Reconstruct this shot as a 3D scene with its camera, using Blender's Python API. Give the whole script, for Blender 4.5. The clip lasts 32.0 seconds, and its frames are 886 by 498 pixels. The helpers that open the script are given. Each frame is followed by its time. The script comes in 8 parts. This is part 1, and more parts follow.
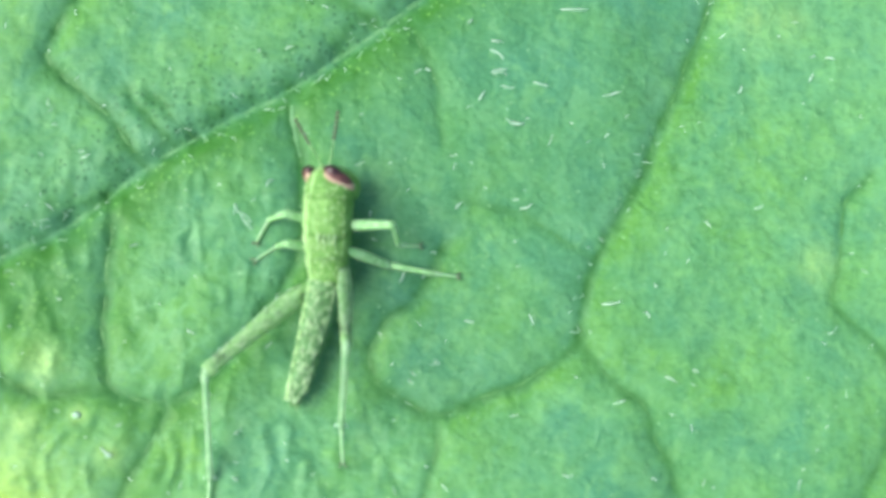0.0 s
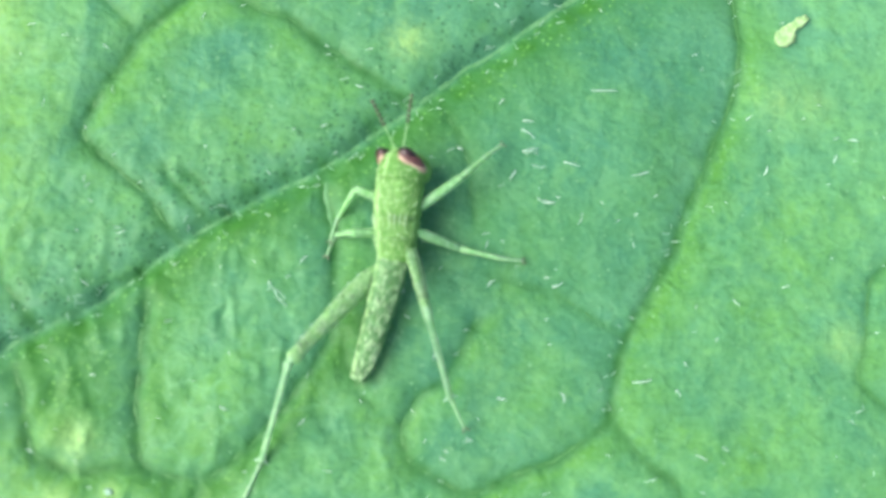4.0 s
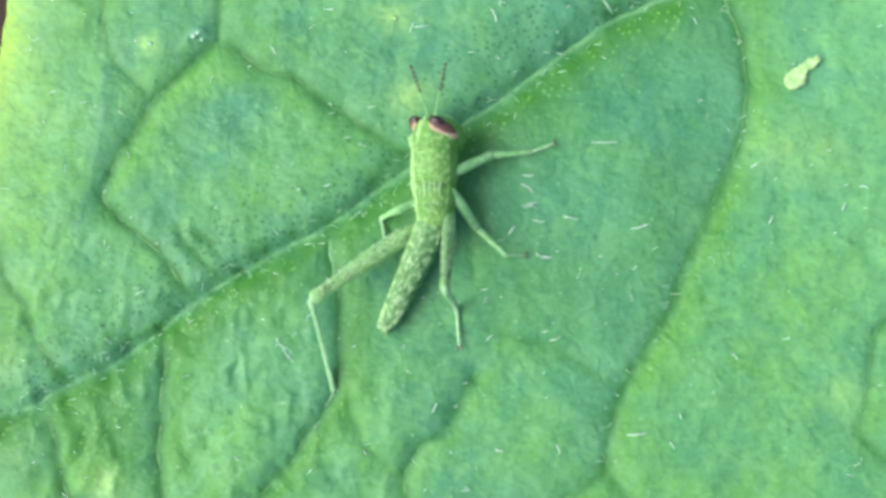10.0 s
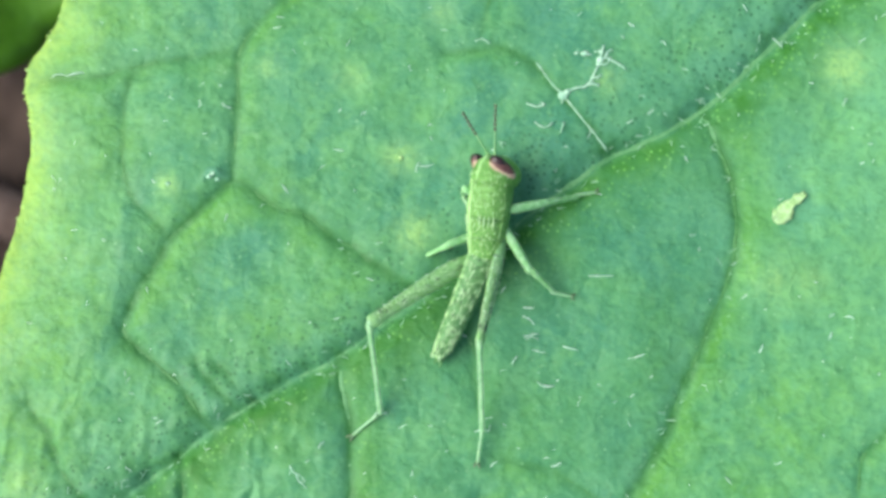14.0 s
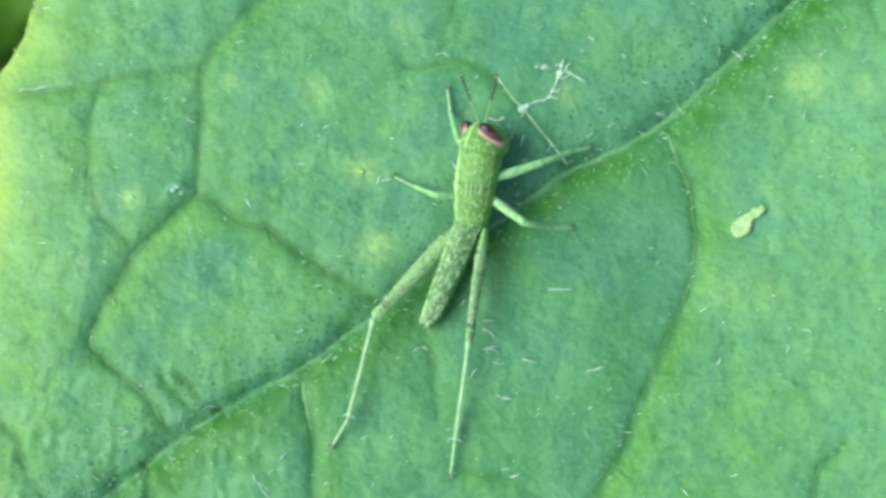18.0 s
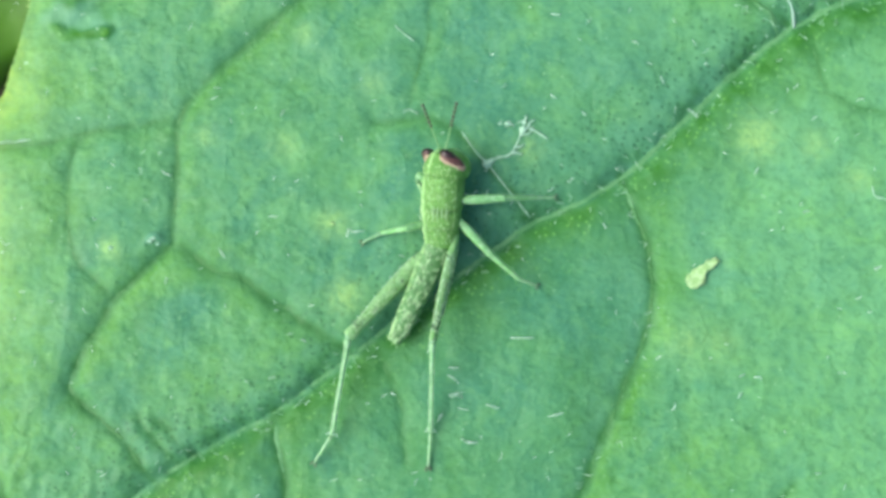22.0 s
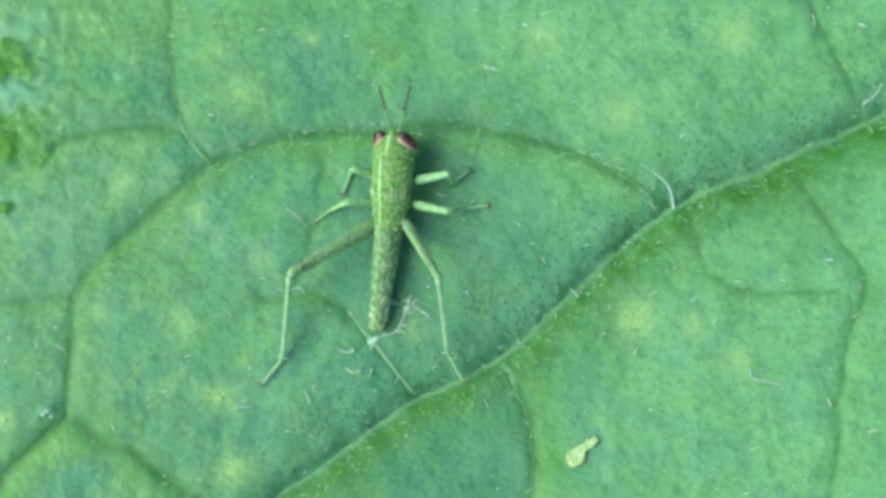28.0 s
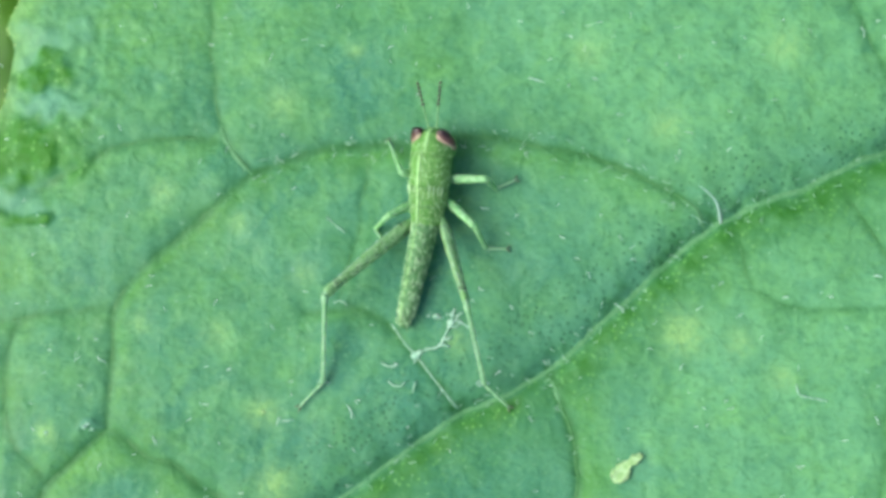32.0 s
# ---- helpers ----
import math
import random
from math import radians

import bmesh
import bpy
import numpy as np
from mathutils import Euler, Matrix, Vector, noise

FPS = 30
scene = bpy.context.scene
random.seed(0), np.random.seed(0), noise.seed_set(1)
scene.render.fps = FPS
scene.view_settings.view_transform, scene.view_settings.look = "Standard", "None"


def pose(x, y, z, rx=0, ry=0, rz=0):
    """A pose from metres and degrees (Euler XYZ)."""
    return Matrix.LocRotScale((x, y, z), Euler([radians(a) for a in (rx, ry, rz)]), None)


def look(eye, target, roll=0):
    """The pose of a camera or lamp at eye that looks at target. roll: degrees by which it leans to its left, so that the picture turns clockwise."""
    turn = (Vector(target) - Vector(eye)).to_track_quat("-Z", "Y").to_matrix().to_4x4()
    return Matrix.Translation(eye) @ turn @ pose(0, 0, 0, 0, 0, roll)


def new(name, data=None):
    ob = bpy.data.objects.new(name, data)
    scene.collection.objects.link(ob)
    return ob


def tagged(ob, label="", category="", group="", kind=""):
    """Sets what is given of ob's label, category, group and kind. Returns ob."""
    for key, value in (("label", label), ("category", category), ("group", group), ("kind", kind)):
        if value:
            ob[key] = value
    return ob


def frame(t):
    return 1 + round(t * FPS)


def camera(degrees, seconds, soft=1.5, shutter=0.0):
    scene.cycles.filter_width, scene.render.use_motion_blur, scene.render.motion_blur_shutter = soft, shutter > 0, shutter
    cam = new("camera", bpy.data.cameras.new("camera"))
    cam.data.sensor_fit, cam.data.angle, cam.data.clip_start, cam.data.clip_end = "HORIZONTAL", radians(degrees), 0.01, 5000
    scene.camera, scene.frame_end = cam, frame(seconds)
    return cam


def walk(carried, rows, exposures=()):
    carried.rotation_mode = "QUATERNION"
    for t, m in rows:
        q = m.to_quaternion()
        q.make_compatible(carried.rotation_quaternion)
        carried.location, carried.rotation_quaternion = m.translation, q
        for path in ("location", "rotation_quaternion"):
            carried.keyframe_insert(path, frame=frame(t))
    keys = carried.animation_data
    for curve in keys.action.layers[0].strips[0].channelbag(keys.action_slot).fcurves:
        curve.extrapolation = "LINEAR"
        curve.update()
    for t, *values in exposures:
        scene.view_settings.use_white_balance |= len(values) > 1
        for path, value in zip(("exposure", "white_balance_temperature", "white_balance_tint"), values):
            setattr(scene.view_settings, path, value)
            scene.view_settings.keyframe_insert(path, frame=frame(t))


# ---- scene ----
MM = 0.001


def mm(x, y, z, rx=0, ry=0, rz=0):
    """A pose from millimetres and degrees."""
    return pose(x * MM, y * MM, z * MM, rx, ry, rz)


# ---------------------------------------------------------------- camera
cam = camera(38.0, 32.0, soft=3.5)
cam.data.dof.use_dof, cam.data.dof.focus_distance, cam.data.dof.aperture_fstop = True, 0.0410, 62
walk(cam, [
    (0, mm(-3.173, -9.746, 37.028, 7.698, -3.532, 0.407)),
    (0.5, mm(-1.537, -9.398, 38.021, 7.490, -3.636, 0.383)),
    (1, mm(-3.380, -9.946, 38.215, 8.091, -3.987, 0.355)),
    (1.5, mm(-3.682, -10.281, 37.727, 8.715, -4.120, 0.312)),
    (2, mm(-5.434, -10.788, 36.991, 9.470, -4.422, 0.265)),
    (2.5, mm(-5.121, -10.763, 37.263, 9.874, -4.833, 0.211)),
    (3, mm(-5.930, -10.794, 37.495, 10.213, -5.206, 0.172)),
    (3.5, mm(-4.709, -10.391, 38.153, 10.228, -5.117, 0.166)),
    (4, mm(-4.844, -9.257, 37.294, 10.292, -4.632, 0.596)),
    (4.5, mm(-4.889, -9.107, 36.945, 9.532, -3.684, 0.641)),
    (6.5, mm(-0.111, -3.812, 38.910, 2.438, 2.155, 0.796)),
    (7, mm(-0.487, -3.855, 38.930, 2.011, 2.312, 0.736)),
    (7.5, mm(-0.915, -3.787, 38.799, 1.910, 2.415, 0.768)),
    (8, mm(-0.885, -3.485, 38.946, 2.048, 2.408, 0.791)),
    (8.5, mm(-0.833, -3.196, 39.167, 2.640, 2.520, 0.839)),
    (9, mm(-0.994, -3.354, 39.493, 2.653, 2.853, 0.679)),
    (9.5, mm(0.631, -2.956, 39.862, 3.423, 2.943, 0.760)),
    (10, mm(0.148, -2.955, 39.259, 3.277, 2.967, 0.797)),
    (10.5, mm(0.535, -3.003, 39.861, 3.395, 3.158, 0.725)),
    (11, mm(-0.111, -3.211, 39.871, 3.058, 3.184, 0.388)),
    (11.5, mm(-0.357, -2.517, 39.617, 3.700, 3.080, 0.293)),
    (12, mm(-0.190, -1.676, 39.893, 4.416, 3.279, 0.324)),
    (12.5, mm(0.355, -0.818, 40.631, 4.960, 2.980, 0.272)),
    (13, mm(0.073, -0.052, 41.363, 4.709, 2.239, 0.141)),
    (13.5, mm(-0.033, -0.240, 41.228, 4.978, 2.501, 0.218)),
    (15.5, mm(1.033, 1.474, 42.267, 3.525, 3.862, 0.349)),
    (16, mm(1.577, 1.965, 42.319, 3.117, 3.862, 0.272)),
    (16.5, mm(1.836, 2.611, 42.190, 2.743, 3.793, 0.257)),
    (17, mm(1.644, 2.414, 42.329, 2.781, 3.612, 0.276)),
    (17.5, mm(1.625, 1.577, 41.746, 3.242, 4.006, 0.252)),
    (18, mm(2.140, 1.480, 41.733, 3.282, 4.068, 0.307)),
    (18.5, mm(1.801, 2.466, 42.370, 2.286, 3.541, 0.427)),
    (19, mm(1.544, 1.987, 42.204, 2.707, 3.902, 0.373)),
    (19.5, mm(2.021, 2.471, 42.809, 2.585, 3.736, 0.285)),
    (20, mm(2.685, 3.015, 42.698, 2.285, 3.653, 0.299)),
    (20.5, mm(2.066, 2.660, 42.709, 2.614, 3.600, 0.343)),
    (21, mm(2.060, 2.592, 43.394, 2.577, 3.545, 0.284)),
    (21.5, mm(3.049, 3.300, 43.647, 2.513, 3.297, 0.189)),
    (22, mm(2.687, 3.397, 43.479, 2.847, 3.177, 0.290)),
    (22.5, mm(1.913, 3.473, 42.974, 3.287, 3.127, 0.400)),
    (23, mm(2.167, 1.751, 44.122, 4.409, 2.977, 0.750)),
    (23.5, mm(0.606, -0.209, 44.049, 5.390, 3.800, 1.118)),
    (24, mm(1.982, 2.877, 44.192, 6.068, 3.399, 1.218)),
    (24.5, mm(1.820, 2.070, 43.890, 6.186, 3.358, 1.363)),
    (26.5, mm(2.208, 4.239, 43.636, 5.585, 4.258, 0.884)),
    (27, mm(4.110, 6.444, 44.037, 5.483, 4.130, 0.698)),
    (27.5, mm(7.372, 7.996, 44.522, 5.088, 4.292, 0.595)),
    (28, mm(7.464, 8.092, 44.318, 4.625, 4.220, 0.607)),
    (28.5, mm(6.700, 7.978, 44.427, 4.766, 4.304, 0.689)),
    (29, mm(7.081, 7.957, 44.759, 4.636, 4.452, 0.777)),
    (29.5, mm(6.641, 7.802, 45.115, 4.667, 4.472, 0.827)),
    (30, mm(6.850, 8.412, 45.142, 4.323, 4.694, 0.689)),
    (30.5, mm(5.365, 8.936, 44.868, 4.108, 4.467, 0.608)),
    (31, mm(6.136, 9.470, 44.899, 4.021, 4.498, 0.752)),
    (31.5, mm(6.039, 9.391, 44.658, 4.129, 4.708, 0.845)),
    (32, mm(6.121, 9.077, 44.130, 3.987, 4.458, 0.895)),
], exposures=[(0, 0.72, 6400, 8), (11, 0.62, 6380, 6), (16, 0.50, 6320, 4), (23, 0.46, 6270, 4), (27, 0.44, 6210, 4), (28, 0.32, 6210, 4), (32, 0.33, 6190, 4)])

# ---------------------------------------------------------------- light: bright, hazy daylight from the left
SUN_FROM = Vector((-0.88, -0.06, 1.0)).normalized()
world = bpy.data.worlds.new("sky")
scene.world = world
world.use_nodes = True
sky = world.node_tree.nodes.new("ShaderNodeTexSky")
sky.sky_type, sky.sun_disc = "NISHITA", False
sky.dust_density, sky.ozone_density = 4.0, 0.4
sky.sun_elevation, sky.sun_rotation = math.asin(SUN_FROM.z), math.atan2(SUN_FROM.x, SUN_FROM.y)
backing = world.node_tree.nodes["Background"]
backing.inputs["Strength"].default_value = 0.15
world.node_tree.links.new(sky.outputs["Color"], backing.inputs["Color"])
sun = new("sun", bpy.data.lights.new("sun", "SUN"))
sun.data.energy, sun.data.angle, sun.data.color = 2.5, radians(46), (0.97, 0.97, 0.92)
sun.matrix_world = look(SUN_FROM, (0, 0, 0))


# ---------------------------------------------------------------- materials
def rgb(c):
    return (*c, 1.0)


class Mat:
    """A node material built step by step; sizes of its patterns in millimetres."""

    def __init__(self, name, rough=0.5, spec=0.5):
        self.m = bpy.data.materials.new(name)
        self.m.use_nodes = True
        self.t = self.m.node_tree
        self.b = self.t.nodes["Principled BSDF"]
        self.b.inputs["Roughness"].default_value = rough
        self.b.inputs["Specular IOR Level"].default_value = spec
        self.co = self.t.nodes.new("ShaderNodeTexCoord").outputs["Object"]

    def node(self, kind, **values):
        n = self.t.nodes.new(kind)
        for k, v in values.items():
            n.inputs[k].default_value = v
        return n

    def link(self, a, b):
        self.t.links.new(a, b)

    def noise(self, size, detail=3.0, rough=0.6, distort=0.0):
        n = self.node("ShaderNodeTexNoise", Scale=1000.0 / size, Detail=detail, Roughness=rough, Distortion=distort)
        self.link(self.co, n.inputs["Vector"])
        return n.outputs["Fac"]

    def cells(self, size, feature="F1"):
        n = self.node("ShaderNodeTexVoronoi", Scale=1000.0 / size)
        n.feature = feature
        self.link(self.co, n.inputs["Vector"])
        return n.outputs["Distance"]

    def ramp(self, fac, lo, hi, a=0.0, b=1.0):
        n = self.node("ShaderNodeMapRange")
        n.inputs["From Min"].default_value, n.inputs["From Max"].default_value = lo, hi
        n.inputs["To Min"].default_value, n.inputs["To Max"].default_value = a, b
        self.link(fac, n.inputs["Value"])
        return n.outputs["Result"]

    def attr(self, name):
        n = self.t.nodes.new("ShaderNodeAttribute")
        n.attribute_name = name
        return n.outputs["Fac"]

    def mul(self, a, b, op="MULTIPLY"):
        n = self.t.nodes.new("ShaderNodeMath")
        n.operation = op
        for s, v in zip(n.inputs, (a, b)):
            if isinstance(v, (int, float)):
                s.default_value = v
            else:
                self.link(v, s)
        return n.outputs["Value"]

    def mix(self, fac, a, b):
        n = self.t.nodes.new("ShaderNodeMix")
        n.data_type = "RGBA"
        if isinstance(fac, float):
            n.inputs[0].default_value = fac
        else:
            self.link(fac, n.inputs[0])
        for s, v in ((n.inputs[6], a), (n.inputs[7], b)):
            if isinstance(v, tuple):
                s.default_value = rgb(v)
            else:
                self.link(v, s)
        return n.outputs[2]

    def color(self, c):
        if isinstance(c, tuple):
            self.b.inputs["Base Color"].default_value = rgb(c)
        else:
            self.link(c, self.b.inputs["Base Color"])
        return self

    def rough(self, fac):
        self.link(fac, self.b.inputs["Roughness"])
        return self

    def bump(self, height, depth, strength=1.0):
        n = self.node("ShaderNodeBump", Strength=strength, Distance=depth * MM)
        self.link(height, n.inputs["Height"])
        self.link(n.outputs["Normal"], self.b.inputs["Normal"])
        return self


def mottled(name, a, b, size=0.15, rough=0.5, spec=0.4, fine=0.05, depth=0.01, flesh=0.0):
    """Two colours in soft patches, fine grain over them, and relief."""
    m = Mat(name, rough, spec)
    if flesh:
        m.b.inputs["Subsurface Weight"].default_value = flesh
        m.b.inputs["Subsurface Radius"].default_value = (0.8, 1.0, 0.5)
        m.b.inputs["Subsurface Scale"].default_value = 0.35 * MM
    c = m.mix(m.ramp(m.noise(size), 0.38, 0.62), a, b)
    c = m.mix(m.ramp(m.noise(fine, 2), 0.45, 0.75, 0.0, 0.45), c, tuple(0.45 * v for v in a))
    m.color(c).bump(m.noise(fine * 1.4, 2), depth)
    return m.m


def blade_material():
    m = Mat("leaf_blade", 0.5, 0.25)
    # teal patches are sky sheen put into the colour, strongest where cool is high
    teal, lime = (0.050, 0.198, 0.108), (0.104, 0.288, 0.056)
    base = m.mix(m.ramp(m.mul(m.noise(3.2, 2, 0.45, 0.4), m.mul(m.attr("cool"), 0.16), "SUBTRACT"), 0.30, 0.70), teal, lime)
    # paler towards the upper right: broad sky sheen painted as colour
    base = m.mix(m.mul(m.attr("right_sheen"), 0.85), base, (0.146, 0.370, 0.148))
    base = m.mix(m.mul(m.attr("yellow"), m.ramp(m.noise(1.6, 3, 0.6), 0.35, 0.6, 0.45, 0.95)), base, (0.146, 0.345, 0.055))
    base = m.mix(m.ramp(m.noise(0.80, 2, 0.5, 0.5), 0.44, 0.68, 0.0, 0.45), base, (0.044, 0.165, 0.066))
    base = m.mix(m.ramp(m.noise(1.05, 2, 0.5, 0.6), 0.48, 0.70, 0.0, 0.68), base, (0.132, 0.335, 0.108))
    base = m.mix(m.ramp(m.noise(0.42, 2, 0.5, 0.6), 0.46, 0.70, 0.0, 0.30), base, (0.066, 0.245, 0.135))
    base = m.mix(m.ramp(m.noise(0.36, 2, 0.5, 0.8), 0.57, 0.72, 0.0, 0.42), base, (0.150, 0.370, 0.110))
    base = m.mix(m.ramp(m.noise(0.50, 2, 0.5, 0.8), 0.55, 0.74, 0.0, 0.35), base, (0.030, 0.140, 0.038))
    base = m.mix(m.mul(m.attr("dark_field"), 0.42), base, (0.040, 0.172, 0.082))
    # green free of sheen along the side veins, bluish sky sheen painted between them
    sky_sheen = m.mul(m.ramp(m.attr("flush"), 0.45, 0.05), m.mul(m.ramp(m.noise(1.9, 3, 0.55, 0.5), 0.35, 0.62, 0.0, 0.50), m.ramp(m.attr("cool"), 0.0, 0.7, 0.30, 1.0)))
    base = m.mix(sky_sheen, base, (0.072, 0.232, 0.150))
    base = m.mix(m.mul(m.ramp(m.attr("flush"), 0.10, 0.60), m.ramp(m.noise(0.8, 3, 0.6), 0.3, 0.6, 0.35, 0.85)), base, (0.074, 0.240, 0.030))
    base = m.mix(m.ramp(m.noise(0.17, 2, 0.5), 0.52, 0.68, 0.0, 0.32), base, (0.120, 0.320, 0.140))
    base = m.mix(m.ramp(m.noise(0.22, 2, 0.5, 0.4), 0.54, 0.70, 0.0, 0.34), base, (0.030, 0.130, 0.046))
    net = m.mul(m.ramp(m.cells(0.85, "DISTANCE_TO_EDGE"), 0.0, 0.11, 0.75, 0.0), m.mul(m.ramp(m.noise(1.1, 2), 0.42, 0.6), m.ramp(m.attr("crease"), 0.0, 1.0, 0.15, 0.8)))
    base = m.mix(net, base, (0.135, 0.345, 0.150))
    # deep green along the veins, with the shade of their upper-left flanks painted in
    deep_shade = m.mul(m.attr("fringe"), m.ramp(m.noise(0.9, 3, 0.65), 0.36, 0.64, 0.0, 1.0))
    base = m.mix(deep_shade, base, (0.022, 0.120, 0.020))
    # painted along the veins: unlit saturated green on one flank, bluish sky sheen on the other; dark pores there
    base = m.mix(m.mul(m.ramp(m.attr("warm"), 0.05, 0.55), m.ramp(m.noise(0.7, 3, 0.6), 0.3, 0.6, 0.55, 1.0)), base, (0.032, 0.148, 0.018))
    beads = m.mul(m.ramp(m.cells(0.24), 0.30, 0.12), m.ramp(m.mul(m.attr("warm"), m.noise(0.9, 2)), 0.06, 0.22, 0.0, 0.6))
    base = m.mix(beads, base, (0.150, 0.370, 0.085))
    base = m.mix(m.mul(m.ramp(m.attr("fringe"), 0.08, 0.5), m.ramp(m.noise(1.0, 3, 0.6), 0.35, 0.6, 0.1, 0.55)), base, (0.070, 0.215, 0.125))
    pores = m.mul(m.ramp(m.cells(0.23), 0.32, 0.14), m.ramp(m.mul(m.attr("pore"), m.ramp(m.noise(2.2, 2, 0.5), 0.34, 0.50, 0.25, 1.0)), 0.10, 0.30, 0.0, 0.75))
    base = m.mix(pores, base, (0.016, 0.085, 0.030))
    # darker green line down each side vein's groove, broken up by noise
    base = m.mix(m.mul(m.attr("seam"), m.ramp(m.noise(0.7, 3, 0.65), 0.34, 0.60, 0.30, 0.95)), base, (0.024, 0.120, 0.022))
    # pale speckles, with tiny glints painted among them
    glint_specks = m.mul(m.ramp(m.cells(0.33), 0.17, 0.08), m.ramp(m.noise(0.8, 2), 0.45, 0.6, 0.0, 0.5))
    base = m.mix(glint_specks, base, (0.240, 0.460, 0.230))
    base = m.mix(m.mul(m.attr("spot"), m.ramp(m.noise(0.30, 3, 0.65), 0.36, 0.62, 0.30, 0.85)), base, (0.270, 0.480, 0.150))
    base = m.mix(m.mul(m.attr("pale"), 0.60), base, (0.118, 0.305, 0.190))
    base = m.mix(m.mul(m.attr("rim"), m.ramp(m.noise(0.3, 3), 0.3, 0.6, 0.5, 0.95)), base, (0.300, 0.480, 0.075))
    wart = m.mix(m.ramp(m.cells(0.33), 0.30, 0.15), (0.034, 0.165, 0.008), (0.115, 0.310, 0.060))
    base = m.mix(m.mul(m.attr("wart"), m.ramp(m.noise(0.5, 2), 0.3, 0.55, 0.55, 1.0)), base, wart)
    m.color(base).rough(m.ramp(m.noise(1.3, 3), 0.3, 0.7, 0.45, 0.65))
    h = m.mul(m.mul(m.noise(0.30, 3, 0.6), m.mul(m.cells(0.26), 0.4), "ADD"), m.mul(m.noise(0.62, 2, 0.5, 0.8), 3.0), "ADD")
    m.bump(h, 0.026)
    return m.m


BLADE = blade_material()
RIM = mottled("margin_tooth", (0.24, 0.42, 0.08), (0.36, 0.52, 0.16), 0.2, 0.45, 0.4, 0.06, 0.006)
RIB = mottled("leaf_midrib", (0.080, 0.235, 0.085), (0.125, 0.300, 0.125), 0.25, 0.55, 0.3, 0.07, 0.025)
VEIN = mottled("leaf_vein", (0.036, 0.150, 0.032), (0.070, 0.215, 0.060), 0.35, 0.5, 0.35, 0.08, 0.015)
HAIR = mottled("plant_hair", (0.38, 0.58, 0.46), (0.56, 0.73, 0.62), 0.1, 0.35, 0.5, 0.05, 0.002)
FLAKE = mottled("dry_flake", (0.280, 0.475, 0.175), (0.410, 0.600, 0.300), 0.20, 0.7, 0.3, 0.06, 0.02)
SILK = mottled("silk", (0.24, 0.46, 0.30), (0.42, 0.62, 0.46), 0.2, 0.5, 0.4, 0.05, 0.004)
SOIL = mottled("soil", (0.030, 0.020, 0.016), (0.072, 0.050, 0.042), 9.0, 0.9, 0.2, 2.0, 1.2)
UNDER = mottled("lower_leaf_blade", (0.046, 0.148, 0.003), (0.082, 0.220, 0.006), 5.0, 0.5, 0.4, 1.2, 0.2)
BARK = mottled("bark", (0.075, 0.050, 0.042), (0.135, 0.100, 0.090), 3.0, 0.85, 0.2, 0.7, 0.4)
SKIN = mottled("green_cuticle", (0.096, 0.258, 0.046), (0.168, 0.362, 0.092), 0.20, 0.5, 0.3, 0.08, 0.05, 0.35)
WRINKLE = mottled("wrinkled_cuticle", (0.330, 0.550, 0.230), (0.450, 0.670, 0.340), 0.10, 0.5, 0.35, 0.04, 0.004)
KEEL = mottled("pale_keel", (0.260, 0.500, 0.160), (0.350, 0.590, 0.240), 0.2, 0.5, 0.35, 0.06, 0.008, 0.3)
BELLY = mottled("speckled_cuticle", (0.080, 0.200, 0.062), (0.145, 0.315, 0.124), 0.13, 0.55, 0.3, 0.06, 0.035, 0.3)
MARK = mottled("dark_cuticle_mark", (0.026, 0.062, 0.032), (0.052, 0.108, 0.056), 0.08, 0.5, 0.35, 0.04, 0.004)
FLECK = mottled("pale_cuticle_fleck", (0.340, 0.560, 0.260), (0.480, 0.690, 0.400), 0.10, 0.5, 0.35, 0.04, 0.004)
LEG = mottled("leg_cuticle", (0.180, 0.405, 0.155), (0.275, 0.510, 0.250), 0.2, 0.45, 0.4, 0.06, 0.006, 0.5)
THIGH = mottled("speckled_leg", (0.165, 0.355, 0.115), (0.250, 0.450, 0.200), 0.20, 0.5, 0.35, 0.06, 0.015, 0.5)
SHIN = mottled("pale_leg", (0.185, 0.390, 0.190), (0.300, 0.505, 0.285), 0.16, 0.45, 0.4, 0.05, 0.006, 0.5)
CLAW = mottled("dark_claw", (0.085, 0.125, 0.065), (0.150, 0.205, 0.115), 0.1, 0.5, 0.4, 0.04, 0.004)
EYE = mottled("pink_brown_eye", (0.070, 0.027, 0.024), (0.120, 0.054, 0.048), 0.18, 0.35, 0.45, 0.07, 0.004)
PUPIL = mottled("dark_eye_band", (0.014, 0.007, 0.008), (0.034, 0.014, 0.016), 0.15, 0.3, 0.5, 0.06, 0.003)
LID = mottled("pink_eye_rim", (0.35, 0.245, 0.175), (0.44, 0.33, 0.245), 0.12, 0.5, 0.35, 0.05, 0.004)
FEELER = mottled("antenna_pale", (0.130, 0.300, 0.110), (0.190, 0.380, 0.160), 0.12, 0.5, 0.4, 0.05, 0.003, 0.5)
BAND = mottled("antenna_dark", (0.045, 0.042, 0.032), (0.090, 0.078, 0.060), 0.1, 0.55, 0.3, 0.04, 0.003)


# ---------------------------------------------------------------- making meshes
def mesh_of(name, verts, faces, material, smooth=True):
    me = bpy.data.meshes.new(name)
    me.from_pydata([tuple(MM * c for c in v) for v in verts], [], faces)
    me.validate()
    for p in me.polygons:
        p.use_smooth = smooth
    me.materials.append(material)
    return me


def part(name, me, parent=None, label="", m=None):
    ob = new(name, me)
    if parent is not None:
        ob.parent = parent
    if m is not None:
        ob.matrix_basis = m
    return tagged(ob, label) if label else ob


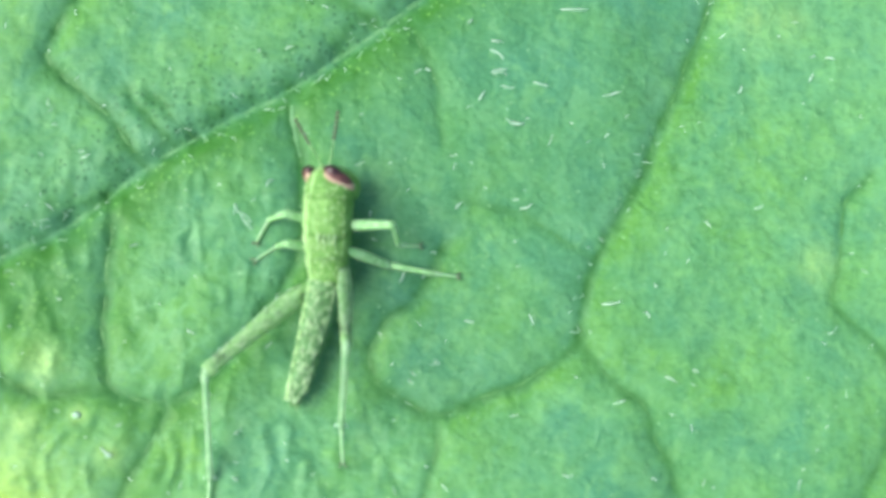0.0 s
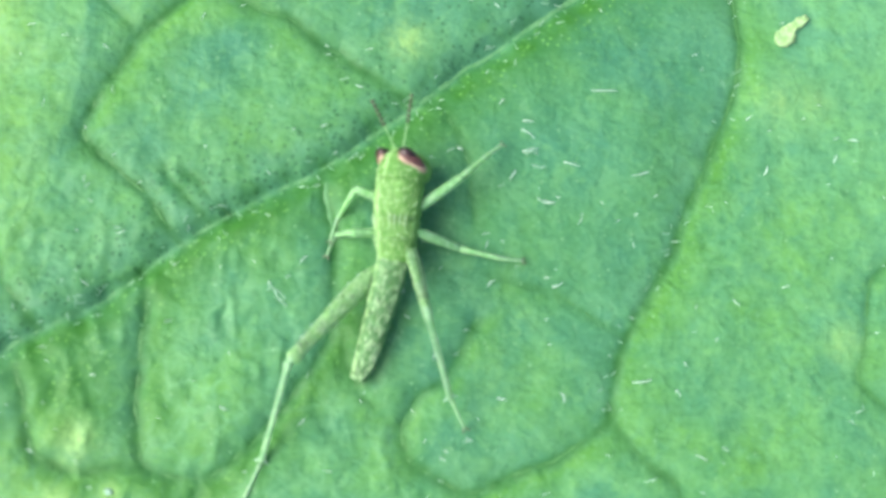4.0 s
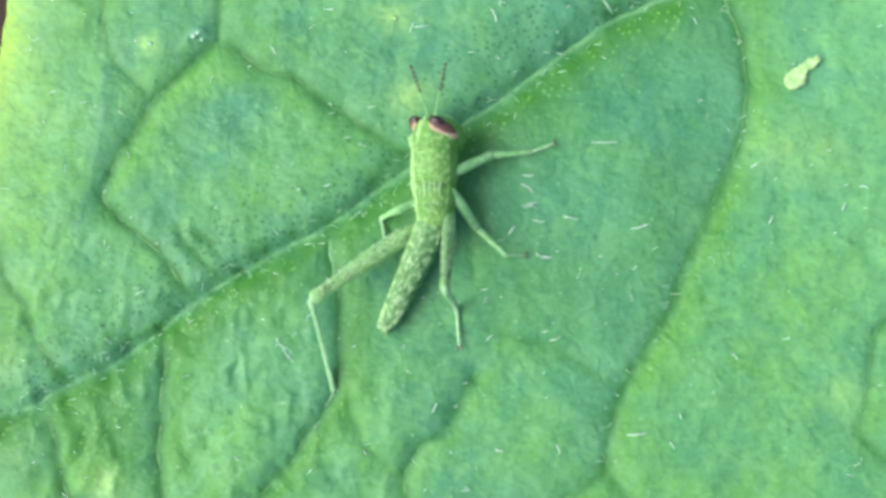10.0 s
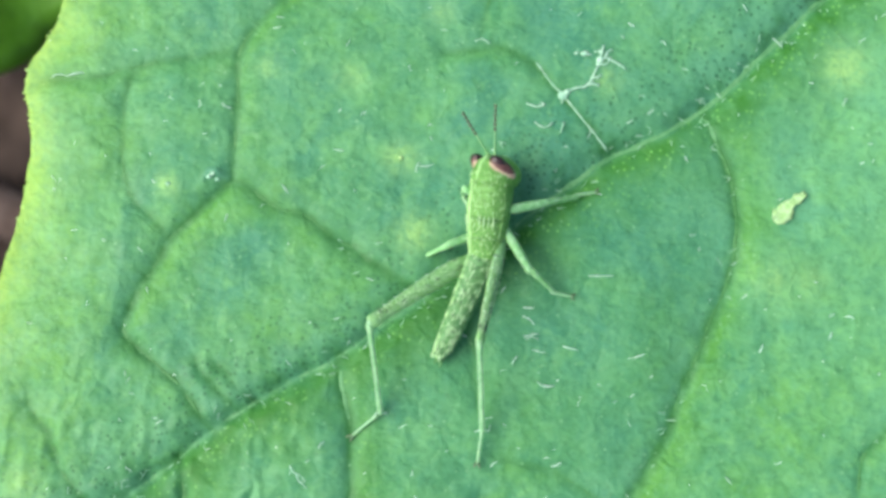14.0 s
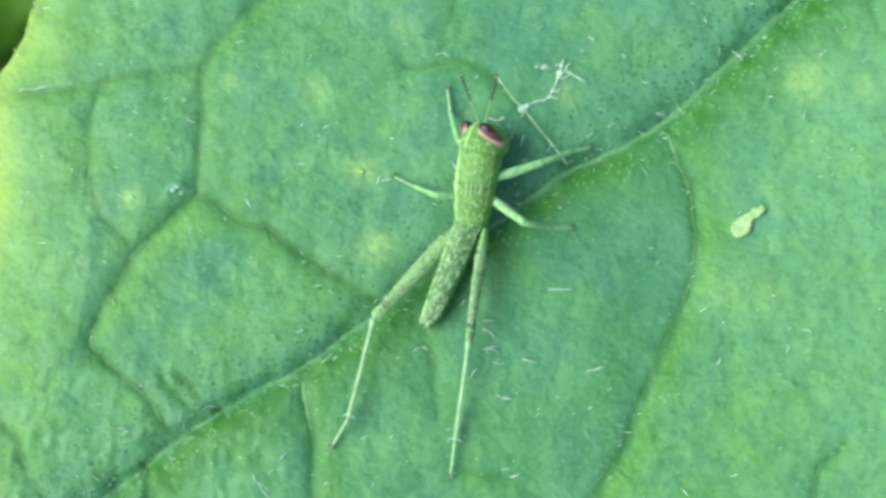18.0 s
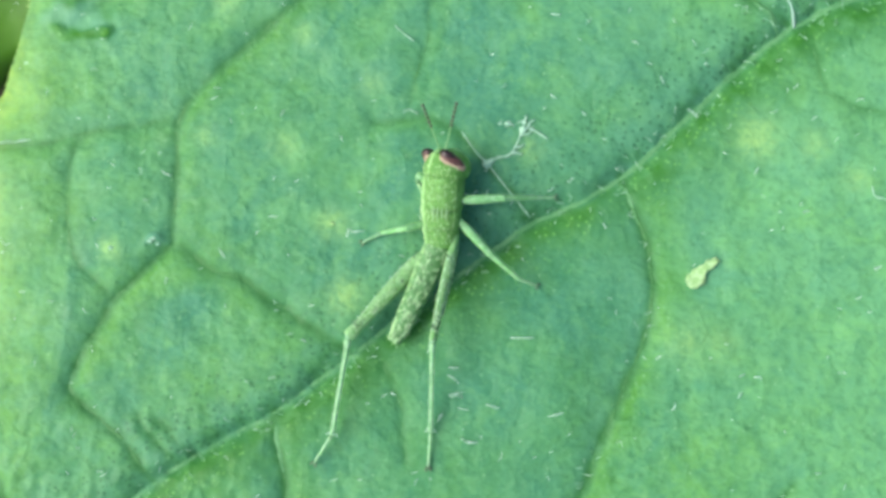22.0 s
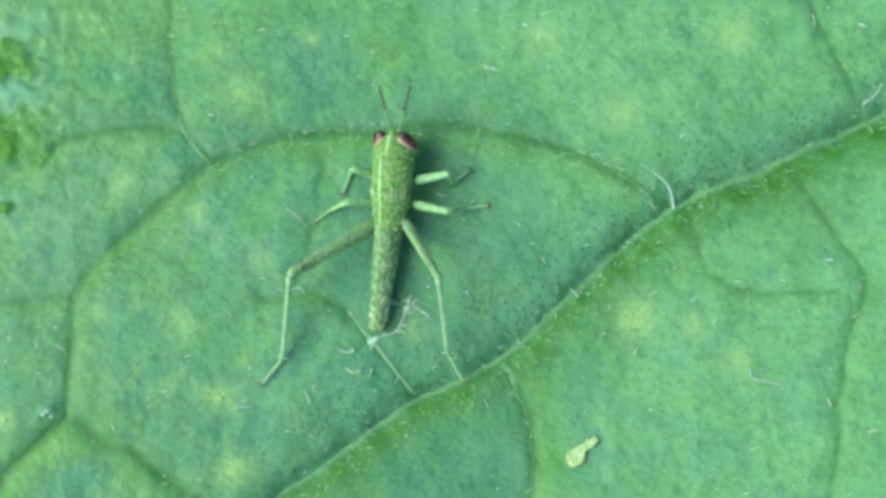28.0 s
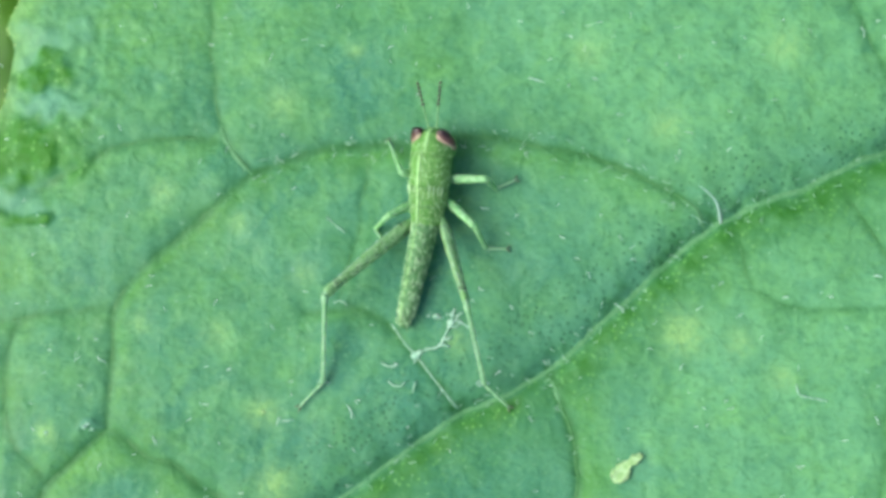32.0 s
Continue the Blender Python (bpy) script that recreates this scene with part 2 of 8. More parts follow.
def tube(name, line, radii, material, sides=8, flat=1.0, bumpy=0.0, seed=0, closed=True):
    """A tapering tube along a line; flat squashes it across its own z."""
    line = [Vector(p) for p in line]
    rng = random.Random(seed)
    verts, faces = [], []
    for k, p in enumerate(line):
        ahead = (line[min(k + 1, len(line) - 1)] - line[max(k - 1, 0)]).normalized()
        side = ahead.cross(Vector((0, 0, 1)))
        side = side.normalized() if side.length > 1e-4 else Vector((1, 0, 0))
        above = side.cross(ahead)
        r = radii[k] if isinstance(radii, (list, tuple)) else radii
        for s in range(sides):
            a = 2 * math.pi * s / sides
            q = r * (1 + bumpy * rng.uniform(-1, 1))
            verts.append(p + side * (q * math.cos(a)) + above * (q * flat * math.sin(a)))
    for k in range(len(line) - 1):
        for s in range(sides):
            n = (s + 1) % sides
            faces.append((k * sides + s, k * sides + n, (k + 1) * sides + n, (k + 1) * sides + s))
    if closed:
        faces.append(tuple(range(sides - 1, -1, -1)))
        faces.append(tuple(range((len(line) - 1) * sides, len(line) * sides)))
    return mesh_of(name, verts, faces, material)


def joined(name, pieces):
    """One mesh from several, with their materials."""
    bm, mats = bmesh.new(), []
    for me in pieces:
        start = len(bm.faces)
        bm.from_mesh(me)
        bm.faces.ensure_lookup_table()
        if me.materials[0] not in mats:
            mats.append(me.materials[0])
        for f in bm.faces[start:]:
            f.material_index = mats.index(me.materials[0])
    out = bpy.data.meshes.new(name)
    bm.to_mesh(out)
    bm.free()
    for m in mats:
        out.materials.append(m)
    return out


def blob(name, centre, axes, material, rings=10, sides=14, turn=None, grain=0.0, seed=0):
    """A rounded body."""
    rng = random.Random(seed)
    verts, faces = [], []
    for i in range(rings + 1):
        a = math.pi * i / rings
        for s in range(sides):
            b = 2 * math.pi * s / sides
            g = 1 + grain * rng.uniform(-1, 1)
            v = Vector((axes[0] * math.sin(a) * math.cos(b) * g, axes[1] * math.cos(a) * g, axes[2] * math.sin(a) * math.sin(b) * g))
            verts.append(Vector(centre) + (turn @ v if turn else v))
    for i in range(rings):
        for s in range(sides):
            n = (s + 1) % sides
            faces.append((i * sides + n, i * sides + s, (i + 1) * sides + s, (i + 1) * sides + n))
    return mesh_of(name, verts, faces, material)


# ---------------------------------------------------------------- the leaf's plan (millimetres)
VEINS = {
    "midrib": (1.0, [(32, 22.5), (25.5, 19.07), (19.24, 16.38), (15.47, 14.53), (12.03, 13.07), (8.56, 10.14), (6.35, 8.08), (3.38, 6.5), (1.82, 5.44), (-3.09, 1.75), (-5.51, -0.04), (-7.19, -0.95), (-9.71, -2.5), (-10.93, -3.5), (-13.99, -5.41), (-16.73, -6.45), (-20.5, -8.6)]),
    "vein_a": (0.7, [(6.26, 8.04), (6.93, 6.29), (7.3, 4.82), (7.29, 3.73), (6.78, 2.1), (5.76, -0.42), (5.05, -2.14), (4.2, -3.87), (3.58, -4.95), (3.17, -6.11), (3.0, -7.4)]),
    "vein_b": (0.3, [(3.55, -4.92), (2.44, -4.24), (1.23, -3.54), (-0.14, -3.28)]),
    "vein_c": (0.6, [(3.0, -7.4), (1.67, -8.39), (-0.02, -9.13), (-0.96, -9.47), (-1.89, -9.16), (-2.75, -8.55), (-3.07, -7.71), (-2.69, -6.94), (-1.76, -6.16), (-0.94, -4.6)]),
    "vein_d": (0.4, [(-0.96, -9.47), (-1.05, -10.12), (-1.22, -11.07), (-1.59, -12.49), (-2.2, -14.5)]),
    "vein_e": (0.25, [(-3.07, -7.71), (-3.97, -6.96), (-4.5, -6.11), (-5.0, -5.0)]),
    "vein_f": (0.45, [(3.0, -7.4), (3.46, -7.97), (4.28, -8.7), (4.94, -9.19), (5.17, -9.92), (5.8, -11.13), (6.32, -12.8), (6.9, -15)]),
    "vein_g": (0.35, [(11.85, -2.27), (11.04, -3.16), (10.91, -4.55), (10.61, -6.10), (11.37, -6.77), (12.38, -7.78), (13.31, -8.53), (14.75, -9.45)]),
    "vein_ad": (0.35, [(13.31, -8.53), (12.68, -9.30), (11.77, -10.80), (11.22, -11.96)]),
    "vein_h": (0.65, [(-9.6, -2.55), (-10.37, -1.38), (-11.08, -0.69), (-12.06, 0.22), (-12.54, 0.8), (-12.19, 1.81), (-11.66, 2.83), (-11.03, 3.75), (-10.12, 4.67), (-9.06, 5.75)]),
    "vein_i": (0.5, [(-9.06, 5.75), (-9.0, 6.9), (-8.91, 8.22), (-8.9, 9.5), (-8.6, 10.4), (-7.53, 11.58), (-5.55, 13.39), (-4.06, 14.64)]),
    "vein_j": (0.6, [(-9.06, 5.7), (-7.65, 4.91), (-6.31, 4.31), (-4.79, 3.23), (-3.66, 2.49), (-2.9, 1.97)]),
    "vein_k": (0.3, [(-11.03, 3.84), (-11.7, 4.49), (-12.37, 5.24), (-12.72, 6.64), (-12.72, 8.05), (-12.4, 9.4)]),
    "vein_l": (0.35, [(-15.6, 9.0), (-13.5, 9.14), (-12.53, 9.48), (-10.99, 9.74), (-8.8, 9.88)]),
    "vein_m": (0.6, [(12.03, 13.07), (10.3, 14.08), (8.36, 15.03), (6.4, 15.62), (4.43, 15.93), (3.24, 15.93), (0.85, 15.72), (-1.55, 15.52), (-2.96, 15.04), (-4.06, 14.64)]),
    "vein_n": (0.3, [(-4.06, 14.64), (-5.05, 15.81), (-5.41, 17.07), (-5.66, 18.91), (-5.78, 21.79), (-5.5, 25)]),
    "vein_o": (0.35, [(-5.05, 15.81), (-6.64, 15.89), (-8.69, 15.65), (-10.52, 14.74), (-12.54, 13.42)]),
    "vein_p": (0.4, [(3.21, 6.58), (2.49, 7.51), (1.76, 8.44), (0.85, 9.47), (-0.53, 10.04), (-2.01, 9.86)]),
    "vein_q": (0.65, [(-10.75, -3.28), (-10.52, -4.4), (-10.6, -6.15), (-10.51, -8.23), (-10.07, -8.94), (-8.7, -9.15), (-7.74, -8.69), (-6.8, -7.64), (-6.12, -6.56), (-5.27, -5.2), (-5.05, -3.98), (-5.1, -2.3), (-5.35, -0.85), (-5.51, -0.04)]),
    "vein_r": (0.6, [(-14.04, -5.45), (-13.83, -6.89), (-13.62, -8.0), (-13.1, -8.75), (-11.89, -8.98), (-10.2, -8.85)]),
    "vein_s": (0.5, [(-8.7, -9.15), (-8.95, -10.01), (-9.61, -11.11), (-10.03, -12.5), (-10.2, -14.2)]),
    "vein_t": (0.45, [(-13.5, -5.06), (-14.18, -4.12), (-14.8, -2.97), (-15.6, -1.65)]),
    "vein_v": (0.45, [(-8.8, -1.91), (-9.18, -1.19), (-10.02, -0.56), (-10.21, -0.19)]),
    "vein_w": (0.4, [(-8.16, -1.64), (-8.72, -1.01), (-9.1, -0.46), (-9.56, -0.28)]),
    "vein_x": (0.28, [(15.85, 14.68), (16.6, 13.56), (17.71, 11.93), (18.44, 10.59), (17.85, 8.68), (17.55, 6.78), (17.22, 3.4), (16.5, 0.5)]),
    "vein_y": (0.3, [(18.43, 16.03), (17.98, 17.75), (16.87, 19.93), (16.12, 21.53), (15.4, 24)]),
    "vein_z": (0.22, [(-1.09, 10.17), (-0.81, 11.11), (-0.5, 12.25), (-0.17, 13.76), (0.0, 15.6)]),
    "vein_aa": (0.3, [(-2.25, 2.35), (-1.76, 1.7), (-1.25, 0.5), (-1.0, -0.6), (-0.9, -1.6)]),
    "vein_ab": (0.2, [(12.4, 13.2), (12.75, 12.1), (13.16, 10.94), (14.87, 10.18), (17.5, 10.2)]),
}
OUTLINE = [(-9.5, -17), (-11.1, -13.7), (-12.2, -12.5), (-13.54, -11.85), (-14.9, -11.35), (-16.2, -10.6), (-17.2, -9.6), (-18.6, -6.8), (-19.02, -3.8), (-17.92, -0.6), (-17.12, 1.5), (-16.72, 2.8), (-16.22, 4.6), (-15.92, 6.2), (-15.92, 7.5), (-16.22, 8.8), (-16.12, 9.6), (-15.57, 10.4), (-15.12, 11.1), (-14.72, 12.4), (-14.32, 14.4), (-13.72, 15.9), (-13.32, 17.2), (-12.97, 19.1), (-13.27, 20.0), (-12.82, 21.2), (-13.12, 22.5), (-11.5, 25.5), (-6, 29.5), (2, 32), (14, 33), (26, 30), (34, 23), (37, 12), (34, 1), (27, -9), (17, -16), (6, -20), (-3, -20)]
# pale spots: centre and size
SPOTS = [(-11.23, -9.58, 0.2), (-10.29, -10.7, 0.3), (-12.72, -9.83, 0.35), (-12.3, -8.11, 0.45), (-3.54, 6.39, 0.42), (-3.05, 3.95, 0.5), (-11.16, 5.54, 0.3), (10.8, 9.35, 0.6), (8.5, 2.45, 0.6), (7.56, 19.0, 0.5), (12.7, 9.1, 0.45), (14.1, 7.9, 0.4), (-4.5, 13.0, 0.35), (-3.0, 17.1, 0.5), (-0.5, 19.0, 0.25), (9.6, 2.4, 0.5), (-12.3, -8.3, 0.55), (-12.8, -10.5, 0.6), (-15.7, -4.2, 0.45), (-8.0, 9.35, 0.3), (-5.2, 9.1, 0.4), (-7.2, 14.0, 0.4), (14.2, 19.2, 0.6), (10.3, 16.4, 0.5), (10.2, -5.0, 0.5), (3.2, 9.0, 0.4), (-2.2, 11.2, 0.4)]
# the darker field between the midrib and the long side vein
DARK_FIELD = [(6.2, 7.9), (7.2, 4.8), (7.2, 3.7), (6.7, 2.1), (5.05, -2.1), (3.6, -4.9), (3.1, -6.6), (0, -3.3), (-1, -4.6), (-4.5, -4.5), (-5.1, -2.3), (-5.4, -0.2), (-3.1, 1.65), (1.8, 5.3), (3.4, 6.4)]
# paler, bluish swellings by the margin
PALES = [(-12.9, 13.9, 1.0, 0.8), (-11.7, 19.5, 1.9, 1.2), (-11.6, 17.3, 1.2, 0.5), (-9.7, 5.75, 0.45, 0.25)]
# bumpy, deeper green swellings by the margin: centre and half-axes
WARTS = [(-12.1, 15.5, 2.2, 1.5), (-11.8, 18.35, 1.5, 0.6), (-12.4, 13.1, 1.0, 0.45)]


def smooth_line(points, step=0.25):
    """A Catmull-Rom line through the points, resampled."""
    p = np.array(points, float)
    p = np.vstack([2 * p[0] - p[1], p, 2 * p[-1] - p[-2]])
    out = []
    for k in range(1, len(p) - 2):
        a, b, c, d = p[k - 1 : k + 3]
        n = max(2, int(np.linalg.norm(c - b) / step))
        u = np.linspace(0, 1, n, endpoint=False)[:, None]
        out.append(0.5 * (2 * b + (c - a) * u + (2 * a - 5 * b + 4 * c - d) * u**2 + (3 * b - a - 3 * c + d) * u**3))
    out.append(p[-2][None])
    return np.vstack(out)


def line_distance(x, y, line):
    """The distance of points from a polyline, and how far they lie to its lower right."""
    best, where = np.full(x.shape, 1e9), np.zeros(x.shape)
    for k in range(len(line) - 1):
        (ax, ay), (bx, by) = line[k], line[k + 1]
        dx, dy = bx - ax, by - ay
        near = (x > min(ax, bx) - 3.2) & (x < max(ax, bx) + 3.2) & (y > min(ay, by) - 3.2) & (y < max(ay, by) + 3.2)
        if not near.any():
            continue
        px, py = x[near], y[near]
        u = np.clip(((px - ax) * dx + (py - ay) * dy) / (dx * dx + dy * dy + 1e-9), 0, 1)
        ox, oy = px - ax - u * dx, py - ay - u * dy
        d = np.hypot(ox, oy)
        old, pos = best[near], where[near]
        less = d < old
        old[less], pos[less] = d[less], (0.65 * ox - 0.76 * oy)[less]
        best[near], where[near] = old, pos
    return best, where


def value_noise(x, y, size, seed):
    """Smooth noise in -1..1 with features of the given size."""
    rng = np.random.RandomState(seed)
    grid = rng.uniform(-1, 1, (128, 128))
    u, v = x / size + 64.37, y / size + 64.81
    i, j = np.floor(u).astype(int), np.floor(v).astype(int)
    fu, fv = u - i, v - j
    fu, fv = fu * fu * (3 - 2 * fu), fv * fv * (3 - 2 * fv)
    i, j = i % 128, j % 128
    i1, j1 = (i + 1) % 128, (j + 1) % 128
    return (grid[i, j] * (1 - fu) + grid[i1, j] * fu) * (1 - fv) + (grid[i, j1] * (1 - fu) + grid[i1, j1] * fu) * fv


def leaf_form(x, y):
    """The leaf's height at points of the plan, with the masks that its colours follow."""
    x, y = np.asarray(x, float), np.asarray(y, float)
    wx, wy = x + 0.10 * value_noise(x, y, 0.9, 11), y + 0.10 * value_noise(x, y, 0.9, 12)
    uneven = 0.8 + 0.35 * value_noise(x, y, 1.6, 13) + 0.25 * value_noise(x, y, 0.5, 14)
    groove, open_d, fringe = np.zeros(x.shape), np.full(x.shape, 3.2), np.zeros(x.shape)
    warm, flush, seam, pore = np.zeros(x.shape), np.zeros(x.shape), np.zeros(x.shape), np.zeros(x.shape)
    for name, (size, points) in VEINS.items():
        line = smooth_line(points)
        d, at = line_distance(wx, wy, line)
        wide = 0.16 + 0.25 * size
        flat = 1.0 if name == "midrib" else 0.28 + 0.40 * np.clip((2 - x) / 5, 0, 1) * np.clip((13 - y) / 4, 0, 1)
        groove = np.maximum(groove, flat * uneven * (0.03 + 0.32 * size**1.5) * np.exp(-((d / wide) ** 1.45)))
        open_d = np.minimum(open_d, d / (0.7 + 0.5 * size))
        # fringe and warm place the sheen and shade painted on the two vein flanks
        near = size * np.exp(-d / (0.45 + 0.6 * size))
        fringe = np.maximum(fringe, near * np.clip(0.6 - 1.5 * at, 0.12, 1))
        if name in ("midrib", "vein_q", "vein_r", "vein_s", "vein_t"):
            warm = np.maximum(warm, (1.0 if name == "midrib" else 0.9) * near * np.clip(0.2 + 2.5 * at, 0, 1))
        # flush keeps the painted sky sheen off the side veins
        if name != "midrib":
            flush = np.maximum(flush, np.clip(0.3 + size, 0, 1) * np.exp(-d / (0.35 + 0.5 * size)) * np.clip(0.35 + 2.0 * at, 0.1, 1))
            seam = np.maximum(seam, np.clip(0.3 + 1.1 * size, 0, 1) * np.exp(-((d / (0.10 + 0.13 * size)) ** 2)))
        if size > 0.5:
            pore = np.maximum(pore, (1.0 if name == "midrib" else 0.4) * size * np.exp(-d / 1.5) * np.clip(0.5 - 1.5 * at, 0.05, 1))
    field = np.array(DARK_FIELD)
    rim_d, _ = line_distance(x, y, np.vstack([field, field[:1]]))
    dark_field = inside(x, y, field) * np.clip(rim_d / 0.7, 0, 1) * (0.75 + 0.35 * value_noise(x, y, 1.7, 41))
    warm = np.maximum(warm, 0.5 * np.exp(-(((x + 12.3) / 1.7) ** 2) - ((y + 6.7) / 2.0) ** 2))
    z = 0.08 * (1 - np.exp(-open_d / 0.8)) - groove
    z += 0.11 * value_noise(x, y, 2.3, 1) + 0.034 * value_noise(x, y, 0.95, 2) + 0.011 * value_noise(x, y, 0.42, 3) + 0.004 * value_noise(x, y, 0.21, 4)
    z += 0.020 * value_noise(x, y, 0.62, 15)
    crease = np.clip((-3.5 - x - 0.35 * y) / 5, 0, 1) * np.clip((1.5 - y) / 5, 0, 1)
    swirl = value_noise(x + 0.5 * value_noise(x, y, 1.4, 17), y * 0.8 + 0.5 * value_noise(x, y, 1.4, 18), 0.62, 16)
    z += (0.006 + 0.06 * crease) * (0.5 - np.abs(swirl) * 1.6)
    z += 0.2 * value_noise(x, y, 13, 5)
    wart, pale, spot = np.zeros(x.shape), np.zeros(x.shape), np.zeros(x.shape)
    ux, uy = x + 0.55 * value_noise(x, y, 1.1, 31) + 0.3 * value_noise(x, y, 0.45, 32), y + 0.55 * value_noise(x, y, 1.1, 33) + 0.3 * value_noise(x, y, 0.45, 34)
    for cx, cy, a, b in WARTS:
        wart = np.maximum(wart, np.clip(1.3 * (1 - ((ux - cx) / a) ** 2 - ((uy - cy) / b) ** 2 + 0.35 * value_noise(x, y, 0.6, 7)), 0, 1))
    for cx, cy, a, b in PALES:
        pale = np.maximum(pale, np.clip(0.9 * (1 - ((ux - cx) / a) ** 2 - ((uy - cy) / b) ** 2 + 0.3 * value_noise(x, y, 0.5, 9)), 0, 1))
    pucker = np.exp(-(((x + 10.6) / 3.0) ** 2) - ((y - 17.0) / 3.2) ** 2)
    z += pucker * (0.06 * value_noise(x, y, 0.48, 20) + 0.045 * value_noise(x, y, 0.26, 21))
    z += wart * (0.12 + 0.07 * value_noise(x, y, 0.40, 8)) + 0.10 * pale
    for k, (cx, cy, r) in enumerate(SPOTS):
        spot = np.maximum(spot, (1.0 if k < 8 else 0.55) * np.exp(-(((x - cx) ** 2 + (y - cy) ** 2) / (1.45 * r * r))))
    edge, _ = line_distance(x, y, smooth_line(OUTLINE + OUTLINE[:1], 0.4))
    rim = np.exp(-edge / 0.7) * np.clip((15 - y) / 4, 0.35, 1)
    z -= 0.5 * np.exp(-edge / 1.2) - 0.10 * np.exp(-((edge / 0.25) ** 2))
    # last two masks: where sky sheen is painted into the blade's colour
    return z, {"wart": wart, "pale": pale, "spot": spot, "rim": rim, "crease": crease, "warm": warm, "dark_field": np.clip(dark_field, 0, 1), "flush": flush, "seam": seam, "pore": pore, "fringe": fringe, "yellow": np.exp(-((edge / 5.6) ** 1.5)) * np.clip((9 - y) / 9, 0.15, 1), "cool": np.exp(-(((x - 4) / 8.5) ** 2) - ((y - 9.5) / 6.5) ** 2), "right_sheen": np.clip((x - 4.5 + 0.35 * (y - 5) + 1.5 * value_noise(x, y, 3.0, 19)) / 9, 0, 1)}


# ---------------------------------------------------------------- the leaf
def leaf_z(x, y):
    return float(leaf_form(np.array([x]), np.array([y]))[0][0])


def inside(x, y, ring):
    """Which points lie in a closed line."""
    hit = np.zeros(x.shape, bool)
    for (ax, ay), (bx, by) in zip(ring, np.roll(ring, -1, 0)):
        if ay != by:
            hit ^= ((ay > y) != (by > y)) & (x < (bx - ax) * (y - ay) / (by - ay) + ax)
    return hit


def axis(lo, a, b, hi, fine, coarse):
    return np.concatenate([np.arange(lo, a, coarse), np.arange(a, b, fine), np.arange(b, hi + coarse, coarse)])


def build_leaf():
    xs = axis(-20.0, -19.5, 20.0, 38.0, 0.085, 0.5)
    ys = axis(-21.0, -13.5, 22.5, 34.0, 0.085, 0.5)
    x, y = np.meshgrid(xs, ys)
    ring = smooth_line(OUTLINE + OUTLINE[:1], 0.3)[:-1]
    # a finely crinkled margin
    mid = ring.mean(0)
    wave = 1 + 0.004 * np.array([noise.noise((p[0] * 1.9, p[1] * 1.9, 3.0)) for p in ring])
    ring = mid + (ring - mid) * wave[:, None]
    keep = inside(x, y, ring)
    z, masks = leaf_form(x, y)
    rows, cols = x.shape
    index = np.arange(rows * cols).reshape(rows, cols)
    quad = np.stack([index[:-1, :-1], index[:-1, 1:], index[1:, 1:], index[1:, :-1]], -1)
    whole = (keep[:-1, :-1] | keep[:-1, 1:] | keep[1:, 1:] | keep[1:, :-1])
    quad = quad[whole]
    used = np.unique(quad)
    lookup = np.full(rows * cols, -1)
    lookup[used] = np.arange(len(used))
    top = np.stack([x.ravel(), y.ravel(), z.ravel()], 1)[used]
    # margin points outside the outline slide onto it
    out = ~keep.ravel()[used]
    seg = np.vstack([ring, ring[:1]])
    for k in np.nonzero(out)[0]:
        p = top[k, :2]
        a, b = seg[:-1], seg[1:]
        u = np.clip(((p - a) * (b - a)).sum(1) / ((b - a) ** 2).sum(1), 0, 1)
        q = a + u[:, None] * (b - a)
        top[k, :2] = q[np.argmin(((q - p) ** 2).sum(1))]
    n = len(top)
    thick = 0.28
    low = top - (0, 0, thick)
    q = lookup[quad]
    # the margin's wall
    edges = np.concatenate([q[:, [0, 1]], q[:, [1, 2]], q[:, [2, 3]], q[:, [3, 0]]])
    key = np.sort(edges, 1)
    _, first, count = np.unique(key[:, 0] * n + key[:, 1], return_index=True, return_counts=True)
    border = edges[first[count == 1]]
    wall = np.stack([border[:, 1], border[:, 0], border[:, 0] + n, border[:, 1] + n], 1)
    faces = np.concatenate([q, q[:, ::-1] + n, wall])
    me = bpy.data.meshes.new("leaf")
    me.vertices.add(2 * n)
    me.vertices.foreach_set("co", (np.vstack([top, low]) * MM).ravel())
    me.loops.add(4 * len(faces))
    me.loops.foreach_set("vertex_index", faces.ravel())
    me.polygons.add(len(faces))
    me.polygons.foreach_set("loop_start", np.arange(0, 4 * len(faces), 4))
    me.polygons.foreach_set("use_smooth", np.ones(len(faces), bool))
    me.update()
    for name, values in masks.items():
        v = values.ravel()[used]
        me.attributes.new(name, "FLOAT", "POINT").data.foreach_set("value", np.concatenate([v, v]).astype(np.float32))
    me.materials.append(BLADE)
    return me


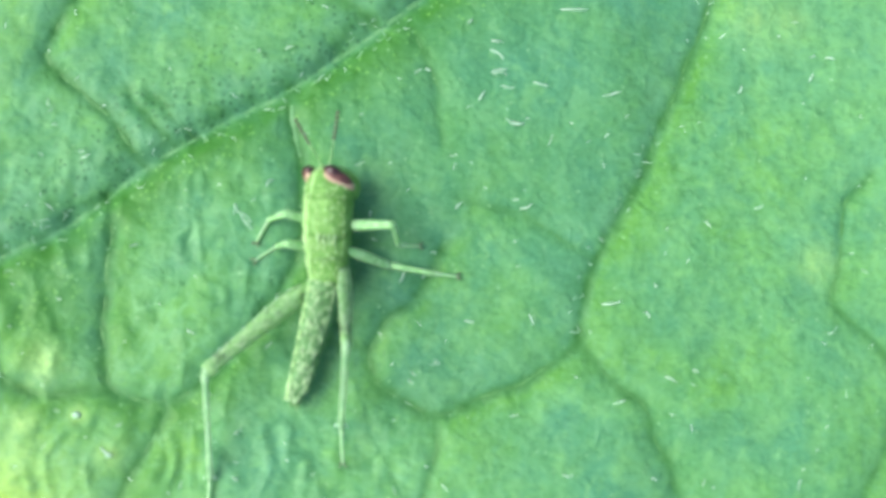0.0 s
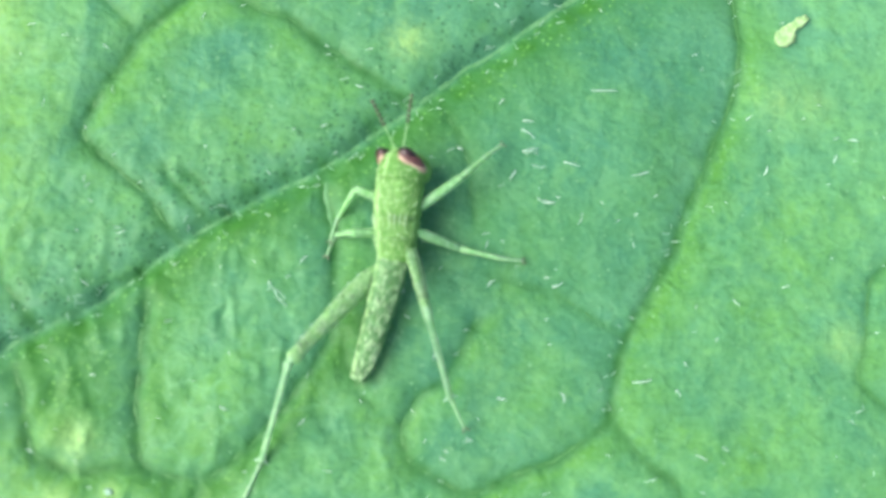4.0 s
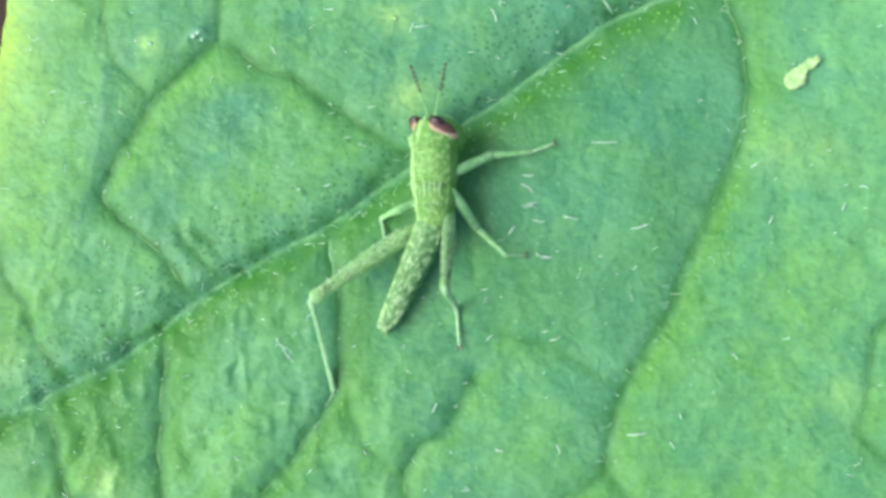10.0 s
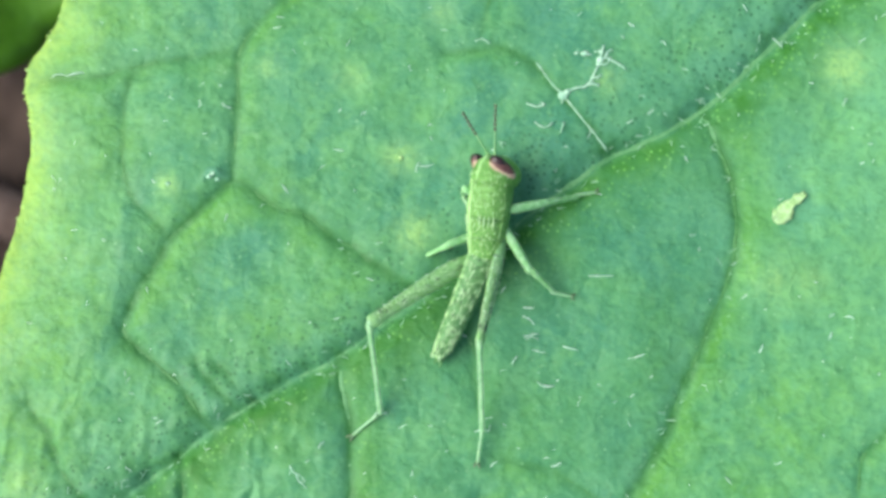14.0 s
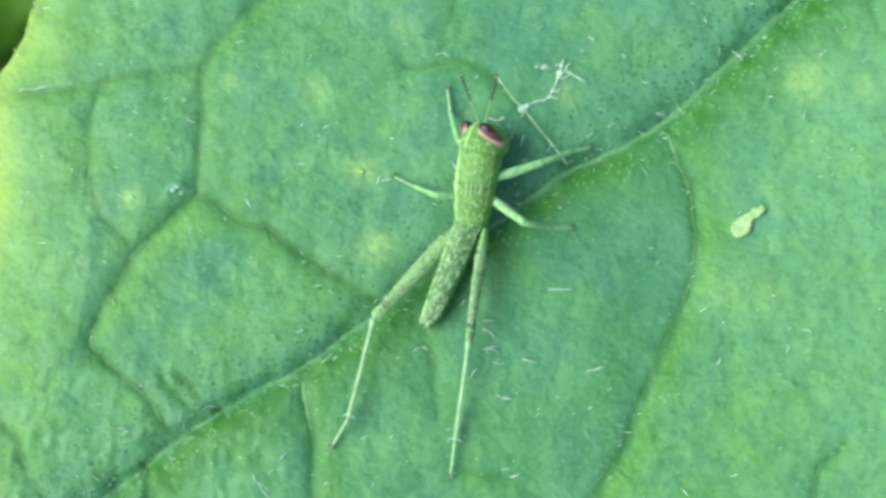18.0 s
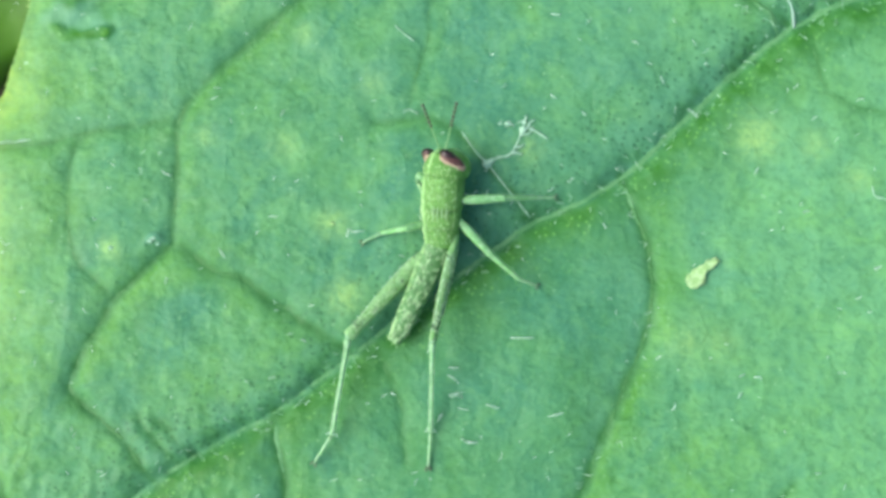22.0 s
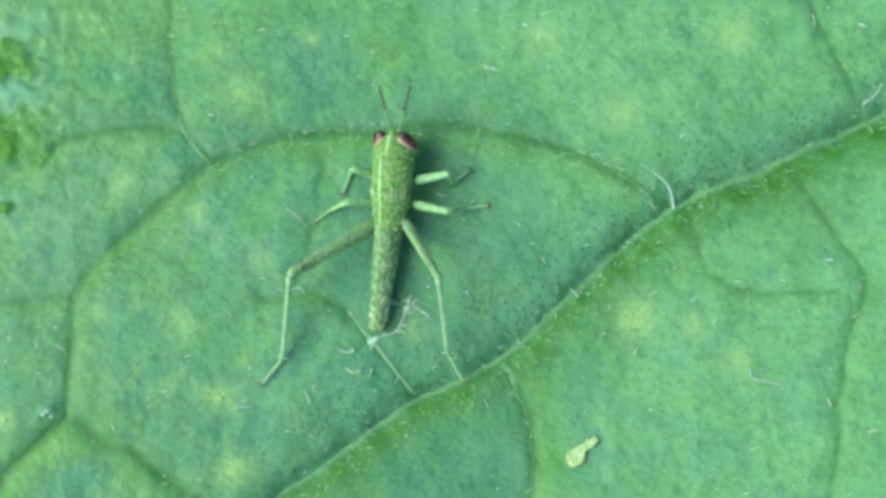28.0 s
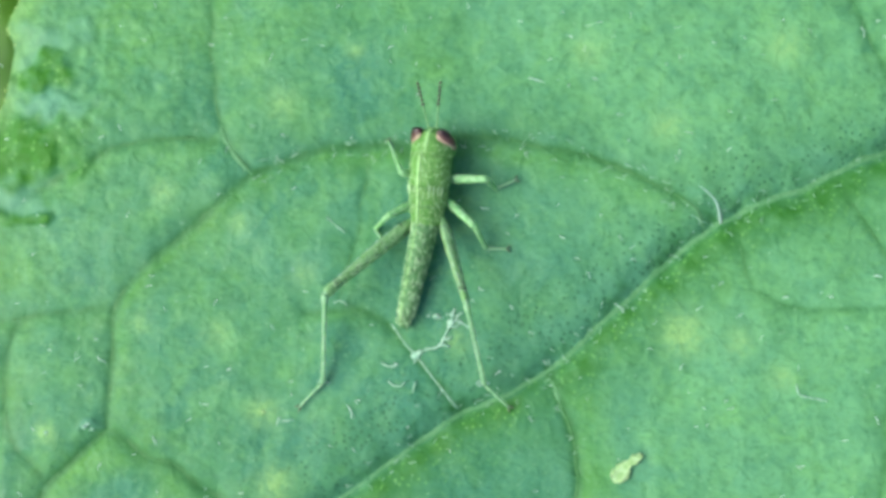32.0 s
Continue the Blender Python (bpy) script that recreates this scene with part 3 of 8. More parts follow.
leaf = tagged(new("leaf"), "broad green leaf, puckered between its veins, with a pale crinkled margin", "leaf")
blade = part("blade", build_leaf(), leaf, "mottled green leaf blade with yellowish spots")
for vein_name, (size, points) in VEINS.items():
    line = smooth_line(points, 0.35)
    wx = line[:, 0] - 0.10 * value_noise(line[:, 0], line[:, 1], 0.9, 11)
    wy = line[:, 1] - 0.10 * value_noise(line[:, 0], line[:, 1], 0.9, 12)
    h = leaf_form(wx, wy)[0]
    r = 0.03 + 0.085 * size
    taper = np.linspace(1.25, 0.8, len(line)) if vein_name != "midrib" else np.linspace(1.2, 0.50, len(line))
    r = 1.75 * r if vein_name == "midrib" else r
    ends = 1.0 if vein_name == "midrib" else np.clip((np.minimum(np.arange(len(line)), np.arange(len(line))[::-1]) + 0.3) / 3.0, 0.1, 1)
    wide = [float(q) for q in r * taper * ends]
    body = tube("vein", [(a, b, c - (0.28 if size > 0.9 else 0.62) * r) for a, b, c in zip(wx, wy, h)], wide, RIB if vein_name == "midrib" else VEIN, 10, 0.5 if size > 0.9 else 0.7, 0.16, len(line))
    part("midrib" if vein_name == "midrib" else "side_vein", body, leaf, "pale raised midrib" if vein_name == "midrib" else "")


for fork in ([(-5.41, 17.07), (-5.05, 15.81), (-4.06, 14.64), (-3.5, 14.85)], [(6.05, 7.80), (6.45, 7.55), (6.75, 6.75), (6.93, 6.1)], [(11.6, 12.75), (11.2, 13.55), (10.5, 13.97)], [(-5.3, -0.1), (-5.38, -0.8), (-5.2, -1.8), (-5.1, -2.4)]):
    line = smooth_line(fork, 0.2)
    h = leaf_form(line[:, 0], line[:, 1])[0]
    part("side_vein", tube("side_vein", [(a, b, c - 0.03) for (a, b), c in zip(line, h)], [float(q) for q in np.interp(np.linspace(0, 1, len(line)), (0, 0.3, 0.7, 1), (0.03, 0.12, 0.12, 0.02))], RIB, 8, 0.45, 0.16, 5), leaf, "pale fork of a side vein")


def tufts(name, spots, seed, size, material):
    """Many tiny bristles lying on the blade, as one mesh."""
    rng = random.Random(seed)
    z = leaf_form([p[0] for p in spots], [p[1] for p in spots])[0]
    verts, faces = [], []
    for (x, y), h in zip(spots, z):
        a, l, w = rng.choice((rng.gauss(0.1, 0.5), rng.uniform(0, 6.28))), rng.uniform(*size), rng.uniform(0.009, 0.019)
        dx, dy, k = math.cos(a), math.sin(a), len(verts)
        for u, lift, r in ((0, 0.0, 0.7), (0.5, 0.04, 1.0), (1.0, 0.03, 0.45)):
            for s in range(4):
                b = math.pi / 2 * s
                verts.append((x + dx * l * u - dy * w * r * math.cos(b), y + dy * l * u + dx * w * r * math.cos(b), h + 0.02 + lift + w * r * math.sin(b)))
        for i in range(2):
            for s in range(4):
                t = (s + 1) % 4
                faces.append((k + 4 * i + s, k + 4 * i + t, k + 4 * i + 4 + t, k + 4 * i + 4 + s))
        faces.append((k + 11, k + 10, k + 9, k + 8))
    return mesh_of(name, verts, faces, material)


def strewn(count, seed, box):
    rng = random.Random(seed)
    return [(rng.uniform(box[0], box[1]), rng.uniform(box[2], box[3])) for _ in range(count)]


def beside(vein, count, seed, lo, hi):
    """Places close to both sides of a vein."""
    rng = random.Random(seed)
    line = smooth_line(VEINS[vein][1], 0.1)
    out = []
    for _ in range(count):
        k = rng.randrange(1, len(line) - 1)
        dx, dy = line[k + 1] - line[k - 1]
        l = math.hypot(dx, dy) + 1e-9
        o = rng.choice((-1, 1)) * rng.uniform(lo, hi)
        out.append((float(line[k][0] - dy / l * o), float(line[k][1] + dx / l * o)))
    return out


def margin_beads(seed):
    """Tiny pale teeth all along the leaf's edge, as one mesh."""
    rng = random.Random(seed)
    ring = smooth_line(OUTLINE + OUTLINE[:1], 0.2)
    ring = [p for p in ring if p[0] < -9 and -14 < p[1] < 25]
    z = leaf_form([p[0] for p in ring], [p[1] for p in ring])[0]
    pieces = []
    for k, (p, h) in enumerate(zip(ring, z)):
        if rng.random() < 0.75:
            r = rng.uniform(0.025, 0.06)
            pieces.append(blob("bead", (p[0] + rng.uniform(-0.04, 0.06), p[1] + rng.uniform(-0.1, 0.1), h - 0.04), (r * 1.3, r, r), RIM, 5, 6))
    return joined("margin_teeth", pieces)


tagged(part("bristles", tufts("bristles", strewn(430, 5, (-15.5, 20, -13, 21.5)), 5, (0.07, 0.28), HAIR), leaf, "scattered short white leaf hairs"), kind="stuff")
tagged(part("vein_fuzz", tufts("vein_fuzz", beside("midrib", 230, 7, 0.12, 0.45) + beside("vein_m", 90, 8, 0.05, 0.4) + beside("vein_a", 30, 9, 0.05, 0.3), 6, (0.10, 0.30), SILK), leaf, "fine pale hairs along the large veins"), kind="stuff")
tagged(part("margin_teeth", margin_beads(6), leaf, "tiny pale teeth along the margin"), kind="stuff")


# ---------------------------------------------------------------- what lies below the leaf
def sheet(size, cells, height, rough, seed):
    """A ground sheet that is fine near the leaf and coarse far away."""
    a = np.concatenate([-np.geomspace(size, 90, 24), np.linspace(-80, 80, cells), np.geomspace(90, size, 24)])
    x, y = np.meshgrid(a, a)
    near = np.exp(-((np.hypot(x, y) / 140) ** 2))
    z = height + near * rough * (value_noise(x, y, 14, seed) + 0.6 * value_noise(x, y, 5, seed + 1) + 0.3 * value_noise(x, y, 2, seed + 2))
    n = len(a)
    i = np.arange(n * n).reshape(n, n)
    q = np.stack([i[:-1, :-1], i[:-1, 1:], i[1:, 1:], i[1:, :-1]], -1).reshape(-1, 4)
    return mesh_of("ground", np.stack([x.ravel(), y.ravel(), z.ravel()], 1).tolist(), q.tolist(), SOIL)


tagged(new("ground", sheet(60000, 140, -48, 3.5, 21)), "dark brown crumbly soil under the plants", "ground", kind="structure")


def lower_leaf(cx, cy, cz, length, width, turn, tilt):
    verts, faces, nu, nv = [], [], 40, 18
    for i in range(nu + 1):
        u = i / nu
        half = width / 2 * math.sin(math.pi * min(1, u * 0.96 + 0.03)) ** 0.7
        for j in range(nv + 1):
            v = j / nv * 2 - 1
            z = -0.10 * width * v * v + 1.2 * abs(v) ** 0.5 - 0.05 * length * (u - 0.5) ** 2 * 4 + 0.5 * math.sin(u * 22 + abs(v) * 6)
            verts.append(((u - 0.5) * length, v * half * (1 + 0.04 * math.sin(u * 40)), z))
    for i in range(nu):
        for j in range(nv):
            k = i * (nv + 1) + j
            faces.append((k, k + nv + 1, k + nv + 2, k + 1))
    n = len(verts)
    verts += [(a, b, c - 0.35) for a, b, c in verts]
    faces += [tuple(q + n for q in reversed(f)) for f in faces]
    ring = [j for j in range(nv + 1)] + [i * (nv + 1) + nv for i in range(1, nu + 1)] + [nu * (nv + 1) + j for j in range(nv - 1, -1, -1)] + [i * (nv + 1) for i in range(nu - 1, 0, -1)]
    for a, b in zip(ring, ring[1:] + ring[:1]):
        faces.append((a, b, b + n, a + n))
    ob = tagged(new("lower_leaf"), "smaller dark green leaf hanging below in the shade", "leaf", "leaves below")
    ob.matrix_basis = mm(cx, cy, cz, tilt, 0, turn)
    part("blade", mesh_of("blade", verts, faces, UNDER), ob)
    part("midrib", tube("midrib", [((u - 0.5) * length, 0, 0.25 - 0.05 * length * (u - 0.5) ** 2 * 4) for u in np.linspace(0, 1, 14)], [0.9 - 0.05 * k for k in range(14)], VEIN, 8), ob)
    stalk = [((-0.5 - 0.1 * k) * length, 0, -0.05 * length - 0.4 * k * k) for k in range(10)]
    part("stalk", tube("stalk", stalk, 0.8, VEIN, 8), ob)
    return ob


lower_leaf(-24, 26, -14, 34, 20, 60, 8)
lower_leaf(-29, 27, -24, 30, 18, 35, -10)
lower_leaf(-25, -16, -26, 30, 15, 200, 6)


def twig(points, r, seed):
    line = smooth_line([p[:2] for p in points], 1.5)
    z = np.interp(np.linspace(0, 1, len(line)), np.linspace(0, 1, len(points)), [p[2] for p in points])
    ob = tagged(new("twig"), "dry greyish brown twig lying on the soil", "twig", "twigs on the soil")
    part("bark", tube("bark", [(a, b, c) for (a, b), c in zip(line, z)], [r * (1 - 0.3 * k / len(line)) for k in range(len(line))], BARK, 10, 1.0, 0.08, seed), ob)


twig([(-44, -12, -44), (-26, 2, -43), (-20, 6, -43), (-8, 22, -44)], 2.6, 1)
twig([(-40, 12, -45), (-22, 4, -44), (-10, -8, -45)], 1.8, 2)


# ---------------------------------------------------------------- hairs, threads and specks on the leaf
def on_leaf(points, lift=0.03):
    z = leaf_form([p[0] for p in points], [p[1] for p in points])[0]
    return [(p[0], p[1], h + lift) for p, h in zip(points, z)]


def long_hair(x0, y0, x1, y1, seed):
    """One stiff white hair, root and tip on the plan."""
    rng = random.Random(seed)
    n, dx, dy = 6, x1 - x0, y1 - y0
    side = rng.uniform(-0.15, 0.15)
    pts = [(x0 + dx * k / n - dy * side * math.sin(math.pi * k / n), y0 + dy * k / n + dx * side * math.sin(math.pi * k / n)) for k in range(n + 1)]
    line = [(a, b, c + 0.07 * math.sin(math.pi * 0.6 * k / n)) for k, (a, b, c) in enumerate(on_leaf(pts, 0.03))]
    part("hair", tube("hair", line, [0.021 * (0.45 + 0.55 * math.sin(math.pi * (0.15 + 0.75 * k / n))) * rng.uniform(0.6, 1.2) for k in range(n + 1)], HAIR, 6, 0.8), leaf)


for k, h in enumerate([(8.53, 10.31, 8.83, 9.97), (3.88, 10.8, 4.07, 10.66), (4.94, 10.19, 5.07, 10.04), (2.45, 9.78, 2.7, 9.74), (3.82, 7.52, 3.99, 7.63), (-7.35, 5.5, -7.16, 5.22), (-3.01, 5.95, -2.88, 6.25), (-2.88, 6.12, -2.41, 6.17), (-9.4, 8.22, -9.06, 8.03), (2.55, 2.57, 3.37, 2.57), (0.1, -0.26, 0.28, 0.01), (1.73, 0.32, 2.21, 0.2)]):
    long_hair(*h, 0 + k)
for k, h in enumerate([(3.98, -0.03, 4.33, 0.08), (7.95, 0.16, 8.06, 0.41), (10.14, 0.57, 10.24, 0.81), (-5.87, -2.76, -6.05, -2.98), (-3.05, -3.64, -3.1, -3.82), (-0.56, -3.52, -0.35, -3.34), (6.82, -3.76, 6.99, -3.97), (8.35, -3.34, 8.56, -3.26), (-15.26, 9.18, -14.73, 9.21), (-14.73, 9.21, -14.09, 9.32), (1.03, 8.16, 1.17, 8.12), (-5.69, 6.67, -5.36, 6.63)]):
    long_hair(*h, 120 + k)
for k, h in enumerate([(-0.58, 6.7, -0.37, 6.26), (17.12, 6.68, 17.26, 6.4), (3.9, 13.54, 4.25, 13.49), (18.53, 16.77, 18.87, 16.83), (16.81, 19.83, 16.86, 19.43), (18.39, 19.52, 18.67, 19.36), (6.83, 19.52, 7.03, 19.42), (5.5, 18.06, 6.09, 17.86), (17.14, 11.35, 17.42, 11.31), (15.62, 10.67, 15.81, 10.63), (-8.92, 16.37, -8.75, 16.16), (7.59, 11.39, 7.69, 11.14)]):
    long_hair(*h, 240 + k)
for k, h in enumerate([(18.45, 5.57, 18.77, 5.62), (0.64, 19.06, 0.84, 19.1), (14.11, 10.56, 14.34, 10.6), (0.48, 1.55, 0.7, 1.5), (0.43, 1.29, 0.83, 1.01), (0.48, 0.61, 0.95, 0.7), (1.1, -0.88, 1.44, -0.93), (-8.21, -7.15, -8, -7.25), (1.57, -6.61, 1.69, -6.9), (4.99, -6.47, 5.11, -6.67), (5.29, -5.65, 5.36, -5.78), (3.7, -6.27, 4.29, -6.19)]):
    long_hair(*h, 360 + k)
for k, h in enumerate([(-2.17, -5.71, -2.04, -5.41), (5.54, -8.36, 5.84, -8.53), (-1.5, 0.69, -1.33, 0.6), (4.02, -9.16, 4.36, -9.05), (5.09, -11.24, 5.26, -11.32), (-0.27, -6.78, -0.02, -6.83), (1.35, -3.48, 1.69, -3.34), (-11.32, -9.52, -11.16, -9.63), (-10.5, -10.49, -10.18, -10.67), (10.64, 1.3, 10.91, 1.24)]):
    long_hair(*h, 480 + k)


def thread(points, r, seed, lift=0.05):
    line = smooth_line(points, 0.08)
    rng = random.Random(seed)
    n = len(line)
    return tube("thread", [(a, b, c + rng.uniform(-0.01, 0.02)) for a, b, c in on_leaf(line, lift)], [r * rng.uniform(0.6, 1.25) for _ in range(n)], SILK, 6, 0.7, 0.15, seed)


silk = tagged(new("silk_tangle"), "tangle of white silk threads stuck to the leaf beside the midrib", "silk")
for k, points in enumerate([
    [(2.13, 8.66), (2.46, 8.71), (2.62, 8.84), (2.92, 8.75)],
    [(2.62, 8.84), (2.81, 9.23), (2.96, 9.55), (3.14, 9.64), (3.47, 9.49), (3.80, 9.28)],
    [(2.96, 9.57), (3.02, 9.83), (3.07, 10.07)],
    [(3.02, 9.87), (2.78, 9.83)],
    [(1.76, 8.44), (2.02, 8.6), (2.13, 8.66)],
    [(2.92, 9.50), (3.05, 9.42), (3.22, 9.50), (3.30, 9.68)],
    [(2.70, 9.02), (2.86, 9.0), (3.0, 9.12)],
    [(1.60, 8.62), (1.72, 8.50), (1.76, 8.30), (1.70, 8.18)],
    [(3.12, 9.66), (3.2, 9.85), (3.36, 9.92)],
]):
    part("thread", thread(points, 0.040, k, 0.03), silk)
part("knot", joined("knot", [blob("knot", (*p, h + 0.03), (r, r * 0.8, 0.05), SILK, 6, 9, None, 0.2, 3) for (p, r) in (((2.97, 9.6), 0.13), ((1.76, 8.44), 0.17), ((3.0, 9.85), 0.09), ((2.9, 9.45), 0.08), ((2.62, 8.82), 0.08), ((1.9, 8.55), 0.10)) for h in (leaf_z(*p),)]), silk)
part("thread", thread([(0.90, 9.51), (1.40, 8.81), (1.76, 8.44), (2.22, 7.86), (3.21, 6.63)], 0.030, 9, 0.01), silk, "faint straight thread down to the midrib")

for k, points in enumerate([
    [(0.84, 7.55), (1.03, 7.40), (1.25, 7.38), (1.41, 7.53)],
    [(1.78, 7.55), (1.72, 7.34), (1.68, 7.18)],
    [(0.57, 8.16), (0.90, 8.05), (1.16, 8.12)],
    [(-1.09, 10.20), (-0.87, 10.27), (-0.61, 10.12)],
    [(0.56, 0.54), (0.74, 0.63), (0.94, 0.54)],
    [(0.91, -0.81), (1.13, -0.97), (1.45, -0.94)],
    [(14.56, 7.66), (14.65, 7.35), (14.84, 7.28), (15.59, 7.14)],
    [(18.49, 16.67), (18.82, 16.93), (19.03, 17.16), (19.15, 17.43)],
    [(-1.40, 13.14), (-1.10, 12.88), (-0.77, 12.64)],
]):
    ob = tagged(new("fibre", thread(points, 0.028, 20 + k)), "short curled whitish fibre lying on the leaf", "fibre", "loose fibres")
fibre = tagged(new("fibre", joined("fibre", [thread(points, r, seed, 0.005) for points, r, seed in (([(-6.97, -3.52), (-6.90, -3.70), (-6.78, -3.78), (-6.70, -3.98), (-6.45, -4.23)], 0.030, 41), ([(-6.78, -3.78), (-6.60, -3.86), (-6.48, -4.05)], 0.022, 42), ([(-6.92, -3.66), (-6.98, -3.80)], 0.020, 43))])), "thicker white fibre on the puckered blade", "fibre", "loose fibres")
curl = [(12.12, 13.11), (11.99, 13.56), (11.80, 13.89), (11.30, 14.28)]
line = smooth_line(curl, 0.1)
part("long_hair", tube("long_hair", [(a, b, c + 0.5 * k / len(line)) for k, (a, b, c) in enumerate(on_leaf(line, 0.02))], [0.05 * (1 - 0.8 * k / len(line)) for k in range(len(line))], HAIR, 7), leaf, "long curved hair at a vein fork")


def flake(points, widths, seed):
    """A thin, curled scrap with thickness."""
    rng = random.Random(seed)
    line = smooth_line(points, 0.07)
    wide = np.interp(np.linspace(0, 1, len(line)), np.linspace(0, 1, len(widths)), widths)
    verts, faces = [], []
    for k, ((x, y, z), w) in enumerate(zip(on_leaf(line, 0.06), wide)):
        a, b = line[min(k + 1, len(line) - 1)], line[max(k - 1, 0)]
        d = Vector((*(a - b), 0)).normalized()
        n = Vector((-d.y, d.x, 0))
        for u in (-1, -0.4, 0.3, 1):
            q = Vector((x, y, z)) + n * (u * w * rng.uniform(0.75, 1.2)) + Vector((0, 0, 0.07 * u * u + rng.uniform(0, 0.03)))
            verts.append(tuple(q))
    n = len(verts)
    for k in range(len(line) - 1):
        for j in range(3):
            i = k * 4 + j
            faces.append((i, i + 1, i + 5, i + 4))
    verts += [(a, b, c - 0.05) for a, b, c in verts]
    faces += [tuple(q + n for q in reversed(f)) for f in faces]
    m = len(line)
    ring = [0, 1, 2, 3] + [k * 4 + 3 for k in range(1, m)] + [(m - 1) * 4 + j for j in (2, 1, 0)] + [k * 4 for k in range(m - 2, 0, -1)]
    for a, b in zip(ring, ring[1:] + ring[:1]):
        faces.append((b, a, a + n, b + n))
    return mesh_of("scrap", verts, faces, FLAKE)


tagged(new("dry_scrap", flake([(8.48, 4.35), (8.74, 4.56), (8.96, 4.87), (9.21, 5.05), (9.47, 5.25)], [0.17, 0.31, 0.24, 0.12, 0.16, 0.08], 3)), "pale yellowish dry scrap of plant stuck on the leaf", "debris")
for k, (x, y, r) in enumerate([(-3.50, 6.40, 0.06), (-9.75, 5.78, 0.07), (-9.5, 5.70, 0.06), (-9.62, 5.88, 0.05), (-11.1, 5.55, 0.06), (2.45, 9.78, 0.09), (2.2, 9.8, 0.05), (-11.23, -9.58, 0.09), (-10.29, -10.7, 0.06)]):
    tagged(new("speck", blob("speck", (x, y, leaf_z(x, y) + 0.03), (r * 1.4, r, r * 0.7), SILK if k else FLAKE, 6, 9, None, 0.25, k)), "tiny pale speck of dust on the leaf", "speck", "dust specks")


# ---------------------------------------------------------------- the insect (its own space: y ahead, z up, from the waist)
def shell(name, sections, material, sides=20, bumps=0.0, seed=1):
    """A body segment from sections (y, half width, half height, centre height)."""
    rng = random.Random(seed)
    verts, faces = [], []
    for y, w, h, c in sections:
        for s in range(sides):
            a = 2 * math.pi * s / sides
            g = 1 + bumps * rng.uniform(-1, 1)
            roof = 1.0 + 0.06 * max(0, math.sin(a)) ** 6
            verts.append((w * math.cos(a) * g, y, c + h * math.sin(a) * g * roof))
    n = len(sections)
    for k in range(n - 1):
        for s in range(sides):
            t = (s + 1) % sides
            faces.append((k * sides + t, k * sides + s, (k + 1) * sides + s, (k + 1) * sides + t))
    faces.append(tuple(range(sides)))
    faces.append(tuple(range(n * sides - 1, (n - 1) * sides - 1, -1)))
    return mesh_of(name, verts, faces, material)


def rounded(y0, y1, n, wide, high, lift, ends=(0.6, 0.6)):
    """Sections from y0 to y1 with softly closed ends."""
    out = []
    for k in range(n + 1):
        u = k / n
        e = 1.0
        if u < 0.2:
            e = ends[0] + (1 - ends[0]) * math.sin(u / 0.2 * math.pi / 2)
        if u > 0.8:
            e = ends[1] + (1 - ends[1]) * math.sin((1 - u) / 0.2 * math.pi / 2)
        out.append((y0 + (y1 - y0) * u, wide(u) * e, high(u) * e, lift(u)))
    return out


nymph = tagged(new("grasshopper_nymph"), "small lime-green grasshopper nymph with pinkish eyes walking on the leaf", "grasshopper")

# thorax
part("pronotum", shell("pronotum", rounded(1.05, 2.35, 12, lambda u: 0.70 + 0.02 * u, lambda u: 0.68 + 0.02 * u, lambda u: 0.02, (0.9, 0.85)), SKIN, 22, 0.02, 3), nymph, "lime-green saddle-shaped pronotum")
part("mesothorax", shell("mesothorax", rounded(0.45, 1.12, 7, lambda u: 0.63 + 0.05 * u, lambda u: 0.60 + 0.04 * u, lambda u: 0.0, (0.92, 0.92)), SKIN, 22, 0.02, 4), nymph)
part("metathorax", shell("metathorax", rounded(-0.15, 0.52, 7, lambda u: 0.50 + 0.12 * u, lambda u: 0.52 + 0.08 * u, lambda u: -0.02, (0.9, 0.92)), SKIN, 22, 0.02, 5), nymph)
part("keel", tube("keel", [(0, y, z) for y, z in ((-0.12, 0.53), (0.1, 0.57), (0.4, 0.62), (0.7, 0.655), (1.0, 0.68), (1.15, 0.725), (1.5, 0.745), (1.9, 0.755), (2.3, 0.73))], [0.03, 0.05, 0.065, 0.065, 0.06, 0.07, 0.07, 0.07, 0.04], KEEL, 8, 0.7, 0.1, 2), nymph, "pale green ridge along the back")
for sx in (-1, 1):
    for angle in (33, 45, 57, 69):
        across, up = sx * math.sin(radians(angle)), math.cos(radians(angle))
        part("ridge", tube("ridge", [(0.690 * across, 0.84, 0.665 * up), (0.715 * across, 0.98, 0.700 * up), (0.735 * across, 1.10, 0.725 * up), (0.72 * across, 1.20, 0.71 * up)], [0.012, 0.026, 0.024, 0.010], FLECK, 6, 0.8), nymph)
    part("side_seam", tube("side_seam", [(sx * w, y, -0.05) for y, w in ((0.0, 0.53), (0.5, 0.62), (1.0, 0.68), (1.6, 0.71), (2.2, 0.73))], [0.012, 0.018, 0.018, 0.018, 0.012], SKIN, 6, 0.8, 0.2, 3), nymph)
for y, w, h in ((0.48, 0.60, 0.585), (1.08, 0.69, 0.665)):
    part("joint_line", tube("joint_line", [(w * math.cos(math.pi * k / 16), y + 0.02 * math.sin(k * 1.3), h * 1.03 * math.sin(math.pi * k / 16)) for k in range(17)], 0.016, BELLY, 6, 1.0, 0.3, 5), nymph)

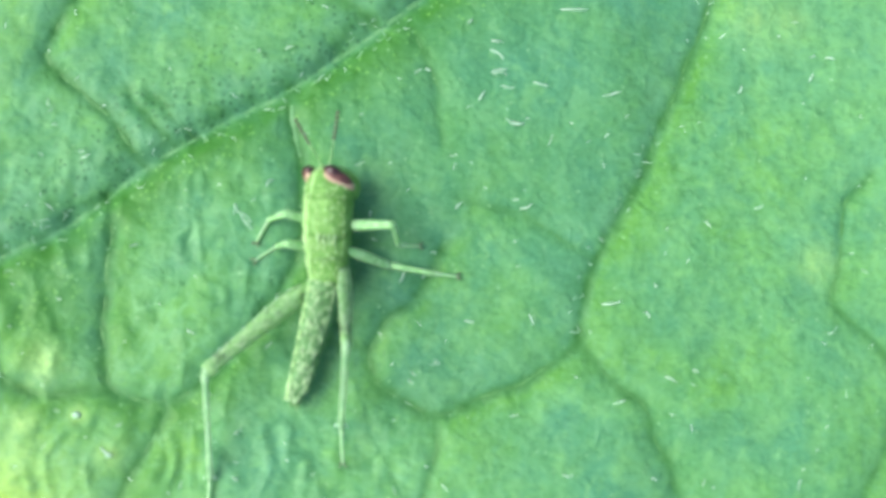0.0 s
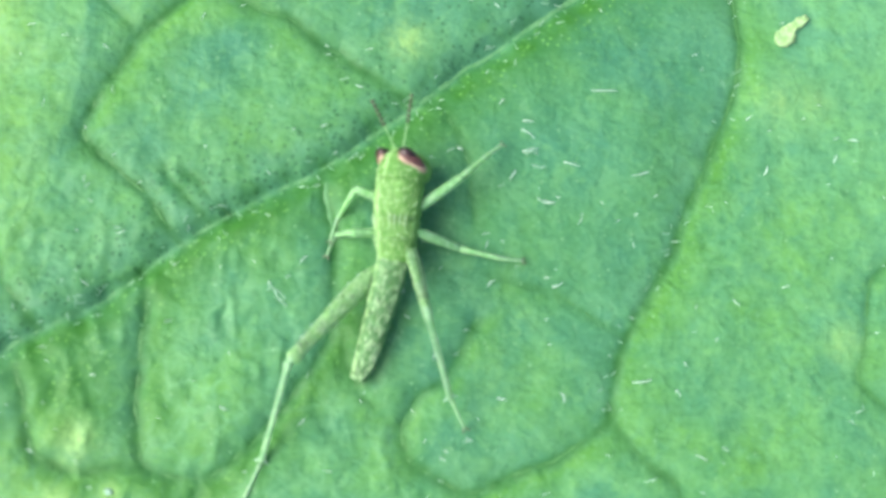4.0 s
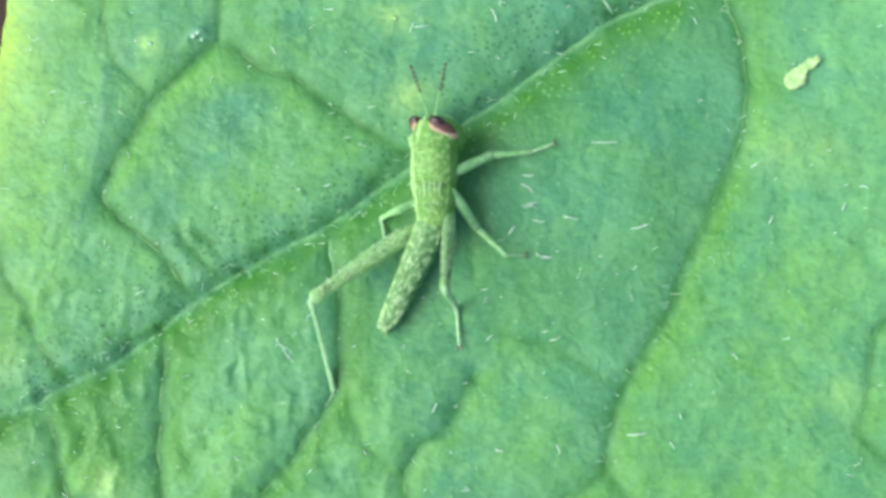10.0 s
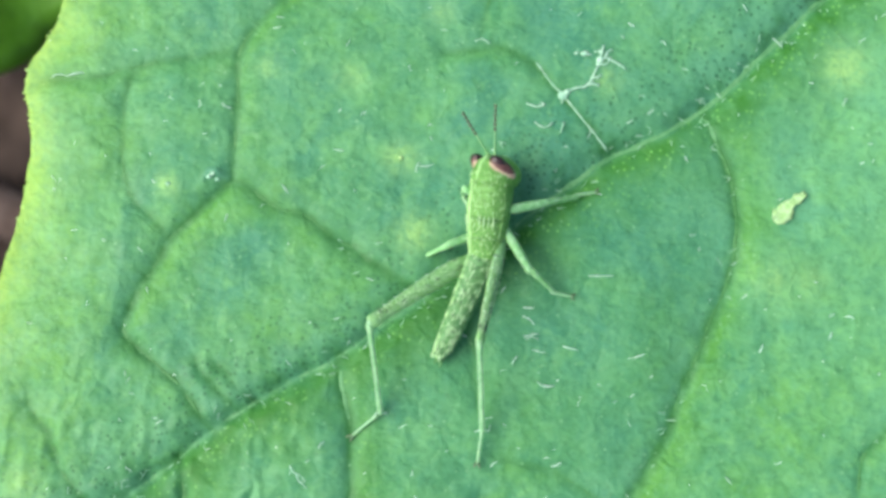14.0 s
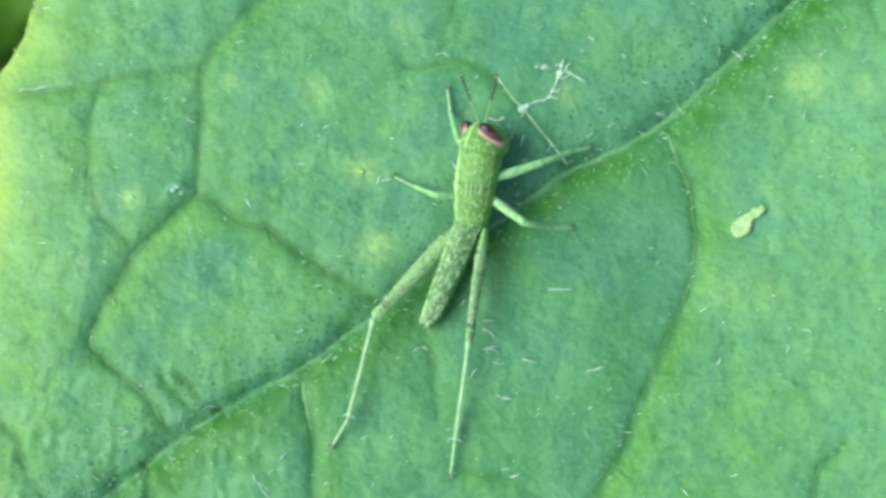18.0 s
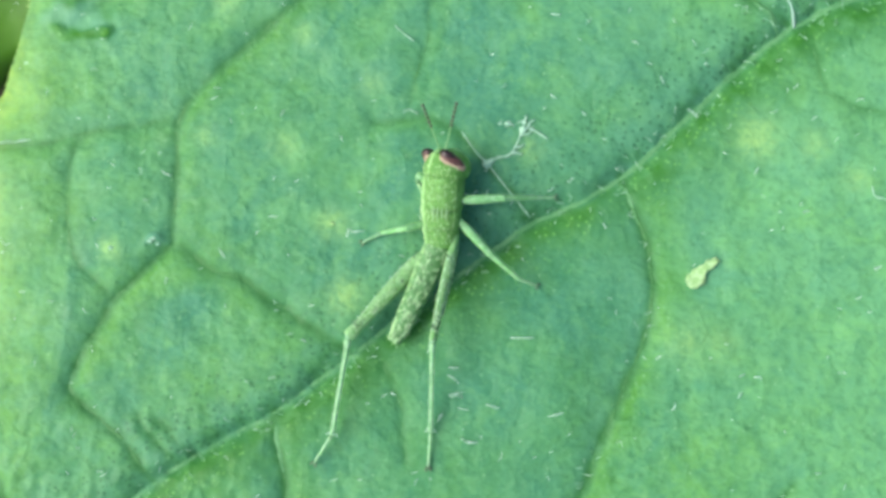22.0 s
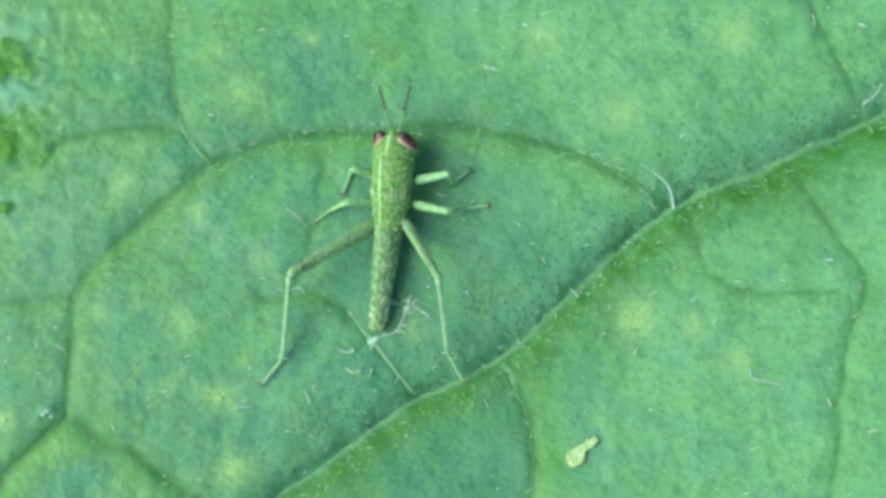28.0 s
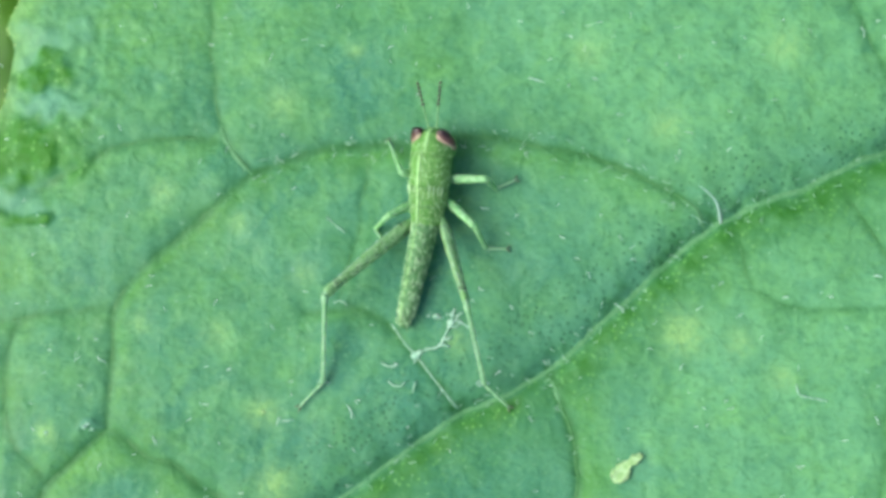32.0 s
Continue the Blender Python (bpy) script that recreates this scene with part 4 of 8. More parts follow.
# head
head = part("head", shell("head", rounded(2.2, 3.12, 12, lambda u: 0.76 - 0.30 * u**2, lambda u: 0.74 - 0.22 * u**2, lambda u: 0.0 - 0.10 * u, (0.92, 0.3)), SKIN, 22, 0.015, 6), nymph, "rounded green head", mm(0, 0, 0, 0, 13, 0))
part("crown_ridge", tube("crown_ridge", [(0, 2.25, 0.75), (0, 2.6, 0.685), (0, 2.9, 0.55), (0, 3.05, 0.36), (0, 3.1, 0.22)], [0.05, 0.06, 0.09, 0.10, 0.05], KEEL, 8, 0.6), head)
for sx in (-1, 1):
    along = Vector((sx * 0.40, -0.46, -0.79)).normalized()
    across = along.cross(Vector((sx * 0.92, 0.1, 0.38))).normalized()
    turn = Matrix((across, along, across.cross(along))).transposed()
    middle = Vector((sx * 0.52, 2.77, 0.21))
    front = across if across.y > 0 else -across
    eye = part("eye", blob("eye", middle, (0.20, 0.47, 0.23), EYE, 12, 16, turn), head, "glossy pink-brown compound eye")
    part("eye_rim", blob("eye_rim", middle + along * 0.05 - Vector((sx * 0.03, 0.055, 0.01)), (0.238, 0.50, 0.208), LID, 12, 16, turn), head, "pale pinkish rim of the eye")
    part("eye_band", blob("eye_band", middle - along * 0.17 + front * 0.05, (0.180, 0.31, 0.255), PUPIL, 10, 14, turn), head, "dark front of the eye")
    part("cheek", blob("cheek", (sx * 0.46, 2.52, -0.22), (0.28, 0.44, 0.48), SKIN, 8, 12), head)
part("mouthparts", blob("mouthparts", (0, 2.95, -0.42), (0.26, 0.2, 0.3), LEG, 8, 12), head)

# abdomen: a chain of rings that narrows to the tip; it swings at the waist
abdomen = part("abdomen", shell("abdomen", rounded(-3.76, 0.05, 46, lambda u: 0.28 + 0.17 * u**0.8 + 0.016 * math.sin(u * 9 * 2 * math.pi), lambda u: 0.29 + 0.23 * u**0.8 + 0.016 * math.sin(u * 9 * 2 * math.pi), lambda u: 0.0, (0.35, 0.95)), BELLY, 20, 0.03, 7), nymph, "olive abdomen speckled with pale dots")
part("back_stripe", tube("back_stripe", [(0, -3.58 + 0.315 * k, 0.29 + 0.25 * ((0.18 + 0.315 * k) / 3.81) ** 0.8) for k in range(12)], 0.035, KEEL, 6, 0.6, 0.3, 2), abdomen)
for sx in (-1, 1):
    part("cercus", tube("cercus", [(sx * 0.12, -3.62, 0.0), (sx * 0.16, -3.78, -0.01), (sx * 0.17, -3.90, -0.02)], [0.05, 0.035, 0.01], BELLY, 6), abdomen)


def spread(name, length, profile, material, sides=12, flat=1.0, bow=0.0, seed=0):
    """A leg segment along +y with a profile of (part of the length, radius)."""
    return tube(name, [(0, length * u, bow * math.sin(math.pi * u)) for u, _ in profile], [r for _, r in profile], material, sides, flat, 0.05, seed)


LEGS = {}
for key, (femur, tibia, foot) in {"RF": (1.4, 1.25, 0.75), "RM": (1.45, 1.25, 0.75), "RH": (3.2, 3.3, 1.15), "LF": (1.4, 1.25, 0.75), "LM": (1.45, 1.25, 0.75), "LH": (3.9, 3.3, 1.15)}.items():
    where = {"F": "front", "M": "middle", "H": "hind"}[key[1]]
    if key[1] == "H":
        f = part("hind_femur", spread("hind_femur", femur, [(-0.12, 0.08), (0, 0.115), (0.04, 0.14), (0.15, 0.170), (0.35, 0.172), (0.55, 0.150), (0.75, 0.122), (0.88, 0.108), (0.94, 0.135), (0.98, 0.13), (1.0, 0.06)], THIGH, 14, 1.65, 0.03, 1), nymph, "long speckled hind thigh")
        part("upper_keel", tube("upper_keel", [(0, femur * u, h) for u, h in ((0.05, 0.245), (0.2, 0.305), (0.4, 0.30), (0.6, 0.26), (0.8, 0.205), (0.9, 0.19))], [0.015, 0.022, 0.024, 0.022, 0.02, 0.015], SHIN, 6, 0.8, 0.3, 3), f)
        part("knee", blob("knee", (0, femur * 0.965, 0.01), (0.13, 0.17, 0.17), SHIN, 8, 12), f)
        t = part("hind_tibia", spread("hind_tibia", tibia, [(0, 0.10), (0.04, 0.12), (0.12, 0.09), (0.5, 0.075), (0.85, 0.08), (0.96, 0.10), (1.0, 0.06)], SHIN, 10, 1.0, 0.0, 2), nymph, "pale spiny hind shin")
        for s in range(9):
            for sx in (-1, 1):
                y = tibia * (0.30 + 0.075 * s)
                part("spine", tube("spine", [(sx * 0.05, y + 0.03 * sx, 0.05), (sx * 0.085, y + 0.05, 0.10), (sx * 0.10, y + 0.09, 0.13)], [0.018, 0.012, 0.003], SHIN, 5), t)
        for sx in (-1, 1):
            part("spur", tube("spur", [(sx * 0.06, tibia * 0.97, 0), (sx * 0.15, tibia * 0.985, 0.0), (sx * 0.22, tibia * 1.0, -0.02)], [0.03, 0.02, 0.004], HAIR, 5), t)
    else:
        f = part(where + "_femur", spread(where + "_femur", femur, [(-0.3, 0.10), (0, 0.13), (0.08, 0.145), (0.2, 0.160), (0.4, 0.150), (0.55, 0.152), (0.7, 0.135), (0.86, 0.132), (0.95, 0.128), (1.03, 0.09)], LEG, 12, 1.0, 0.02, 3), nymph, "pale green %s thigh" % where)
        t = part(where + "_tibia", spread(where + "_tibia", tibia, [(-0.04, 0.085), (0.08, 0.112), (0.3, 0.096), (0.5, 0.090), (0.8, 0.080), (0.95, 0.088), (1.03, 0.05)], LEG, 10, 1.0, 0.0, 4), nymph, "pale green %s shin" % where)
    s = part(where + "_foot", spread(where + "_foot", foot, [(0, 0.05), (0.1, 0.065), (0.3, 0.05), (0.36, 0.06), (0.6, 0.048), (0.66, 0.055), (0.9, 0.045), (1.0, 0.05)], SHIN, 8, 0.9, 0.0, 5), nymph, "thin jointed foot")
    for sx in (-1, 1):
        part("claw", tube("claw", [(sx * 0.02, foot * 0.97, 0), (sx * 0.08, foot * 1.06, 0.02), (sx * 0.10, foot * 1.14, -0.02)], [0.04, 0.035, 0.008], CLAW, 6), s)
    LEGS[key] = (f, t, s)

FEELERS = []
for sx in (-1, 1):
    a = part("antenna", tube("antenna", [(0, 0.106 * k, 0) for k in range(9)], [0.045, 0.055, 0.036, 0.028, 0.026, 0.026, 0.027, 0.030, 0.032], FEELER, 8), nymph, "short antenna with a dark banded tip", mm(sx * 0.14, 3.02, 0.12, 6, 0, -sx * 13))
    for k in range(6):
        part("antenna_ring", tube("antenna_ring", [(0, 0.85 + 0.142 * k, 0), (0, 0.875 + 0.142 * k, 0), (0, 0.935 + 0.142 * k, 0), (0, 0.955 + 0.142 * k, 0)], [0.032, 0.048, 0.048, 0.032], BAND, 8), a)
        part("antenna_joint", tube("antenna_joint", [(0, 0.95 + 0.142 * k, 0), (0, 0.995 + 0.142 * k, 0)], 0.026, FEELER, 8), a)
    FEELERS.append(a)


def flecks(name, count, y0, y1, radius, material, seed, size, lengthy, span=(-0.1, math.pi + 0.1), rows=0, least=1.4):
    """Small raised marks strewn over a body segment, as one mesh; rows sets them in lines."""
    rng = random.Random(seed)
    pieces = []
    for k in range(count):
        y, a = rng.uniform(y0, y1), rng.uniform(*span)
        if rows:
            a = span[0] + (span[1] - span[0]) * ((k % rows) + 0.5 + rng.uniform(-0.25, 0.25)) / rows
        w, h = radius(y)
        r = rng.uniform(*size)
        turn = Euler((0, 0, rng.uniform(-0.25, 0.25))).to_matrix()
        pieces.append(blob("fleck", (w * math.cos(a), y, h * math.sin(a)), (r, r * rng.uniform(least, lengthy), r * 0.9), material, 4, 6, turn))
    return joined(name, pieces)


def girth(y):
    u = max(0.0, (y + 3.76) / 3.81) ** 0.8
    return 0.28 + 0.17 * u, 0.29 + 0.23 * u


def back(y):
    w = 0.71 if y > 1.1 else 0.635 + 0.045 * (y - 0.5) / 0.6 if y > 0.5 else 0.52 + 0.115 * (y / 0.5)
    return w + 0.012, w * 1.04


tagged(part("wrinkling", flecks("wrinkling", 440, 0.0, 2.55, back, WRINKLE, 1, (0.010, 0.019), 4.0), nymph, "pale raised wrinkles on the back"), kind="stuff")
part("pale_dots", flecks("pale_dots", 400, -3.63, -0.05, girth, FLECK, 2, (0.013, 0.022), 6.5, (-0.3, math.pi + 0.3), 15, 3.0), abdomen, "whitish flecks in rows")
part("dark_dots", flecks("dark_dots", 125, -3.63, -0.05, girth, MARK, 3, (0.012, 0.022), 5.0, (-0.2, math.pi + 0.2), 14, 2.0), abdomen, "dark olive flecks")
for key in ("RH", "LH"):
    femur = LEGS[key][0]
    size = 3.2 if key == "RH" else 3.9
    slim = lambda y, size=size: (0.172 - 0.11 * max(0, y / size - 0.35), 0.284 - 0.18 * max(0, y / size - 0.35))
    part("dark_dots", flecks("dark_dots", 120, 0.3, size * 0.92, slim, MARK, 4, (0.012, 0.026), 2.6, (-0.4, 3.55)), femur, "dark mottling along the upper edge")
    part("pale_dots", flecks("pale_dots", 260, 0.4, size * 0.94, slim, FLECK, 5, (0.012, 0.026), 2.4, (-0.4, 3.55)), femur, "row of whitish dots")
    for k in range(14):
        y = size * (0.14 + 0.055 * k)
        part("spine", tube("spine", [(0, y, slim(y)[1] - 0.01), (0.005, y + 0.03, slim(y)[1] + 0.05), (0.01, y + 0.07, slim(y)[1] + 0.08)], [0.024, 0.016, 0.004], CLAW if k % 2 else HAIR, 5), femur)
    part("knee_mark", flecks("knee_mark", 4, size * 0.93, size * 0.98, lambda y: (0.125, 0.165), MARK, 9, (0.022, 0.038), 1.6, (0.3, 2.8)), femur, "dark smudge at the knee")


# ---------------------------------------------------------------- movement
def motions():
    walk(nymph, [
        (0, mm(-4.22, -5.67, 0.90, 12.4, -55.4, -10.7)),
        (0.5, mm(-4.16, -5.53, 0.90, 12.1, -55.4, -9.5)),
        (1, mm(-3.69, -4.48, 0.90, 13.2, -55.3, -13.5)),
        (1.5, mm(-3.68, -4.41, 0.90, 13.2, -55.3, -12.3)),
        (2, mm(-3.71, -4.41, 0.90, 13.3, -55.3, -12.1)),
        (2.5, mm(-3.78, -4.51, 0.90, 12.8, -55.3, -14.0)),
        (3, mm(-3.59, -3.50, 0.90, 12.9, -55.3, -17.6)),
        (3.5, mm(-3.49, -3.07, 0.90, 12.8, -55.3, -14.7)),
        (4, mm(-3.33, -2.86, 0.90, 13.1, -55.3, -13.8)),
        (4.5, mm(-3.11, -2.44, 0.90, 12.6, -55.3, -12.6)),
        (6.5, mm(-3.05, -2.30, 0.90, 12.6, -55.4, -13.3)),
        (7, mm(-2.70, -1.77, 0.90, 12.5, -55.4, -14.7)),
        (7.5, mm(-2.53, -1.06, 0.90, 12.8, -55.3, -14.1)),
        (8, mm(-2.26, -0.37, 0.90, 13.0, -55.3, -13.6)),
        (8.5, mm(-2.28, -0.22, 0.90, 13.2, -55.3, -14.5)),
        (9, mm(-2.26, -0.03, 0.90, 13.4, -55.3, -15.8)),
        (9.5, mm(-2.18, 0.07, 0.90, 13.2, -55.3, -13.7)),
        (10, mm(-2.12, 0.08, 0.90, 13.1, -55.3, -10.7)),
        (10.5, mm(-2.09, 0.35, 0.90, 13.0, -55.3, -11.3)),
        (11, mm(-2.03, 0.51, 0.90, 13.0, -55.3, -12.5)),
        (11.5, mm(-1.51, 2.40, 0.90, 14.0, -55.2, -16.9)),
        (12, mm(-1.05, 3.07, 0.90, 13.9, -55.2, -18.4)),
        (12.5, mm(-1.02, 3.12, 0.90, 13.6, -55.2, -17.9)),
        (13, mm(-0.96, 3.12, 0.90, 13.4, -55.3, -17.9)),
        (13.5, mm(-0.90, 3.11, 0.90, 13.6, -55.2, -17.5)),
        (15.5, mm(-0.21, 3.85, 0.90, 13.9, -55.2, -18.6)),
        (16, mm(-0.21, 3.87, 0.90, 13.7, -55.2, -19.5)),
        (16.5, mm(0.11, 4.69, 0.90, 13.5, -55.3, -19.9)),
        (17, mm(0.22, 4.62, 0.90, 13.2, -55.3, -21.1)),
        (17.5, mm(0.21, 4.65, 0.90, 13.3, -55.3, -21.0)),
        (18, mm(0.14, 4.73, 0.90, 13.3, -55.3, -19.5)),
        (18.5, mm(0.19, 4.99, 0.90, 13.3, -55.3, -19.5)),
        (19, mm(0.27, 5.13, 0.90, 13.3, -55.3, -19.4)),
        (19.5, mm(0.36, 5.24, 0.90, 13.4, -55.3, -18.3)),
        (20, mm(0.39, 5.34, 0.90, 13.4, -55.3, -16.3)),
        (20.5, mm(0.39, 5.31, 0.90, 13.3, -55.3, -16.3)),
        (21, mm(0.28, 5.45, 0.90, 13.2, -55.3, -16.0)),
        (21.5, mm(0.17, 5.70, 0.90, 13.1, -55.3, -14.7)),
        (22, mm(0.24, 5.71, 0.90, 13.1, -55.3, -14.2)),
        (22.5, mm(0.29, 5.75, 0.90, 13.2, -55.3, -15.3)),
        (23, mm(0.27, 5.85, 0.90, 13.3, -55.3, -16.7)),
        (23.5, mm(0.33, 5.86, 0.90, 13.1, -55.3, -16.3)),
        (24, mm(0.32, 5.84, 0.90, 12.7, -55.3, -16.2)),
        (24.5, mm(0.45, 6.53, 0.90, 13.5, -55.3, -17.2)),
        (26.5, mm(1.89, 10.51, 0.90, 7.5, -27.8, -7.2)),
        (27, mm(2.20, 11.45, 0.90, 8.1, -27.8, -8.0)),
        (27.5, mm(2.23, 11.87, 0.90, 8.1, -27.8, -6.5)),
        (28, mm(2.40, 12.46, 0.90, 7.7, -27.8, -7.9)),
        (28.5, mm(2.25, 12.52, 0.90, 7.8, -27.8, -8.8)),
        (29, mm(2.06, 12.56, 0.90, 7.9, -27.8, -9.7)),
        (29.5, mm(2.08, 12.86, 0.90, 7.6, -27.8, -9.6)),
        (30, mm(2.10, 12.92, 0.90, 7.9, -27.8, -9.1)),
        (30.5, mm(2.05, 12.96, 0.90, 8.0, -27.8, -9.6)),
        (31, mm(2.06, 13.03, 0.90, 8.2, -27.8, -10.0)),
        (31.5, mm(2.14, 13.01, 0.90, 8.2, -27.8, -9.1)),
        (32, mm(2.13, 13.02, 0.90, 8.2, -27.8, -8.8)),
    ])
    walk(abdomen, [(0, mm(0, 0, 0, -9.8, -0.0, -9.4)), (0.5, mm(0, 0, 0, -9.2, 0.0, -9.6)), (1, mm(0, 0, 0, -7.2, -0.0, -6.2)), (1.5, mm(0, 0, 0, -9.1, -0.0, -7.7)), (2, mm(0, 0, 0, -11.0, -0.0, -9.3)), (2.5, mm(0, 0, 0, -6.8, 0.0, -6.3)), (3, mm(0, 0, 0, -2.9, -0.0, -3.7)), (3.5, mm(0, 0, 0, -6.0, -0.0, -5.6)), (4, mm(0, 0, 0, -9.0, 0.0, -7.4)), (4.5, mm(0, 0, 0, -11.8, 0.0, -10.2)), (6.5, mm(0, 0, 0, -10.5, -0.0, -9.3)), (7, mm(0, 0, 0, -13.0, -0.0, -11.0)), (7.5, mm(0, 0, 0, -13.4, -0.0, -10.8)), (8, mm(0, 0, 0, -13.6, 0.0, -10.4)), (8.5, mm(0, 0, 0, -13.8, -0.0, -10.6)), (9, mm(0, 0, 0, -14.0, 0.0, -10.6)), (9.5, mm(0, 0, 0, -16.4, 0.0, -12.7)), (10, mm(0, 0, 0, -19.0, -0.0, -15.0)), (10.5, mm(0, 0, 0, -19.0, -0.0, -14.9)), (11, mm(0, 0, 0, -18.9, 0.0, -14.7)), (11.5, mm(0, 0, 0, -13.3, -0.0, -8.8)), (12, mm(0, 0, 0, -9.6, -0.0, -6.7)), (12.5, mm(0, 0, 0, -11.1, -0.0, -8.2)), (13, mm(0, 0, 0, -12.6, -0.0, -9.5)), (13.5, mm(0, 0, 0, -14.4, 0.0, -10.8)), (15.5, mm(0, 0, 0, -11.5, -0.0, -8.0)), (16, mm(0, 0, 0, -11.5, -0.0, -8.2)), (16.5, mm(0, 0, 0, -11.5, -0.0, -8.4)), (17, mm(0, 0, 0, -12.2, -0.0, -9.6)), (17.5, mm(0, 0, 0, -11.8, 0.0, -9.1)), (18, mm(0, 0, 0, -11.6, -0.0, -8.8)), (18.5, mm(0, 0, 0, -12.3, -0.0, -9.4)), (19, mm(0, 0, 0, -13.0, -0.0, -9.9)), (19.5, mm(0, 0, 0, -15.1, 0.0, -11.3)), (20, mm(0, 0, 0, -17.2, 0.0, -12.8)), (20.5, mm(0, 0, 0, -16.6, 0.0, -12.5)), (21, mm(0, 0, 0, -16.0, -0.0, -12.1)), (21.5, mm(0, 0, 0, -16.4, -0.0, -12.7)), (22, mm(0, 0, 0, -16.9, -0.0, -13.1)), (22.5, mm(0, 0, 0, -16.0, -0.0, -12.2)), (23, mm(0, 0, 0, -15.0, -0.0, -11.3)), (23.5, mm(0, 0, 0, -15.3, -0.0, -12.0)), (24, mm(0, 0, 0, -15.1, -0.0, -12.2)), (24.5, mm(0, 0, 0, -13.4, 0.0, -10.2)), (26.5, mm(0, 0, 0, -3.2, -0.0, -11.8)), (27, mm(0, 0, 0, -3.3, -0.0, -9.2)), (27.5, mm(0, 0, 0, -1.4, -0.0, -5.4)), (28, mm(0, 0, 0, -0.3, -0.0, -2.8)), (28.5, mm(0, 0, 0, -0.9, -0.0, -4.2)), (29, mm(0, 0, 0, -1.5, -0.0, -5.7)), (29.5, mm(0, 0, 0, -1.5, -0.0, -5.6)), (30, mm(0, 0, 0, -1.6, -0.0, -5.9)), (30.5, mm(0, 0, 0, -1.3, 0.0, -5.0)), (31, mm(0, 0, 0, -1.0, 0.0, -4.1)), (31.5, mm(0, 0, 0, -1.8, -0.0, -5.5)), (32, mm(0, 0, 0, -2.5, -0.0, -6.8))])
    walk(LEGS["RF"][0], [(0, mm(0.33, 1.45, -0.36, -34, -5, -85)), (0.5, mm(0.40, 1.45, -0.40, -48, -1, -82)), (1, mm(0.49, 1.51, -0.54, -56, 17, -70)), (1.5, mm(0.45, 1.48, -0.48, -61, 16, -70)), (2, mm(0.42, 1.45, -0.43, -65, 18, -68)), (2.5, mm(0.49, 1.54, -0.52, -47, 28, -61)), (3, mm(0.31, 1.41, -0.35, -32, 10, -75)), (3.5, mm(0.45, 1.48, -0.46, -45, 17, -69)), (4, mm(0.47, 1.55, -0.52, -52, 29, -59)), (4.5, mm(0.44, 1.48, -0.46, -54, 26, -62)), (6.5, mm(0.47, 1.52, -0.50, -49, 27, -62)), (7, mm(0.32, 1.38, -0.35, -33, 21, -66)), (7.5, mm(0.38, 1.41, -0.36, -51, 22, -66)), (8, mm(0.42, 1.46, -0.43, -66, 25, -63)), (8.5, mm(0.42, 1.46, -0.44, -71, 23, -65)), (9, mm(0.42, 1.45, -0.42, -77, 21, -66)), (9.5, mm(0.42, 1.43, -0.36, -78, 19, -68)), (10, mm(0.42, 1.43, -0.37, -78, 19, -68)), (10.5, mm(0.34, 1.40, -0.29, -57, 10, -74)), (11, mm(0.39, 1.44, -0.40, -36, 7, -77)), (11.5, mm(0.47, 1.42, -0.47, -44, -26, -100)), (12, mm(0.46, 1.52, -0.55, -63, 20, -67)), (12.5, mm(0.46, 1.51, -0.55, -67, 16, -70)), (13, mm(0.42, 1.45, -0.41, -71, 13, -72)), (13.5, mm(0.42, 1.44, -0.40, -77, 15, -71)), (15.5, mm(0.38, 1.44, -0.37, -48, -1, -81)), (16, mm(0.31, 1.43, -0.32, -42, 0, -81)), (16.5, mm(0.38, 1.46, -0.38, -48, -10, -87)), (17, mm(0.47, 1.54, -0.53, -53, 26, -62)), (17.5, mm(0.47, 1.53, -0.53, -55, 24, -64)), (18, mm(0.48, 1.52, -0.54, -58, 18, -68)), (18.5, mm(0.46, 1.51, -0.55, -66, 16, -70)), (19, mm(0.43, 1.47, -0.46, -74, 18, -68)), (19.5, mm(0.42, 1.45, -0.41, -75, 14, -71)), (20, mm(0.42, 1.45, -0.43, -76, 9, -75)), (20.5, mm(0.41, 1.44, -0.39, -73, 13, -72)), (21, mm(0.42, 1.45, -0.43, -69, 9, -75)), (21.5, mm(0.47, 1.46, -0.54, -65, 1, -80)), (22, mm(0.47, 1.46, -0.50, -61, 2, -80)), (22.5, mm(0.44, 1.46, -0.46, -62, 3, -79)), (23, mm(0.45, 1.46, -0.48, -64, 3, -79)), (23.5, mm(0.43, 1.45, -0.45, -62, 2, -79)), (24, mm(0.44, 1.46, -0.46, -59, 4, -79)), (24.5, mm(0.50, 1.43, -0.55, -59, -11, -88)), (26.5, mm(0.40, 1.44, -0.42, -1, 2, -72)), (27, mm(0.46, 1.48, -0.44, -20, 11, -54)), (27.5, mm(0.55, 1.51, -0.46, -14, 5, -66)), (28, mm(0.53, 1.48, -0.43, -6, -0, -76)), (28.5, mm(0.53, 1.47, -0.43, -7, -1, -77)), (29, mm(0.56, 1.48, -0.44, -8, -1, -78)), (29.5, mm(0.55, 1.47, -0.44, -7, -4, -83)), (30, mm(0.56, 1.47, -0.44, -8, -3, -80)), (30.5, mm(0.57, 1.47, -0.44, -8, -3, -80)), (31, mm(0.55, 1.47, -0.44, -8, -4, -82)), (31.5, mm(0.49, 1.46, -0.43, -6, -5, -83)), (32, mm(0.50, 1.46, -0.43, -5, -6, -85))])
